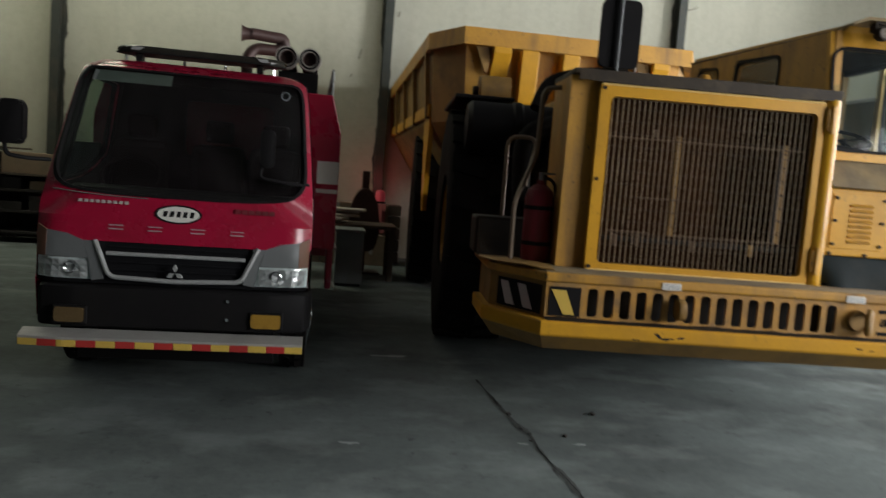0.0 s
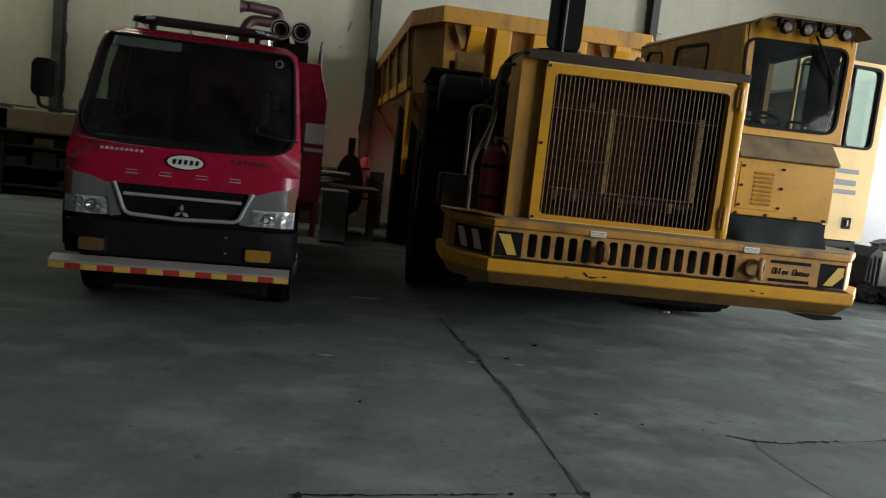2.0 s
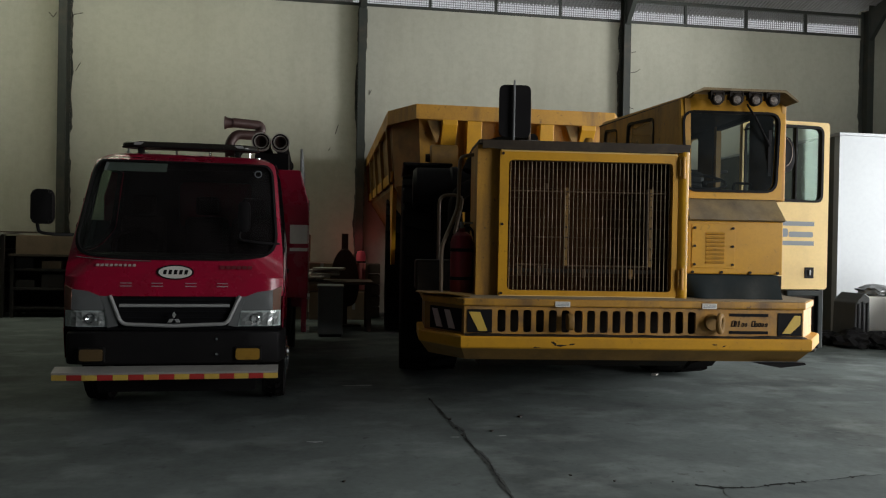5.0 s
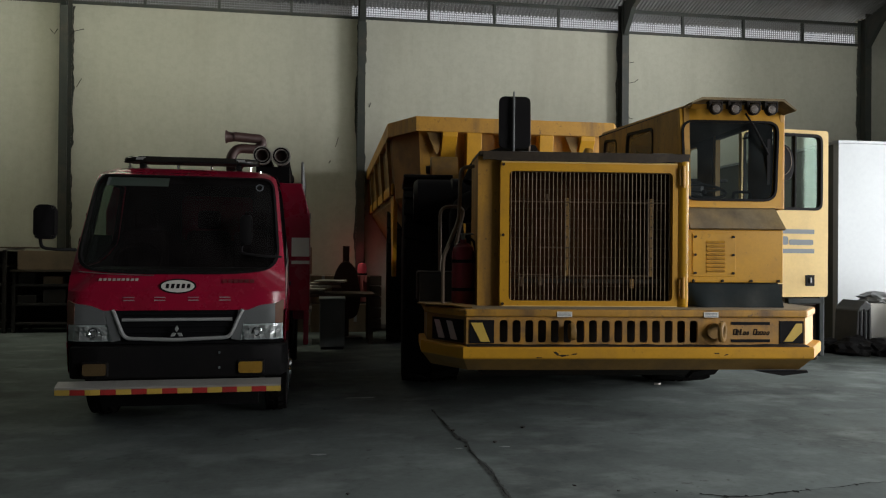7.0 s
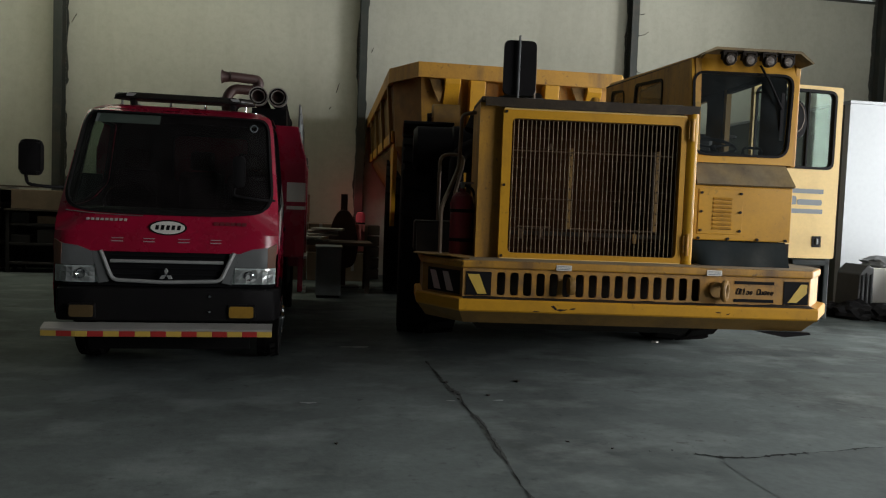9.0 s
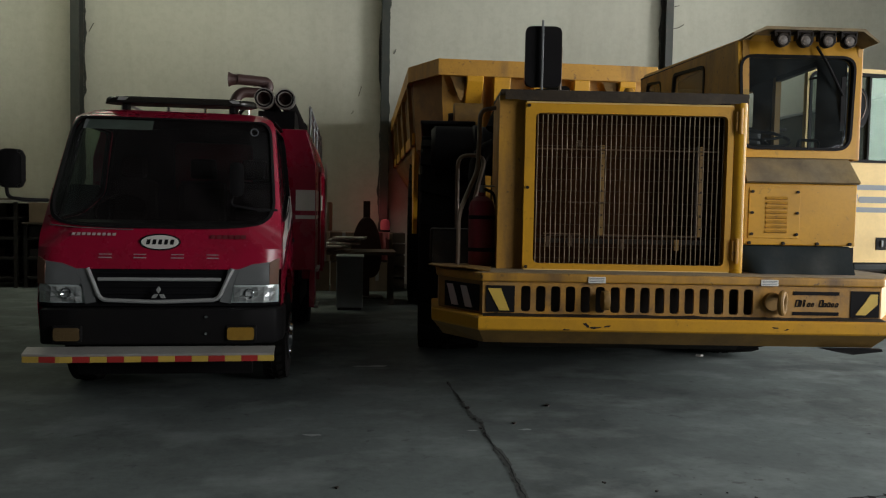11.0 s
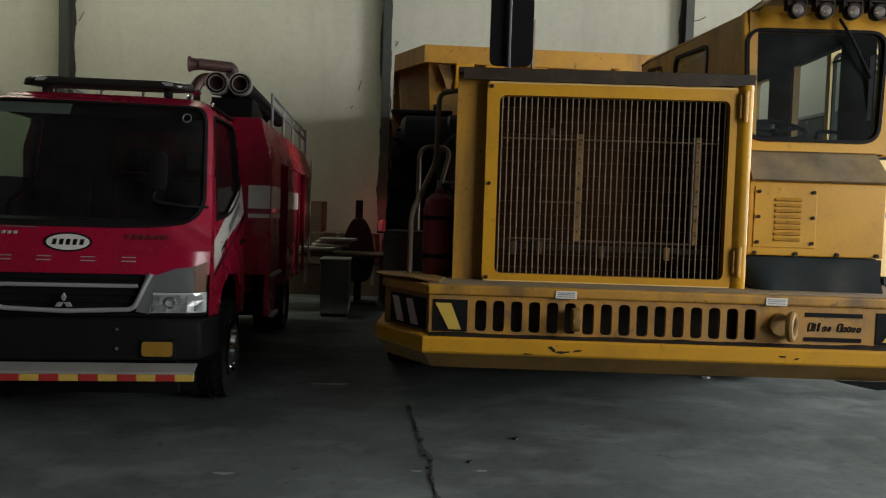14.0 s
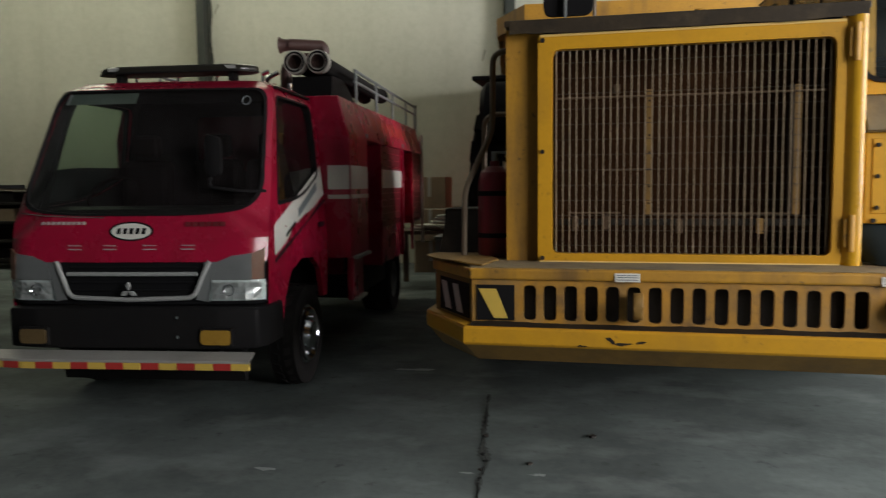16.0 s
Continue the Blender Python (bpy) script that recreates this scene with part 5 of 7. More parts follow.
part("word_mark", b, TRIM_GREY, door, "grey lettering shape")
b = N()
box(b, 0.69, 0.79, -0.006, 0.0, 1.25, 1.36, 0.003)
part("lock_plate", b, BLACK, door)
b = N()
box(b, 0.73, 0.75, -0.02, -0.006, 1.28, 1.335, 0.004)
part("handle", b, GREY_STEEL, door)
b = N()
prism(b, rounded([(0.2, 2.28), (0.38, 2.28), (0.42, 2.4), (0.4, 2.56), (0.34, 2.63), (0.2, 2.63)], 0.04), "y", -0.2, -0.15, 0.01)
tube(b, bend([(0.34, -0.14, 2.6), (0.34, -0.1, 2.68), (0.02, -0.1, 2.7), (0.02, 0.0, 2.7)], 0.05), 0.01, 6)
mirror = part("door_mirror", b, BLACK, door, "black side mirror")
b = N()
tube(b, bend([(0.26, -0.203, 2.3), (0.36, -0.203, 2.36), (0.39, -0.203, 2.45), (0.375, -0.203, 2.55), (0.32, -0.203, 2.61)], 0.03), 0.003, 6)
part("mirror_rim", b, PIPE, mirror)
b = N()
box(b, 0.3, 1.12, 0.35, 0.9, 0.45, 1.04, 0.03)
part("step_box", b, GRIME, door, "dark step box")
b = N()
box(b, 0.72, 1.14, 0.3, 0.36, 1.05, 1.11, 0.01)
box(b, 1.08, 1.14, 0.3, 0.36, 0.5, 1.5, 0.01)
part("step_rail", b, GREEN_BLACK, door, "dark blue-green step rail")

# dump body on the rear frame, which stands straight while the front is turned
tub = new("dump_body")
tub.parent = T
tub.matrix_local = pose(-0.224, 4.62, 0, 0, 0, 5)
b = N()
HW = 1.735
rim = [(-HW, 6.6), (-HW, 0.7), (-1.4, 0.04), (1.4, 0.04), (HW, 0.7), (HW, 6.6)]


def inset(p, d):
    return (p[0] * (1 - d / HW), p[1] + (d if p[1] < 1 else 0))


prev = None
for z, d in ((3.43, -0.02), (3.43, 0.06), (3.25, 0.06), (3.23, -0.02), (3.43, -0.02)):
    row = [b.verts.new((*inset(p, d), z - 0.012 * max(0, p[1]))) for p in rim]
    if prev:
        for i in range(5):
            b.faces.new((prev[i], prev[i + 1], row[i + 1], row[i]))
    prev = row
part("rim_beam", b, YELLOW_OLD, tub)
# shell sides in browner yellow: their shade is put into the colour
for nm, cols, mt, lb in (("front_shell", (2,), YELLOW_OLD, ""), ("side_shell", (0, 1), YELLOW_GRIME_SHADE, "grimy side of the dump body"), ("side_shell", (3, 4), YELLOW_GRIME_SHADE, "grimy side of the dump body")):
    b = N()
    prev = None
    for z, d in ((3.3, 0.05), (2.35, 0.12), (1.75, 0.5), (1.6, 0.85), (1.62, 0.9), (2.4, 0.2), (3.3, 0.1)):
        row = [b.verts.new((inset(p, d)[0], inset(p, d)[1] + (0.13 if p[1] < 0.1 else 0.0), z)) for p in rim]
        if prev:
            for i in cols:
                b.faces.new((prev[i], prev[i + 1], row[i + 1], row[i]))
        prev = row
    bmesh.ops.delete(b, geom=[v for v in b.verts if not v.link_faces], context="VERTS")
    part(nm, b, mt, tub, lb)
b = N()
box(b, -0.9, 0.9, 0.9, 6.6, 1.6, 1.64)
part("bed_plate", b, YELLOW_GRIME_SHADE, tub)
# two deep tapered brackets under the rim and straight ribs between them
for x0, x1 in ((-1.055, -0.845), (0.925, 1.135)):
    b = N()
    prism(b, [(0.0, 3.228), (0.24, 3.228), (0.24, 2.9), (0.19, 2.9), (0.0, 3.16)], "x", x0, x1, 0.008)
    part("tapered_bracket", b, YELLOW, tub)
    # dark triangle standing in for the shade left of the bracket
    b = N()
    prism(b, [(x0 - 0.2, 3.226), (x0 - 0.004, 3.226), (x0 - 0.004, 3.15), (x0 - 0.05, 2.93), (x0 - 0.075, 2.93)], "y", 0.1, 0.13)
    part("shade_gusset", b, YELLOW_GRIME_SHADE, tub)
for x0, x1 in ((-0.705, -0.495), (-0.195, 0.005), (0.335, 0.535)):
    b = N()
    prism(b, [(0.03, 3.228), (0.24, 3.228), (0.27, 2.5), (0.19, 2.5), (0.1, 2.62)], "x", x0, x1, 0.008)
    part("front_rib", b, YELLOW, tub)
for x0 in (-1.675, 1.635):
    b = N()
    box(b, x0, x0 + 0.04, 0.9, 6.5, 2.42, 2.58, 0.01)
    part("side_rail", b, YELLOW, tub)
# ribs browned like the shell sides, standing in for shade
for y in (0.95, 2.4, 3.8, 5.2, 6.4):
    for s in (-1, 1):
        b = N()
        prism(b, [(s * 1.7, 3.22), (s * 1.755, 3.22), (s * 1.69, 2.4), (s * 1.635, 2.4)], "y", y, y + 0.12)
        part("side_rib", b, YELLOW_GRIME_SHADE, tub)
b = N()
prism(b, [(0.95, 2.42), (1.5, 2.42), (1.2, 1.2), (1.12, 1.2)], "x", -1.635, -1.575)
part("strut_plate", b, YELLOW, tub)


# ---- fire extinguisher on the mining truck's deck ----
def extinguisher(m):
    t = thing("fire_extinguisher", m, "large red fire extinguisher standing on the truck's deck", "fire extinguisher")
    bm = N()
    lathe(bm, [(0, 0.0), (0.095, 0.0), (0.105, 0.02), (0.105, 0.47), (0.09, 0.53), (0.05, 0.565), (0.03, 0.57), (0.03, 0.6), (0, 0.6)], (0, 0, 0), "z", 28)
    part("cylinder", bm, RED_DULL, t, smooth=True)
    for z in (0.14, 0.4):
        bm = N()
        lathe(bm, [(0.106, z - 0.015), (0.11, z - 0.015), (0.11, z + 0.015), (0.106, z + 0.015)], (0, 0, 0), "z", 28)
        part("strap", bm, BLACK, t)
    bm = N()
    cyl(bm, (0, 0, 0.6), (0, 0, 0.65), 0.02, n=10)
    box(bm, -0.02, 0.1, -0.012, 0.012, 0.645, 0.66, 0.003)
    part("valve", bm, GREY_STEEL, t)
    bm = N()
    tube(bm, bend([(0.02, 0, 0.63), (0.09, -0.02, 0.6), (0.125, -0.03, 0.45), (0.12, -0.03, 0.15)], 0.05), 0.012, 8)
    part("hose", bm, BLACK, t)
    return t


MT = pose(2.85, 5.19, 0, 0, 0, -5)
extinguisher(MT @ pose(-1.335, 0.6, 1.105) @ Matrix.Scale(0.93, 4))

# ---- fire engine ----
engine = thing("fire_engine", pose(-0.83, 6.05, 0, 0, 0, 1), "red fire engine with chrome grille, roof light bar and striped bar", "fire engine")
E_ = engine


def lerp_table(z, table):
    for (z0, a0), (z1, a1) in zip(table, table[1:]):
        if z <= z1:
            return a0 + (a1 - a0) * max(0.0, (z - z0) / (z1 - z0))
    return table[-1][1]


CAB_W = [(0.4, 0.87), (0.8, 0.885), (1.25, 0.885), (1.45, 0.87), (2.1, 0.80), (2.22, 0.775), (2.28, 0.72), (2.315, 0.6)]
CAB_V = [(0.4, 0.06), (0.8, 0.03), (1.05, 0.035), (1.3, 0.085), (1.42, 0.15), (2.15, 0.50), (2.23, 0.56), (2.29, 0.68), (2.315, 0.85)]


def nose(a, z, d):
    """The cab's front: a runs -1 to 1 across it, d goes inwards. It curves back at the corners."""
    s = abs(a)
    back = 0.03 * s ** 2 + 0.07 * max(0.0, (s - 0.84) / 0.16) ** 2 + 0.035 * a
    return Vector((a * (lerp_table(z, CAB_W) - d * 0.5 * (s > 0.9)), lerp_table(z, CAB_V) + back + d, z))


def side(v, z, d, s=1):
    """A flank of the cab; d goes inwards."""
    return Vector((s * (lerp_table(z, CAB_W) - d), v, z))


def side_l(v, z, d):
    return side(v, z, d, -1)


def dense(loop, step):
    out = []
    for (x0, y0), (x1, y1) in zip(loop, loop[1:] + loop[:1]):
        n = max(1, int(math.hypot(x1 - x0, y1 - y0) / step))
        out += [(x0 + (x1 - x0) * i / n, y0 + (y1 - y0) * i / n) for i in range(n)]
    return out


# windscreen surround and glass
scr = rounded([(-0.975, 1.345), (0.96, 1.345), (0.965, 2.225), (-0.985, 2.225)], [0.18, 0.18, 0.1, 0.1], 8)
scr = [(a, z + 0.075 * (abs(a) ** 4) * (1 if z < 1.8 else 0)) for a, z in dense(scr, 0.08)]
b = N()
ring(b, dense(rect(-1, 1, 1.20, 2.255), 0.08), scr, nose, 0.0, 0.03)
part("screen_surround", b, RED, E_, smooth=True)
b = N()
ring(b, scr, [(a * 0.975, 1.785 + (z - 1.785) * 0.965) for a, z in scr], nose, -0.008, 0.02)
part("screen_seal", b, BLACK, E_)
b = N()
sheet(b, scr, nose, 0.008, 6)
pane = part("windscreen", b, GLASS_DARK, E_, smooth=True)
pane.visible_shadow = False
b = N()
sheet(b, [(-0.86, 2.12), (-0.2, 2.12), (-0.2, 2.2), (-0.87, 2.2)], nose, 0.014, 2)
part("sun_strip", b, PANEL_GREY, E_, "pale sun strip at the top of the windscreen")
b = N()
tube(b, [nose(0.8, 2.13, -0.004) + Vector((0.03 * math.cos(a * 0.5236), 0.01 * math.sin(a * 0.5236), 0.03 * math.sin(a * 0.5236))) for a in range(12)], 0.005, 6, closed=True)
part("round_sticker", b, TRIM_GREY, E_, "round windscreen sticker")


def patch(bm, a0, a1, z0, z1, fn, d0, d1, na=16, nz=6):
    """A curved slab between two depths."""
    g = [[[bm.verts.new(fn(a0 + (a1 - a0) * i / na, z0 + (z1 - z0) * j / nz, d)) for i in range(na + 1)] for j in range(nz + 1)] for d in (d0, d1)]
    for k in range(2):
        for j in range(nz):
            for i in range(na):
                bm.faces.new((g[k][j][i], g[k][j][i + 1], g[k][j + 1][i + 1], g[k][j + 1][i]))
    for j in range(nz):
        for i in (0, na):
            bm.faces.new((g[0][j][i], g[0][j + 1][i], g[1][j + 1][i], g[1][j][i]))
    for i in range(na):
        for j in (0, nz):
            bm.faces.new((g[0][j][i], g[0][j][i + 1], g[1][j][i + 1], g[1][j][i]))
    return bm


b = N()
patch(b, -1, 1, 1.045, 1.20, nose, 0.0, 0.03, 28, 5)
part("front_panel", b, RED, E_, smooth=True)
b = N()
patch(b, -0.995, 0.995, 0.765, 1.046, nose, 0.02, 0.05, 28, 5)
part("grille_backing", b, VOID, E_)
# roof
b = N()
rows = []
for z, _ in ((2.255, 0), (2.29, 0), (2.308, 0), (2.315, 0)):
    rows.append([b.verts.new(nose(-1 + i / 12, z, 0)) for i in range(25)])
for p, q in zip(rows, rows[1:]):
    for i in range(24):
        b.faces.new((p[i], p[i + 1], q[i + 1], q[i]))
back = [b.verts.new((rows[-1][i].co.x, 1.62, 2.33)) for i in range(25)]
for i in range(24):
    b.faces.new((rows[-1][i], rows[-1][i + 1], back[i + 1], back[i]))
for s, i in ((-1, 0), (1, 24)):
    edge = [r[i] for r in rows] + [back[i]]
    low = b.verts.new((s * 0.765, 1.62, 2.255))
    b.faces.new([edge[k] for k in range(len(edge))] + [low])
part("roof", b, RED, E_, smooth=True)

# flanks with door windows
b = N()
flank_o = [(0.26, 0.52), (0.50, 0.52), (0.56, 0.72), (0.7, 0.9), (0.95, 0.97), (1.25, 0.95), (1.45, 0.82), (1.55, 0.6), (1.62, 0.6), (1.62, 2.255), (0.72, 2.255), (0.36, 1.45), (0.24, 1.25)]
dwin = rounded([(0.42, 1.40), (1.0, 1.44), (1.50, 1.62), (1.52, 2.185), (0.70, 2.185)], [0.05, 0.3, 0.08, 0.08, 0.08], 5)
for fn, nm in ((side, "cab_flank"), (side_l, "cab_flank")):
    b = N()
    up = [(0.26, 1.25), (1.62, 1.25), (1.62, 2.255), (0.72, 2.255), (0.36, 1.45)]
    ring(b, dense(up, 0.15), dense(dwin, 0.1), fn, 0.0, 0.04)
    low = [(0.26, 0.52), (0.46, 0.52), (0.52, 0.75), (0.66, 0.92), (0.9, 0.99), (1.2, 0.97), (1.4, 0.85), (1.5, 0.62), (1.62, 0.62)]
    xs = [p[0] for p in low]
    g = []
    for d in (0.0, 0.04):
        g.append([[b.verts.new(fn(p[0], p[1] + (1.25 - p[1]) * k / 5, d)) for k in range(6)] for p in low])
    for d in range(2):
        for i in range(len(low) - 1):
            for k in range(5):
                b.faces.new((g[d][i][k], g[d][i + 1][k], g[d][i + 1][k + 1], g[d][i][k + 1]))
    for i in range(len(low) - 1):
        b.faces.new((g[0][i][0], g[0][i + 1][0], g[1][i + 1][0], g[1][i][0]))
    part(nm, b, RED, E_, smooth=True)
    b = N()
    ring(b, dense(dwin, 0.1), [(0.93 + (p[0] - 0.93) * 0.95, 1.86 + (p[1] - 1.86) * 0.95) for p in dense(dwin, 0.1)], fn, -0.006, 0.03)
    part("window_seal", b, BLACK, E_)
    b = N()
    sheet(b, dwin, fn, 0.02, 2)
    part("door_pane", b, GLASS_DARK if fn is side else GLASS, E_)
    # corner panel round to the nose
    b = N()
    for z0, z1 in ((0.52, 0.77), (0.77, 1.25), (1.25, 1.45), (1.45, 2.1), (2.1, 2.255)):
        sgn = 1 if fn is side else -1
        q = []
        for z in (z0, z1):
            p = nose(sgn * 1.0, z, 0)
            r = fn(max(p.y + 0.01, lerp_table(z, [(0.52, 0.28), (1.25, 0.28), (1.45, 0.38), (2.255, 0.74)])), z, 0)
            q.append((b.verts.new(p), b.verts.new(r)))
        b.faces.new((q[0][0], q[0][1], q[1][1], q[1][0]))
    bmesh.ops.remove_doubles(b, verts=b.verts, dist=0.002)
    part("corner_panel", b, RED, E_, smooth=True)
    b = N()
    ring(b, dense(up, 0.15), dense(dwin, 0.1), fn, 0.042, 0.055)
    part("door_lining", b, BLACK, E_)
    b = N()
    for z0, z1 in ((1.25, 1.45), (1.45, 2.1), (2.1, 2.25)):
        sgn = 1 if fn is side else -1
        q = []
        for z in (z0, z1):
            p = nose(sgn * 0.985, z, 0.03)
            r = fn(max(p.y + 0.01, lerp_table(z, [(0.52, 0.28), (1.25, 0.28), (1.45, 0.38), (2.255, 0.74)])) + 0.02, z, 0.05)
            q.append((b.verts.new(p), b.verts.new(r)))
        b.faces.new((q[0][0], q[0][1], q[1][1], q[1][0]))
    part("pillar_lining", b, BLACK, E_)
b = N()
prism(b, rounded([(0.45, 1.3), (1.57, 1.3), (1.57, 1.70), (0.95, 1.69), (0.56, 1.655)], 0.03), "x", -0.925, -0.885, 0.006)
part("door_card", b, SEAT, E_, "dark trim panel inside the far door")
b = N()
ring(b, [(-0.84, 0.7), (0.84, 0.7), (0.85, 1.3), (0.78, 2.08), (0.72, 2.245), (-0.72, 2.245), (-0.78, 2.08), (-0.85, 1.3)], rounded(rect(-0.22, 0.5, 1.66, 2.12), 0.06), flat_y, 1.58, 1.62)
box(b, -0.84, 0.84, 0.3, 1.58, 0.66, 0.72)
part("cab_back", b, BLACK, E_)
b = N()
sheet(b, rounded(rect(-0.22, 0.5, 1.66, 2.12), 0.06), flat_y, 1.6, 1)
part("rear_pane", b, GLASS_DARK, E_)
b = N()
box(b, -0.78, 0.78, 0.75, 1.57, 2.235, 2.25)
part("headliner", b, BLACK, E_)

# door stripe: white band rising to the back, with dark pin lines
b = N()
sheet(b, [(0.31, 1.06), (1.60, 1.46), (1.60, 1.70), (0.31, 1.27)], side, -0.003, 4)
part("door_stripe", b, WHITE, E_, "white diagonal stripe")
b = N()
sheet(b, [(0.31, 1.01), (1.60, 1.40), (1.60, 1.43), (0.31, 1.04)], side, -0.003, 4)
sheet(b, [(0.55, 1.17), (0.78, 1.25), (0.78, 1.28), (0.55, 1.2)], side, -0.005, 2)
part("door_pin_line", b, BLACK, E_)
b = N()
sheet(b, [(0.86, 1.30), (1.4, 1.5), (1.4, 1.56), (0.86, 1.36)], side, -0.005, 2)
part("door_lettering", b, TRIM_GREY, E_, "grey lettering shape on the stripe")
b = N()
box(b, 0.885, 0.9, 1.36, 1.5, 1.2, 1.24, 0.005)
part("door_handle", b, BLACK, E_)

# grille: chrome surround, bar and plain maker's badge
def nose_x(x, z, d):
    return nose(x / lerp_table(z, CAB_W), z, d)


b = N()
tube(b, bend([nose_x(-0.505, 1.05, -0.005), nose_x(-0.475, 0.98, -0.012), nose_x(-0.41, 0.815, -0.015), nose_x(0, 0.80, -0.015), nose_x(0.43, 0.815, -0.015), nose_x(0.50, 0.98, -0.012), nose_x(0.535, 1.05, -0.005)], 0.05), 0.016, 8)
part("grille_surround", b, SATIN, E_, "chrome grille surround", smooth=True)
b = N()
tube(b, [nose_x(x, 0.968, -0.006) for x in (-0.43, -0.2, 0.0, 0.2, 0.45)], 0.014, 8)
part("grille_bar", b, SATIN, E_, "chrome grille bar", smooth=True)
b = N()
for z in (0.86, 0.91, 1.01):
    tube(b, [nose_x(x, z, 0.012) for x in (-0.42, -0.2, 0.0, 0.2, 0.44)], 0.008, 6)
part("grille_slats", b, VOID, E_)
b = N()
for a in (1.5708, 3.6652, 5.7596):
    c, n = math.cos(a), math.sin(a)
    prism(b, [(0.008 + c * u - n * v, 0.862 + n * u + c * v) for u, v in ((0.004, 0), (0.032, -0.016), (0.06, 0), (0.032, 0.016))], "y", -0.02, 0.0, 0.002)
part("badge", b, SATIN, E_, "plain bright three-piece badge")
# silver side pieces between grille and lamps
for s in (-1, 1):
    b = N()
    q = [(s * 0.50, 1.045), (s * 0.44, 0.80), (s * 0.52, 0.785), (s * 0.545, 0.94), (s * 0.58, 1.045)]
    sheet(b, q, nose_x, -0.008, 3, 0.03)
    part("grille_cheek", b, SILVER, E_, smooth=True)
    lamp = N()
    q = [(s * 0.505, 0.79), (s * 0.875, 0.79), (s * 0.875, 0.925), (s * 0.535, 0.925)]
    sheet(lamp, dense(q, 0.08), nose_x, 0.012, 3)
    hl = part("headlamp", lamp, LAMP_BACK, E_, "clear headlamp unit")
    lamp = N()
    rn = random.Random(17)
    for i in range(7):
        x0 = 0.545 + 0.044 * i
        for j in range(3):
            z0 = 0.80 + 0.038 * j
            q4 = [nose_x(s * (x0 + dx), z0 + dz, 0.006 - rn.uniform(0.0, 0.022)) for dx, dz in ((0, 0), (0.042, 0.002), (0.042, 0.036), (0.0, 0.036))]
            lamp.faces.new([lamp.verts.new(p) for p in q4])
    part("reflector", lamp, SATIN, hl)
    lamp = N()
    lathe(lamp, [(0.0, 0.02), (0.022, 0.012), (0.036, -0.004), (0.04, -0.002)], nose_x(s * 0.655, 0.862, -0.012), "y", 20)
    part("bulb_bowl", lamp, CHROME, hl, smooth=True)
    lamp = N()
    sheet(lamp, dense(q, 0.08), nose_x, -0.012, 3)
    part("lens", lamp, LENS, hl, smooth=True)
    lamp = N()
    q = [(s * 0.545, 0.93), (s * 0.80, 0.93), (s * 0.80, 1.10), (s * 0.68, 1.085), (s * 0.58, 1.045)]
    sheet(lamp, dense(q, 0.08), nose_x, -0.01, 3, 0.03)
    part("lamp_brow", lamp, SILVER, E_, "silver panel over the headlamp", smooth=True)
    lamp = N()
    q = [(s * 0.80, 0.93), (s * 0.865, 0.93), (s * 0.87, 1.13), (s * 0.80, 1.10)]
    sheet(lamp, dense(q, 0.04), nose_x, -0.012, 3, 0.03)
    part("indicator", lamp, AMBER_PALE, E_, "orange corner indicator", smooth=True)
# badge oval and plain lettering shapes on the front panel
b = N()
sheet(b, [(0.15 * math.cos(a * 0.2618), 1.246 + 0.063 * math.sin(a * 0.2618)) for a in range(24)], nose_x, -0.004, 3, 0.003)
oval = part("oval_badge", b, BLACK, E_, "white oval badge with dark lettering shapes")
b = N()
sheet(b, [(0.135 * math.cos(a * 0.2618), 1.246 + 0.052 * math.sin(a * 0.2618)) for a in range(24)], nose_x, -0.0065, 3, 0.002)
part("oval_face", b, WHITE, oval)
b = N()
for k in range(5):
    x = -0.085 + k * 0.0425
    sheet(b, [(x - 0.014, 1.228), (x + 0.012, 1.228), (x + 0.018, 1.266), (x - 0.008, 1.266)], nose_x, -0.0085, 1, 0.001)
part("lettering_shape", b, BLACK, oval)
for x in (-0.385, -0.14, 0.13, 0.385):
    b = N()
    sheet(b, [(x - 0.045, 1.125), (x + 0.045, 1.125), (x + 0.045, 1.132), (x - 0.045, 1.132)], nose_x, -0.006, 1, 0.004)
    sheet(b, [(x - 0.045, 1.15), (x + 0.045, 1.15), (x + 0.045, 1.156), (x - 0.045, 1.156)], nose_x, -0.006, 1, 0.004)
    part("chrome_lettering_shape", b, SATIN, E_)
b = N()
for k in range(9):
    x = -0.62 + k * 0.036
    sheet(b, [(x - 0.012, 1.29), (x + 0.012, 1.29), (x + 0.014, 1.31), (x - 0.01, 1.31)], nose_x, -0.004, 1, 0.002)
part("lettering_shape", b, SILVER_MARK, E_)
b = N()
for k in range(6):
    x = 0.38 + k * 0.045
    sheet(b, [(x - 0.018, 1.275), (x + 0.018, 1.275), (x + 0.018, 1.305), (x - 0.018, 1.305)], nose_x, -0.004, 1, 0.002)
part("lettering_shape", b, RED_DULL, E_)
b = N()
tube(b, [nose_x(x, 1.335 + 0.03 * (abs(x) / 0.8) ** 3, -0.006) for x in (-0.8, -0.6, -0.4, -0.2)], 0.004, 6)
part("panel_edge_trim", b, CHROME, E_)

# bumper, fog lamps, striped bar
b = N()
prism(b, [(-0.86, 0.12), (-0.82, -0.04), (-0.6, -0.08), (0.62, -0.05), (0.87, 0.01), (0.91, 0.16), (0.91, 0.4), (-0.86, 0.4)], "z", 0.49, 0.755, 0.025)
part("bumper", b, BLACK, E_, "black front bumper", smooth=True)
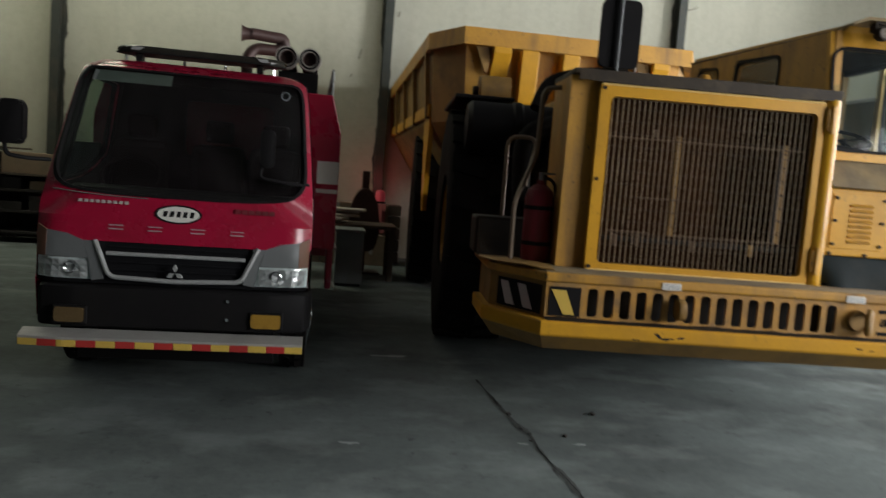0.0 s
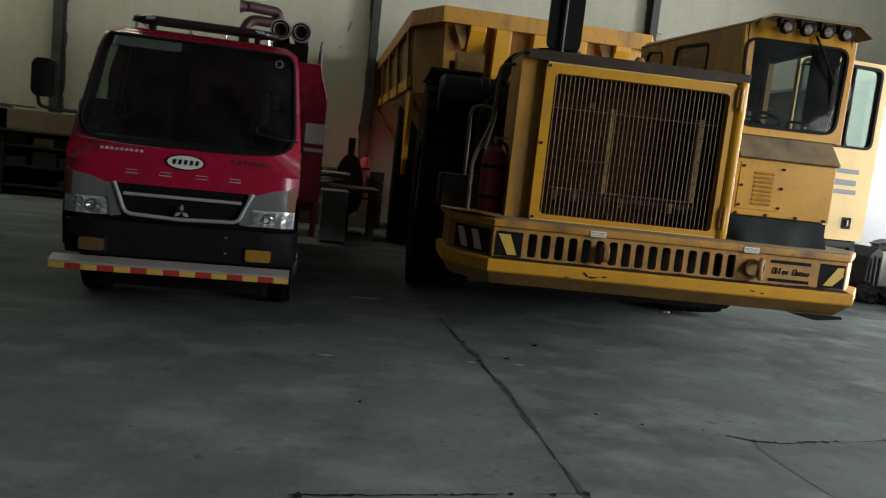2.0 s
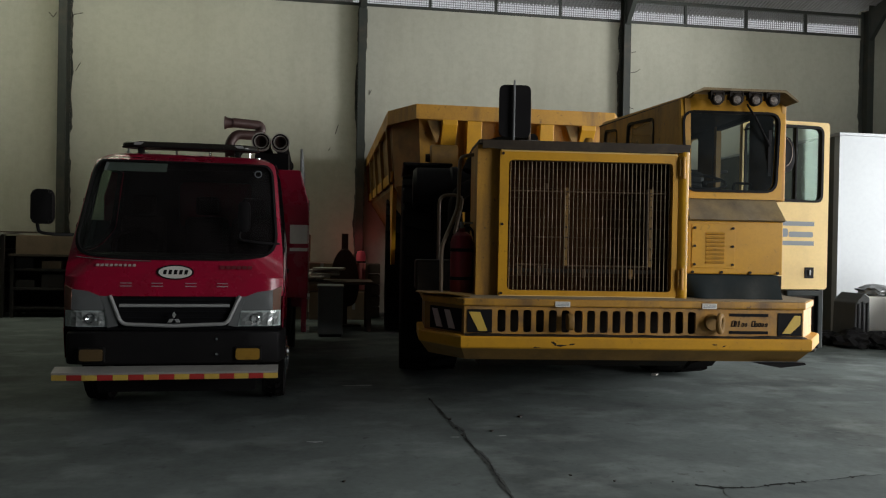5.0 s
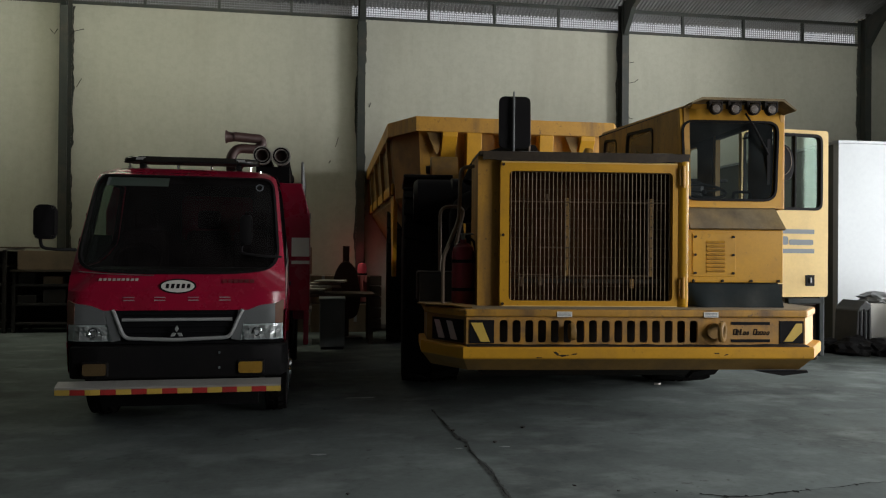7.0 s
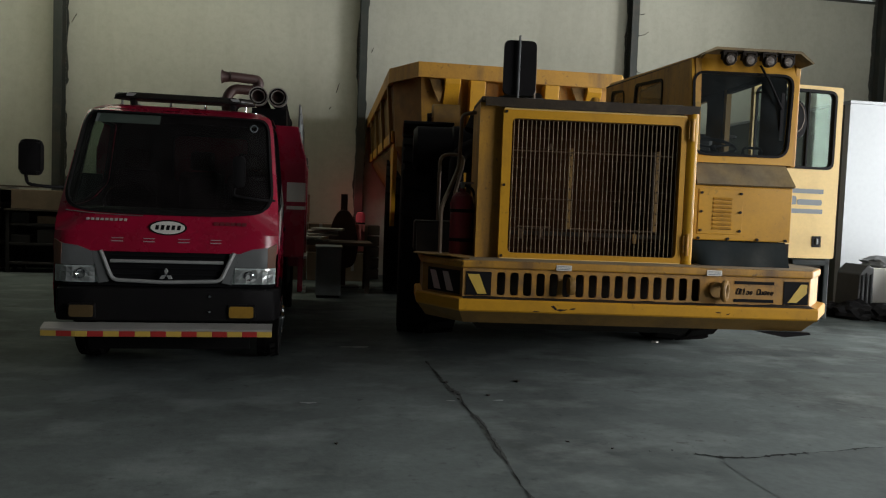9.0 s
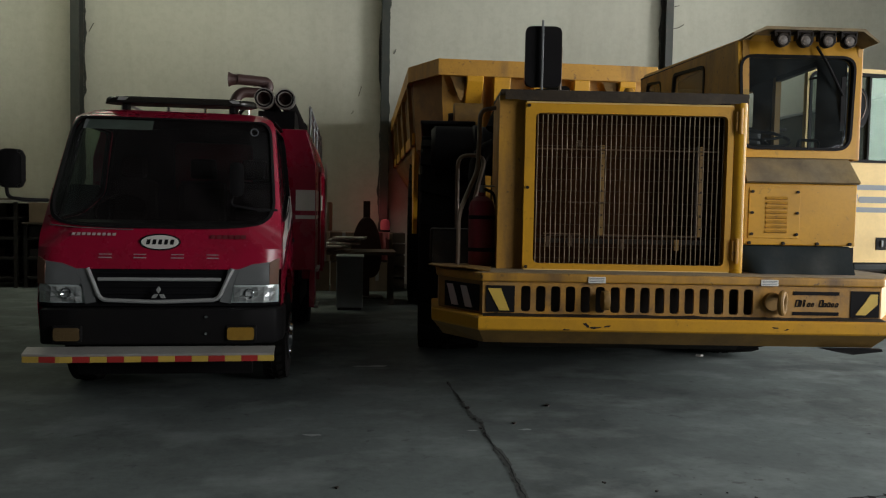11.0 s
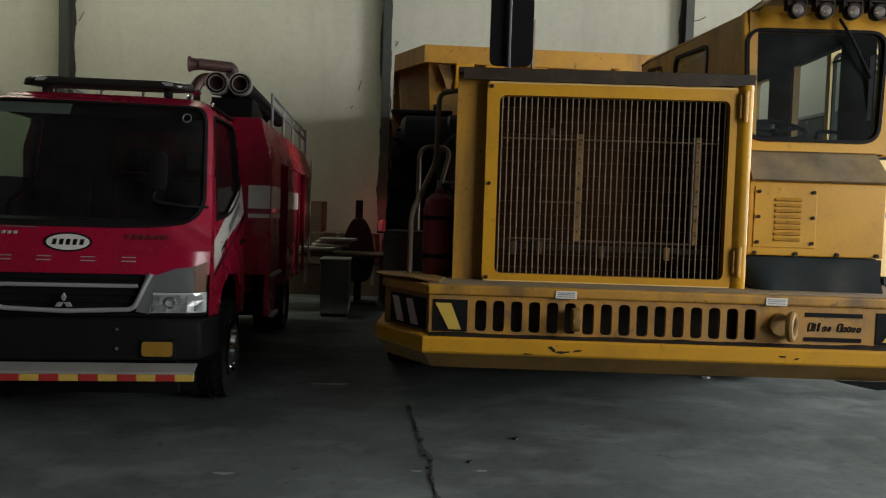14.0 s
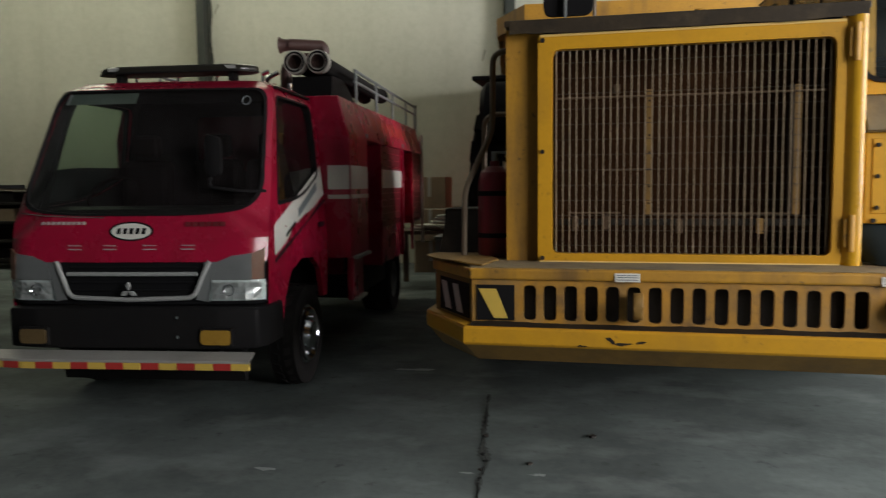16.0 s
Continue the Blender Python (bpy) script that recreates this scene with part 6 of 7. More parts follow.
for x0, x1, y in ((-0.705, -0.525, -0.062), (0.515, 0.71, -0.03)):
    b = N()
    box(b, x0 - 0.015, x1 + 0.015, y - 0.035, y + 0.05, 0.515, 0.635, 0.01)
    fl = part("fog_lamp", b, BLACK, E_)
    b = N()
    prism(b, rounded(rect(x0, x1, 0.527, 0.622), 0.02), "y", y - 0.045, y - 0.03, 0.004)
    part("lens", b, AMBER if x0 > 0 else AMBER_OLD, fl, "amber fog lamp lens" if x0 > 0 else "dull fog lamp lens")
for x, z in ((-0.4, 0.7), (0.36, 0.7), (-0.4, 0.575), (0.36, 0.575)):
    b = N()
    cyl(b, (x, -0.07, z), (x, -0.055, z), 0.011, n=8)
    part("bolt", b, CHROME, E_)
b = N()
plate = [(-0.89, -0.18), (-0.62, -0.205), (0.866, -0.165), (0.866, -0.055), (-0.89, -0.085)]
lo = [(*p, 0.44 if i < 3 else 0.475) for i, p in enumerate(plate)]
vl, vh = [b.verts.new(p) for p in lo], [b.verts.new((p[0], p[1], p[2] + 0.007)) for p in lo]
b.faces.new(vl[::-1]), b.faces.new(vh)
for i in range(5):
    b.faces.new((vl[i], vl[(i + 1) % 5], vh[(i + 1) % 5], vh[i]))
part("step_plate", b, ALLOY, E_, "tread plate step on the front bar")
b = N()
tube(b, [(x, y + 0.008, 0.437) for x, y in plate[:3]], 0.0105, 10)
part("bar_nosing", b, ALLOY, E_, "rounded pale nosing along the front bar", smooth=True)
front = plate[:3]
total = [(Vector(front[0]), Vector(front[1])), (Vector(front[1]), Vector(front[2]))]
blocks = 15
for k in range(blocks):
    s0, s1 = k / blocks, (k + 1) / blocks
    for (p, q), r0, r1 in ((total[0], 0.0, 0.155), (total[1], 0.155, 1.0)):
        a0, a1 = max(s0, r0), min(s1, r1)
        if a1 - a0 < 1e-4:
            continue
        u, w = p.lerp(q, (a0 - r0) / (r1 - r0)), p.lerp(q, (a1 - r0) / (r1 - r0))
        b = N()
        vs = [(u.x, u.y), (w.x, w.y), (w.x, w.y + 0.02), (u.x, u.y + 0.02)]
        prism(b, vs, "z", 0.386, 0.434, 0.004)
        part("stripe_block", b, STRIPE_YELLOW if k % 2 == 0 else STRIPE_RED, E_)
# black sheet added for the darkness under the bar
b = N()
prism(b, [(0.22, 0.5), (0.3, 0.2), (0.34, 0.2), (0.34, 0.5)], "x", -0.66, 0.66)
part("under_bar_shade", b, BLACK, E_, "black sheet added to darken the space under the bumper")
for x in (-0.55, 0.5):
    b = N()
    box(b, x - 0.03, x + 0.03, -0.12, 0.3, 0.40, 0.44)
    part("bar_bracket", b, BLACK, E_)

# mirrors
b = N()
prism(b, rounded(rect(-1.14, -0.975, 1.63, 1.915), 0.05, 5), "y", 0.06, 0.14, 0.02)
part("side_mirror", b, BLACK, E_, "black side mirror on a bent arm", smooth=True)
b = N()
tube(b, bend([(-1.1, 0.11, 1.64), (-1.09, 0.11, 1.56), (-0.98, 0.16, 1.545), (-0.86, 0.25, 1.545)], 0.06), 0.014, 8)
part("mirror_arm", b, BLACK, E_, smooth=True)
b = N()
prism(b, rounded(rect(0.50, 0.60, 1.60, 1.86), 0.04, 4), "y", 0.12, 0.17, 0.012)
tube(b, bend([(0.52, 0.18, 1.62), (0.5, 0.16, 1.53), (0.72, 0.2, 1.5), (0.84, 0.3, 1.5)], 0.05), 0.011, 8)
part("folded_mirror", b, BLACK, E_, "black mirror folded in front of the windscreen", smooth=True)
for z in (1.62, 1.85):
    b = N()
    wx = lerp_table(z, CAB_W)
    wy = lerp_table(z, CAB_V) + 0.12
    box(b, -wx - 0.022, -wx + 0.03, wy, wy + 0.05, z - 0.02, z + 0.02, 0.005)
    part("hinge_stub", b, BLACK, E_)
# inside the cab
b = N()
for x in (-0.5, 0.1, 0.55):
    box(b, x - 0.21, x + 0.21, 1.2, 1.36, 1.1, 1.75, 0.06)
    box(b, x - 0.21, x + 0.21, 0.85, 1.3, 0.98, 1.14, 0.05)
    box(b, x - 0.11, x + 0.11, 1.24, 1.33, 1.77, 1.95, 0.03)
part("seat", b, SEAT, E_)
b = N()
box(b, -0.8, 0.8, 0.3, 0.62, 1.1, 1.4, 0.06)
part("dashboard", b, BLACK, E_)
b = N()
tube(b, [(-0.45 + 0.2 * math.cos(a * 0.3927), 0.68 + 0.1 * math.sin(a * 0.3927), 1.47 + 0.14 * math.sin(a * 0.3927)) for a in range(16)], 0.015, 8, closed=True)
part("steering_wheel", b, SEAT, E_, smooth=True)

# roof light bar: black tray, smoked cover with pointed ends, bright end reflectors
LBO = [(-0.64, 0.85), (-0.5, 0.725), (0.5, 0.725), (0.64, 0.85), (0.5, 0.975), (-0.5, 0.975)]
b = N()
prism(b, rounded(LBO, 0.06, 5), "z", 2.364, 2.376)
lb = part("light_bar", b, BLACK, E_, "slim smoked flashing light bar on the cab roof")
b = N()
loops = []
for z, k in ((2.3765, 0.985), (2.388, 1.0), (2.405, 0.97), (2.417, 0.86), (2.42, 0.6)):
    loops.append([b.verts.new((p[0] * (1 - (1 - k) * 0.25), 0.85 + (p[1] - 0.85) * k, z)) for p in rounded(LBO, 0.07, 6)])
for p, q in zip(loops, loops[1:]):
    for i in range(len(p)):
        b.faces.new((p[i], p[(i + 1) % len(p)], q[(i + 1) % len(p)], q[i]))
b.faces.new(loops[-1])
part("cover", b, SMOKED, lb, "smoked plastic cover", smooth=True)
for s_ in (-1, 1):
    b = N()
    prism(b, [(s_ * 0.43, 2.382), (s_ * 0.49, 2.382), (s_ * 0.48, 2.404), (s_ * 0.4, 2.406)], "y", 0.7225, 0.73)
    part("end_reflector", b, SATIN, lb, "bright end reflector")
for k in range(9):
    b = N()
    x = -0.4 + 0.1 * k
    box(b, x - 0.003, x + 0.003, 0.722, 0.978, 2.378, 2.408, 0.001)
    part("cover_rib", b, BLACK, lb)
for x in (-0.45, 0.42):
    b = N()
    box(b, x - 0.022, x + 0.022, 0.8, 0.9, 2.31, 2.365, 0.006)
    part("bar_foot", b, BLACK, lb)
for x in (-0.55, -0.2, 0.12, 0.5):
    b = N()
    cyl(b, (x, 1.25, 2.33), (x, 1.25, 2.415), 0.012, n=8)
    cyl(b, (x, 1.25, 2.41), (x + 0.05, 1.25, 2.43), 0.018, n=8)
    part("roof_stud", b, CHROME, E_)

# rear body
BW, BL, BT, TUMBLE = 1.09, 0.97, 2.28, 0.09   # half widths to either side of the cab axis, top, tumblehome
b = N()
prism(b, [(-BL, 0.92), (BW, 0.92), (BW, 1.95), (BW - TUMBLE, BT), (TUMBLE - BL, BT), (-BL, 1.95)], "y", 1.64, 2.32, 0.012)
prism(b, [(-BL, 1.942), (BW, 1.942), (BW, 1.97), (BW - TUMBLE, BT), (TUMBLE - BL, BT), (-BL, 1.97)], "y", 2.322, 5.78, 0.012)
box(b, -BL + 0.25, BW - 0.25, 2.322, 5.7, 0.7, 1.938)
part("body_shell", b, RED, E_, "red equipment body")
for x0 in (BW - 0.06, -BL + 0.005):
    b = N()
    box(b, x0, x0 + 0.055, 1.72, 2.1, 0.55, 0.918, 0.01)
    part("lower_skirt", b, RED, E_)
for s in (-1, 1):
    bs = BW if s > 0 else BL
    for y0, y1, mat_, nm in ((2.33, 2.95, BLACK, "open_locker"), (2.96, 4.2, RED, "locker_shutter"), (4.95, 5.76, RED, "locker_shutter")):
        b = N()
        x0, x1 = (bs - 0.24, bs - (0.2 if nm == "open_locker" else 0.03))
        box(b, min(s * x0, s * x1), max(s * x0, s * x1), y0, y1, 0.72 if y0 < 4 else 1.05, 1.937, 0.004)
        lk = part(nm, b, mat_, E_)
        if nm == "locker_shutter":
            b = N()
            xx = s * (bs - 0.03)
            for k in range(12):
                z = 1.1 + 0.07 * k
                box(b, min(xx, xx + s * 0.006), max(xx, xx + s * 0.006), y0 + 0.03, y1 - 0.03, z, z + 0.06)
            part("shutter_slats", b, RED_DULL, lk)
    x0, x1 = sorted((s * (bs - 0.03), s * bs))
    for y0, y1 in ((2.95, 2.99), (4.2, 4.26), (4.9, 4.96)):
        b = N()
        box(b, x0, x1, y0, y1, 0.72, 1.937)
        part("locker_post", b, RED, E_)
    b = N()
    x0, x1 = sorted((s * (bs + 0.001), s * (bs + 0.004)))
    box(b, x0, x1, 1.66, 2.3, 1.50, 1.70)
    part("body_stripe", b, WHITE, E_, "white reflective stripe")
    b = N()
    box(b, x0, x1, 1.66, 2.3, 1.42, 1.455)
    part("body_stripe", b, WHITE, E_)
    b = N()
    x2, x3 = sorted((s * (bs - 0.028), s * (bs - 0.018)))
    box(b, x2 + s * 0.006, x3 + s * 0.006, 3.0, 4.18, 1.50, 1.69)
    part("body_stripe", b, WHITE, E_)
    b = N()
    x0, x1 = sorted((s * (bs - 0.02), s * (bs + 0.03)))
    box(b, x0, x1, 1.75, 2.3, 0.90, 0.93, 0.004)
    part("step_edge", b, ALLOY, E_, "bright step edge")
    b = N()
    box(b, x0, x1, 1.75, 2.1, 0.54, 0.57, 0.004)
    part("step_edge", b, ALLOY, E_, "bright step edge")
    b = N()
    x4, x5 = sorted((s * 0.9, s * (bs - 0.004)))
    box(b, x4, x5, 1.632, 1.637, 1.50, 1.70)
    part("body_stripe", b, WHITE, E_, "white reflective stripe")
    b = N()
    box(b, x4, x5, 1.632, 1.637, 1.42, 1.455)
    part("body_stripe", b, WHITE, E_)
    # pale strip painted in for the pinkish reflection at the rear edge
    b = N()
    x6, x7 = sorted((s * (bs - 0.02), s * (bs + 0.006)))
    box(b, x6, x7, 5.70, 5.785, 0.75, 2.2, 0.004)
    part("rear_edge_sheen", b, SILVER_MARK, E_, "pale strip imitating the reflection on the rear corner")
for s in (-1, 1):
    bs = BW if s > 0 else BL
    # worn lettering, past reading, on the sloping upper band
    for k in range(9):
        y0 = 2.75 + 0.31 * k
        b = N()
        fx = (lambda z: s * (bs - TUMBLE * (z - 1.97) / (BT - 1.97) + 0.002))
        vs = [b.verts.new((fx(z), y, z)) for y, z in ((y0, 2.06), (y0 + 0.2, 2.06), (y0 + 0.2, 2.19), (y0, 2.19))]
        b.faces.new(vs)
        part("worn_lettering", b, STRIPE_RED, E_)
    x0, x1 = sorted((s * (bs - 0.012), s * (bs + 0.012)))
    for y0 in (2.32, 3.0, 4.22):
        b = N()
        box(b, x0, x1, y0 - 0.014, y0 + 0.014, 1.955, 2.0, 0.004)
        part("catch", b, GREY_STEEL, E_)
b = N()
box(b, -0.4, 0.4, 0.6, 5.7, 0.5, 0.68)
box(b, -0.9, 0.9, 2.5, 4.0, 0.45, 0.75, 0.02)
part("chassis", b, BLACK, E_)
for x in (BW - 0.09, -BL + 0.09):
    b = N()
    for y in (2.3, 3.2, 4.1, 5.0, 5.72):
        cyl(b, (x, y, BT), (x, y, BT + 0.29), 0.014, n=8)
    for z in (0.1, 0.2):
        tube(b, [(x, 2.25, BT + 0.09 + z), (x, 5.72, BT + 0.09 + z)], 0.014, 8)
    part("roof_rail", b, GREY_STEEL, E_, "steel roof rail", smooth=True)
b = N()
cyl(b, (BW - 0.09, 5.74, BT - 0.1), (BW - 0.09, 5.74, BT + 0.32), 0.02, n=8)
part("rail_end_post", b, GREY_STEEL, E_)
# water monitor and two suction hoses
for k, x in enumerate((0.572, 0.775)):
    b = N()
    lathe(b, [(0.066, 0.02), (0.066, -0.03), (0.095, -0.035), (0.1, 0.0), (0.095, 0.04), (0.075, 0.06), (0.07, 2.6), (0.085, 2.62), (0.085, 2.7), (0.0, 2.7)], (x, 1.88, 2.594), "y", 24)
    hs = part("suction_hose", b, RUBBER, E_, "black suction hose with a pale coupling", smooth=True)
    b = N()
    lathe(b, [(0.062, -0.032), (0.1, -0.037), (0.104, 0.03), (0.078, 0.05)], (x, 1.88, 2.594), "y", 24)
    part("coupling", b, COUPLING, hs, smooth=True)
    b = N()
    lathe(b, [(0.0, 0.06), (0.05, 0.06), (0.054, 0.0), (0.062, -0.028)], (x, 1.88, 2.594), "y", 24)
    part("bore", b, MONITOR, hs, "dirty brown hose bore", smooth=True)
    b = N()
    lathe(b, [(0.072, -0.04), (0.08, -0.048), (0.088, -0.04)], (x, 1.88, 2.594), "y", 24)
    part("seal_ring", b, BLACK, hs, smooth=True)
b = N()
prism(b, [(1.95, BT), (3.0, BT), (2.4, 2.5), (2.0, 2.49)], "x", 0.5, 0.86)
part("hose_cradle", b, BLACK, E_)
b = N()
cyl(b, (0.14, 2.95, BT), (0.14, 2.95, 2.5), 0.08, 0.06, n=14)
tube(b, bend([(0.14, 2.95, 2.45), (0.13, 2.95, 2.70), (0.2, 2.98, 2.81), (0.43, 3.05, 2.815), (0.5, 3.08, 2.87), (0.48, 3.08, 2.945), (0.16, 2.96, 2.95)], 0.08), 0.058, 12)
lathe(b, [(0.05, 0.0), (0.065, -0.1), (0.085, -0.13), (0.065, -0.135), (0.0, -0.12)], (0.2, 2.97, 2.945), "x", 18)
part("water_monitor", b, MONITOR, E_, "dull red water monitor nozzle", smooth=True)
b = N()
tube(b, bend([(0.35, 1.8, 2.34), (0.35, 1.75, 2.45), (0.45, 1.78, 2.5)], 0.05), 0.02, 8)
for x in (0.3, 0.42, 0.56):
    cyl(b, (x, 1.74, BT), (x, 1.74, BT + 0.12), 0.018, n=8)
part("valve_cluster", b, CHROME, E_, smooth=True)
for x, s in ((-0.79, -1), (0.79, 1)):
    hub = wheel(E_, x, 1.035, 0.39, 0.2, 0.22, 26, 0.012, s, RUBBER, CHROME, "front_wheel", "chrome wheel trim")
    b = N()
    lathe(b, [(0.205, s * 0.09), (0.205, s * 0.112), (0.19, s * 0.118), (0.165, s * 0.095), (0.13, s * 0.085), (0.115, s * 0.105), (0.1, s * 0.135), (0.06, s * 0.145), (0.0, s * 0.147)], (0, 0, 0), "x", 32)
    for k in range(6):
        a = 1.0472 * k
        c = Vector((0, math.cos(a) * 0.148, math.sin(a) * 0.148))
        cyl(b, c + Vector((s * 0.085, 0, 0)), c + Vector((s * 0.118, 0, 0)), 0.014, n=6)
    part("hub_cap", b, CHROME, hub, "chrome hub trim with nuts", smooth=True)
for x, s in ((-0.74, -1), (0.74, 1)):
    wheel(E_, x, 4.55, 0.39, 0.36, 0.22, 26, 0.012, s, RUBBER, GREY_STEEL, "rear_wheel")

# ---- things against the wall between the trucks ----
t = thing("galvanised_chest", pose(0.52, 12.15, 0), "grey galvanised sheet chest standing behind the fire engine", "chest")
b = N()
box(b, -0.2, 0.2, -0.3, 0.3, 0.04, 0.78, 0.01)
part("body", b, PANEL_GREY, t)
b = N()
box(b, -0.215, 0.215, -0.315, 0.315, 0.78, 0.82, 0.006)
part("lid", b, PANEL_GREY, t)
b = N()
box(b, -0.18, 0.18, -0.28, 0.28, 0.0, 0.04)
part("plinth", b, BLACK, t)
t = thing("hose_reel_stand", pose(0.78, 13.6, 0), "dark iron oval reel on an upright post", "reel")
b = N()
prism(b, rounded([(-0.28, 0.75), (-0.2, 0.35), (0.2, 0.35), (0.28, 0.75), (0.2, 1.2), (0.08, 1.4), (-0.08, 1.4), (-0.2, 1.2)], 0.15, 5), "y", -0.09, 0.09, 0.02)
part("reel", b, RUST, t)
b = N()
box(b, -0.06, 0.06, -0.04, 0.04, 0.03, 1.68, 0.008)
part("post", b, RUST, t, "rusty upright post")
b = N()
box(b, -0.3, 0.3, -0.25, 0.25, 0, 0.03, 0.005)
part("foot", b, DARK_IRON, t)
t = thing("timber_crate", pose(1.22, 15.35, 0), "dark timber crate by the wall beside a steel column", "crate")
for z in (0.02, 0.24, 0.46, 0.68, 0.9):
    b = N()
    box(b, -0.32, 0.32, -0.28, 0.28, z, z + 0.19, 0.008)
    part("board", b, TIMBER, t)
rnd = random.Random(11)
for k in range(7):
    t = thing("cardboard_carton", pose(-0.2 + (k % 3) * 0.62 + rnd.uniform(-0.08, 0.08), 14.9 + rnd.uniform(-0.15, 0.15), (k // 3) * 0.56, 0, 0, rnd.uniform(-8, 8)), "brown dusty cardboard carton in a stack by the wall", "carton", "cartons by the wall")
    b = N()
    box(b, -0.29, 0.29, -0.25, 0.25, 0, 0.54, 0.01)
    part("carton_body", b, CARD, t)
    b = N()
    box(b, -0.03, 0.03, -0.254, 0.254, 0.2, 0.5405)
    box(b, -0.28, 0.28, -0.03, 0.03, 0.5405, 0.544)
    part("tape", b, PAPER, t)
for k in range(5):
    t = thing("folded_sheet", pose(0.35 + rnd.uniform(-0.25, 0.35), 12.9 + rnd.uniform(-0.3, 0.3), 0.86 + 0.045 * k, 0, 0, rnd.uniform(-20, 20)), "dusty white folded sheet in a pile on a bench", "sheet", "folded sheets")
    b = N()
    box(b, -0.26, 0.26, -0.2, 0.2, 0, 0.04, 0.012)
    part("fold", b, PAPER, t)
t = thing("work_bench", pose(0.4, 13.0, 0), "dark timber bench against the wall", "bench")
b = N()
box(b, -0.85, 0.85, -0.45, 0.45, 0.80, 0.855, 0.006)
part("top", b, TIMBER, t)
for x in (-0.78, 0.78):
    for y in (-0.38, 0.38):
        b = N()
        box(b, x - 0.04, x + 0.04, y - 0.04, y + 0.04, 0, 0.80)
        part("leg", b, TIMBER, t)

# plastic sheet draped over a carton
t = thing("plastic_sheet", pose(1.05, 14.77, 0.0), "faded red crumpled plastic sheet hanging from a carton", "sheet")
b = N()
rows = []
for j in range(12):
    z = 1.112 - max(0, j - 3) * 0.065
    y = 0.14 - 0.06 * j if j < 3 else -0.03
    rows.append([b.verts.new((-0.17 + 0.034 * i + 0.02 * noise.noise(Vector((i * 0.4, j * 0.5, 1))), y - 0.06 * noise.noise(Vector((i * 0.55, j * 0.33, 5))) * (j > 2) - 0.02 * (j > 2), z)) for i in range(11)])
for p, q in zip(rows, rows[1:]):
    for i in range(10):
        b.faces.new((p[i], p[i + 1], q[i + 1], q[i]))
part("sheet", b, TARP, t, smooth=True)

# red beacon standing on the crate, which tints the plaster
t = thing("red_beacon", pose(1.16, 15.4, 1.09), "glowing red beacon lamp standing on a timber crate", "lamp")
b = N()
lathe(b, [(0.0, 0.05), (0.085, 0.05), (0.095, 0.08), (0.095, 0.19), (0.07, 0.25), (0.0, 0.265)], (0, 0, 0), "z", 24)
part("lens", b, glow("red beacon glass", (0.8, 0.1, 0.14), 0.025), t, smooth=True)
b = N()
cyl(b, (0, 0, 0), (0, 0, 0.05), 0.1, n=20)
part("base", b, BLACK, t)
d = bpy.data.lights.new("red_beacon_light", "POINT")
d.energy, d.color, d.shadow_soft_size = 1.7, (1.0, 0.16, 0.16), 0.12
new("red_beacon_light", d).location = (1.06, 15.62, 1.55)


# ---- racks and pallets along the wall on the fire engine's far side ----
def pallet_rack(x, y, w, h, seed, rz):
    r = random.Random(seed)
    t = thing("storage_rack", pose(x, y, 0, 0, 0, rz), "dark steel storage rack with boards and boxes against the wall", "rack", "racks by the wall")
    for px in (-w / 2, w / 2):
        for py in (-0.4, 0.4):
            bm = N()
            box(bm, px - 0.03, px + 0.03, py - 0.03, py + 0.03, 0, h)
            part("upright", bm, DARK_IRON, t)
    z = 0.15
    while z < h:
        bm = N()
        box(bm, -w / 2, w / 2, -0.42, 0.42, z, z + 0.05, 0.005)
        part("shelf", bm, DARK_IRON, t)
        for k in range(int(w / 0.45)):
            if r.random() < 0.75:
                bm = N()
                xx = -w / 2 + 0.06 + k * 0.45
                hh = r.uniform(0.12, 0.26)
                box(bm, xx, xx + r.uniform(0.28, 0.4), -0.4, 0.2, z + 0.051, z + 0.051 + hh, 0.006)
                part("stored_box", bm, DARK_IRON if r.random() < 0.88 else CARD, t)
        z += 0.36
    # dark panel added so that gaps in and between racks look black
    bm = N()
    box(bm, -w / 2 - 0.085, w / 2 + 0.085, 0.431, 0.437, 0.02, h - 0.02)
    part("dark_backing", bm, DARK_IRON, t)
    bm = N()
    box(bm, -w / 2 - 0.05, w / 2 + 0.05, -0.46, 0.46, h, h + 0.035, 0.004)
    part("top_board", bm, PAPER if seed == 1 else TIMBER, t, "dusty board lying on top")
    return t


pallet_rack(-6.6, 15.2, 2.2, 1.55, 1, 0)
pallet_rack(-4.4, 15.25, 1.9, 1.15, 2, 0)
pallet_rack(-8.9, 15.2, 2.1, 1.5, 3, 0)
pallet_rack(-2.4, 15.25, 1.8, 1.2, 4, 0)
t = thing("cardboard_carton", pose(-4.7, 15.2, 1.186), "brown dusty cardboard carton lying on the rack", "carton", "cartons by the wall")
b = N()
box(b, -0.6, 0.6, -0.35, 0.35, 0, 0.36, 0.01)
part("carton_body", b, CARD, t)
t = thing("loose_board", pose(-5.9, 15.1, 1.5855, 0, 0, 6), "warped grey board lying on a rack", "board")
b = N()
box(b, -0.8, 0.9, -0.2, 0.3, 0, 0.03, 0.004)
part("plank", b, TIMBER, t)

# ---- scrap by the office ----
t = thing("machine_guard", pose(10.3, 9.6, 0), "large dark rounded steel machine guard on the floor", "machine part")
b = N()
prism(b, rounded([(-1.25, 0.0), (1.3, 0.0), (1.3, 1.0), (0.6, 1.22), (-0.75, 1.22), (-1.15, 0.75)], [0.1, 0.3, 0.3, 0.3, 0.06, 0.35], 6), "y", -0.5, 0.5, 0.05)
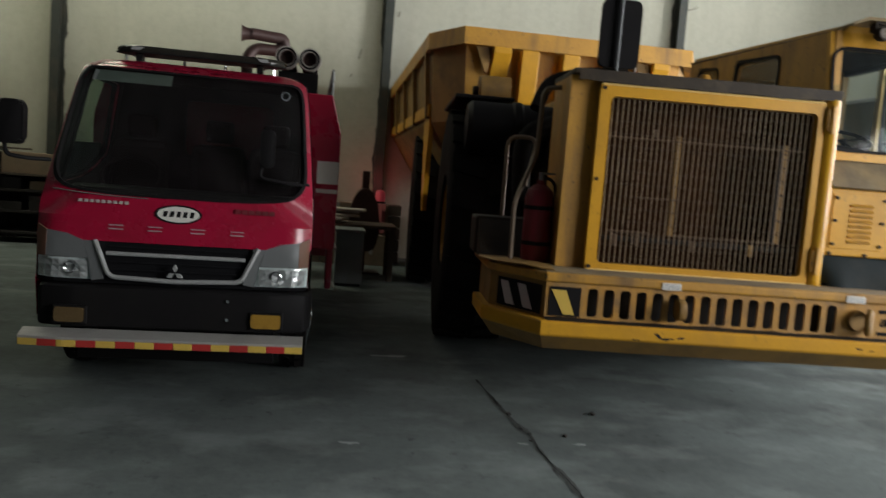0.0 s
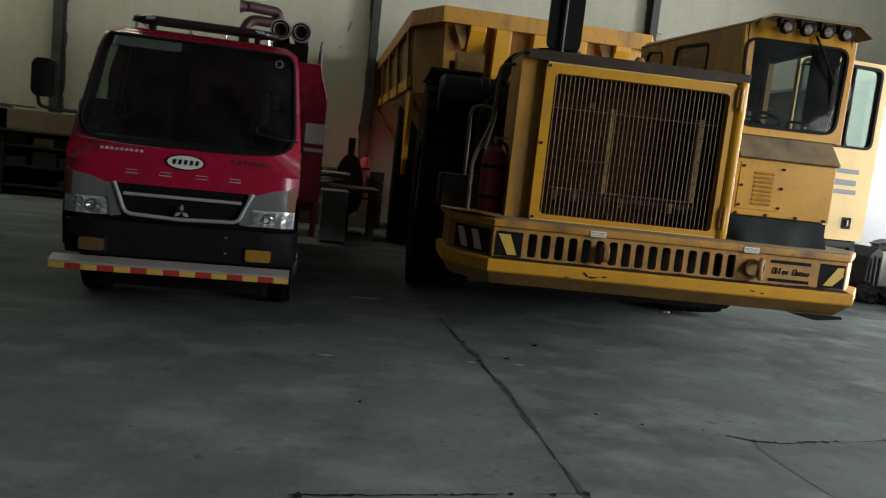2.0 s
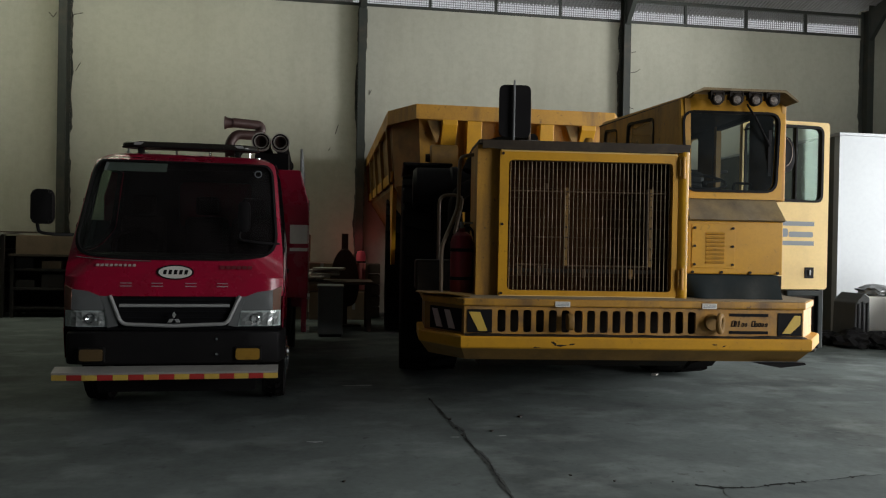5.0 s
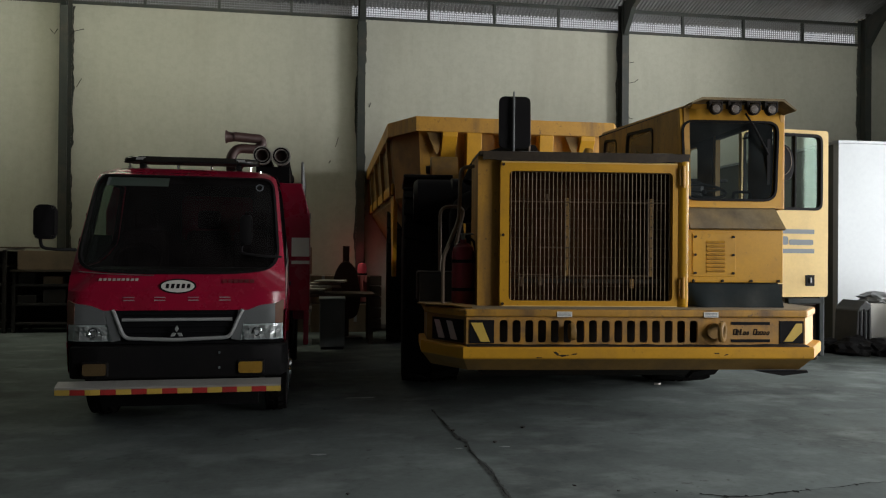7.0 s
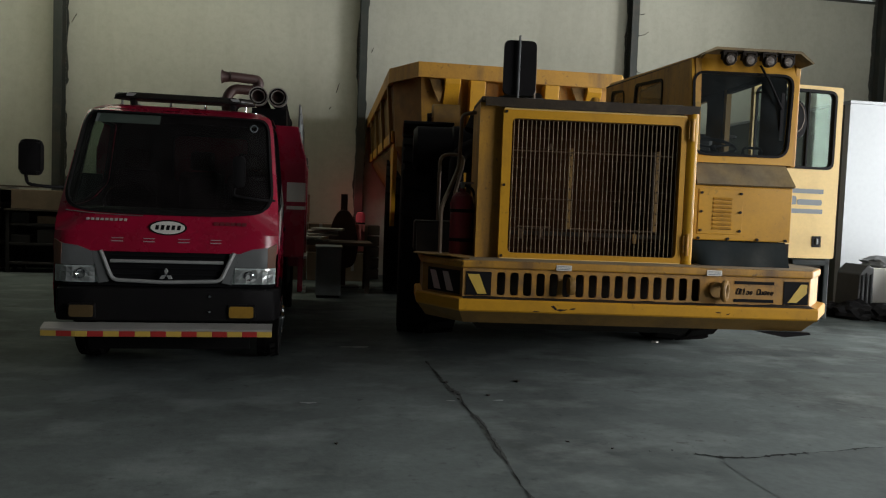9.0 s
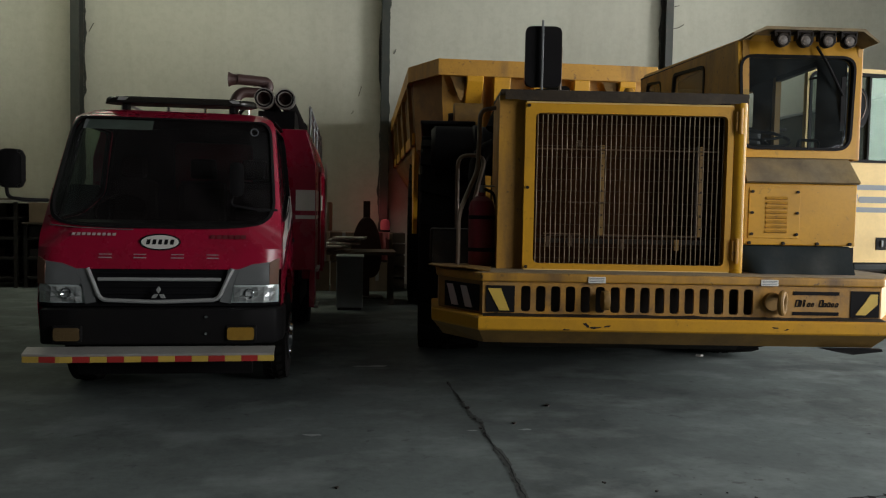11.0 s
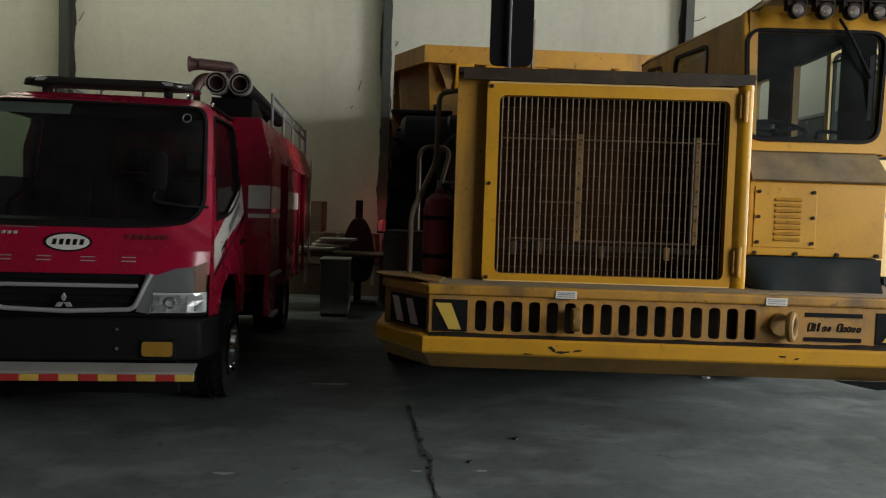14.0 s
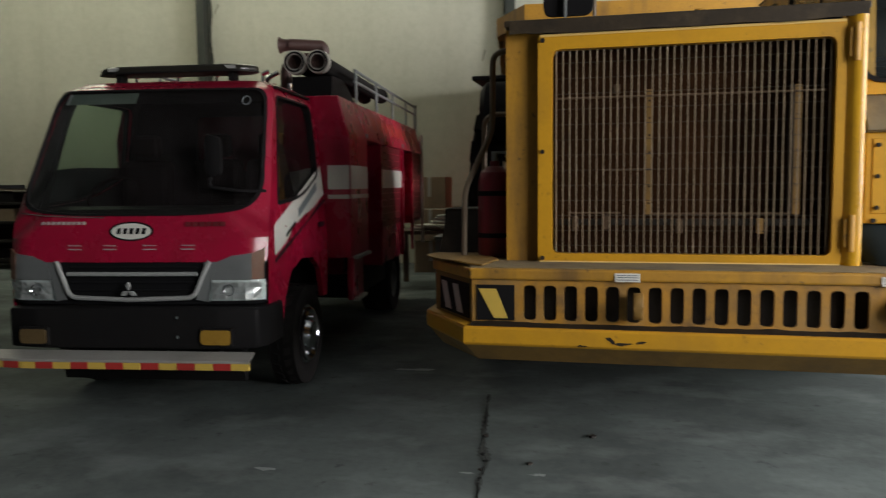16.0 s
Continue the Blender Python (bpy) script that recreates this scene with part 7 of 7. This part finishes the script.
part("casing", b, CASING, t)
b = N()
tube(b, bend([(-1.1, -0.53, 0.72), (-0.95, -0.53, 0.98), (-0.72, -0.53, 1.14)], 0.2), 0.028, 8)
part("edge_rib", b, PAPER, t, "pale scraped edge")
b = N()
box(b, -0.8, 0.5, -0.3, 0.3, 1.22, 1.3, 0.02)
part("top_plate", b, BLACK, t)
t = thing("scrap_radiator", pose(8.97, 10.85, 0, 0, 0, 6), "dark ribbed scrap radiator leaning beside a crate", "radiator")
b = N()
prism(b, [(-0.16, 0.0), (0.15, 0.0), (0.13, 0.8), (0.02, 0.86), (-0.08, 0.74), (-0.13, 0.7)], "y", -0.25, 0.25, 0.02)
part("core", b, CASING, t)
for k in range(6):
    b = N()
    box(b, -0.12 + 0.042 * k, -0.105 + 0.042 * k, -0.27, -0.25, 0.05, 0.68 + 0.02 * (k % 3), 0.004)
    part("rib", b, GREY_STEEL if k % 2 else BLACK, t)
t = thing("battery_crate", pose(9.42, 10.95, 0, 0, 0, -4), "white plastic crate with a ribbed black flank", "crate")
b = N()
box(b, -0.27, 0.3, -0.3, 0.3, 0.24, 0.8, 0.015)
part("body", b, WHITE, t)
b = N()
for k in range(5):
    box(b, -0.31, -0.272, -0.3, 0.28, 0.27 + 0.105 * k, 0.33 + 0.105 * k, 0.006)
part("ribs", b, BLACK, t)
b = N()
box(b, -0.3, 0.33, -0.32, 0.32, 0.0, 0.236, 0.02)
part("base", b, CASING, t)


def crumpled(bm, r, flat, seed, n=3):
    """A slack folded heap: a ball pulled into creases."""
    bmesh.ops.create_icosphere(bm, subdivisions=n, radius=r)
    for v in bm.verts:
        d = v.co.normalized()
        k = 1 + 0.3 * noise.noise(d * 2.3 + Vector((seed, 0, 0))) + 0.22 * abs(noise.noise(d * 6 + Vector((0, seed, 0)))) - 0.1
        v.co = Vector((d.x * r * k, d.y * r * k, max(0.0, (d.z * k * flat + flat * 0.6) * r)))
    return bm


t = thing("crumpled_sheet", pose(9.44, 10.92, 0.8), "crumpled grey plastic sheet lying on a white crate", "sheet")
part("sheet_folds", crumpled(N(), 0.27, 0.45, 4), GREY_STEEL, t)
for k, (x, y, r) in enumerate(((8.72, 10.5, 0.3), (9.1, 10.42, 0.27), (9.45, 10.45, 0.22), (8.55, 10.9, 0.24))):
    t = thing("black_sack", pose(x, y, 0), "black crumpled sack lying on the floor by the office", "sack", "sacks by the office")
    part("bag", crumpled(N(), r, 0.62, 11 + k), BLACK, t)
# debris on the floor
rnd = random.Random(21)
spots = [(1.78, 5.53, 0.014), (2.15, 6.03, 0.02), (1.51, 5.98, 0.016), (4.35, 8.1, 0.03), (0.55, 4.3, 0.01), (1.52, 5.42, 0.01), (2.05, 4.3, 0.009), (2.3, 4.15, 0.008)]
for k, (x, y, s) in enumerate(spots):
    t = tagged(thing("debris_chip", pose(x, y, 0, 0, 0, rnd.uniform(0, 360)), "small chip of rubble lying on the floor", "debris", "floor debris"), kind="")
    b = N()
    prism(b, [(-s * 1.5, -s * 0.7), (s, -s), (s * 1.6, s * 0.3), (0, s)], "z", 0.0, s * 0.6)
    part("chip", b, PAPER if k == 3 else GRIME, t)

# short wire stubs left sticking out of the wall beside the columns
def wire_stub(pts):
    t = thing("wire_stub", pose(pts[0][0], WY, pts[0][1]), "short bent wire stub sticking out of the wall", "wire", "wall wire stubs")
    bm = N()
    tube(bm, [(p[0] - pts[0][0], -0.012 - 0.02 * i, p[1] - pts[0][1]) for i, p in enumerate(pts)], 0.007, 6)
    part("wire", bm, DARK_IRON, t)


for pts in (((-5.25, 6.12), (-5.16, 6.02), (-5.09, 6.12)), ((-4.86, 6.0), (-4.76, 6.1), (-4.58, 6.14)), ((-4.72, 4.95), (-4.62, 5.12)), ((7.24, 5.52), (7.42, 5.56), (7.5, 5.62)), ((7.2, 4.9), (7.3, 4.72), (7.38, 4.7)),
            ((0.6, 3.86), (0.66, 4.06)), ((0.46, 3.5), (0.5, 3.56)), ((7.3, 6.0), (7.4, 6.02)), ((1.32, 4.75), (1.36, 4.85))):
    wire_stub(pts)
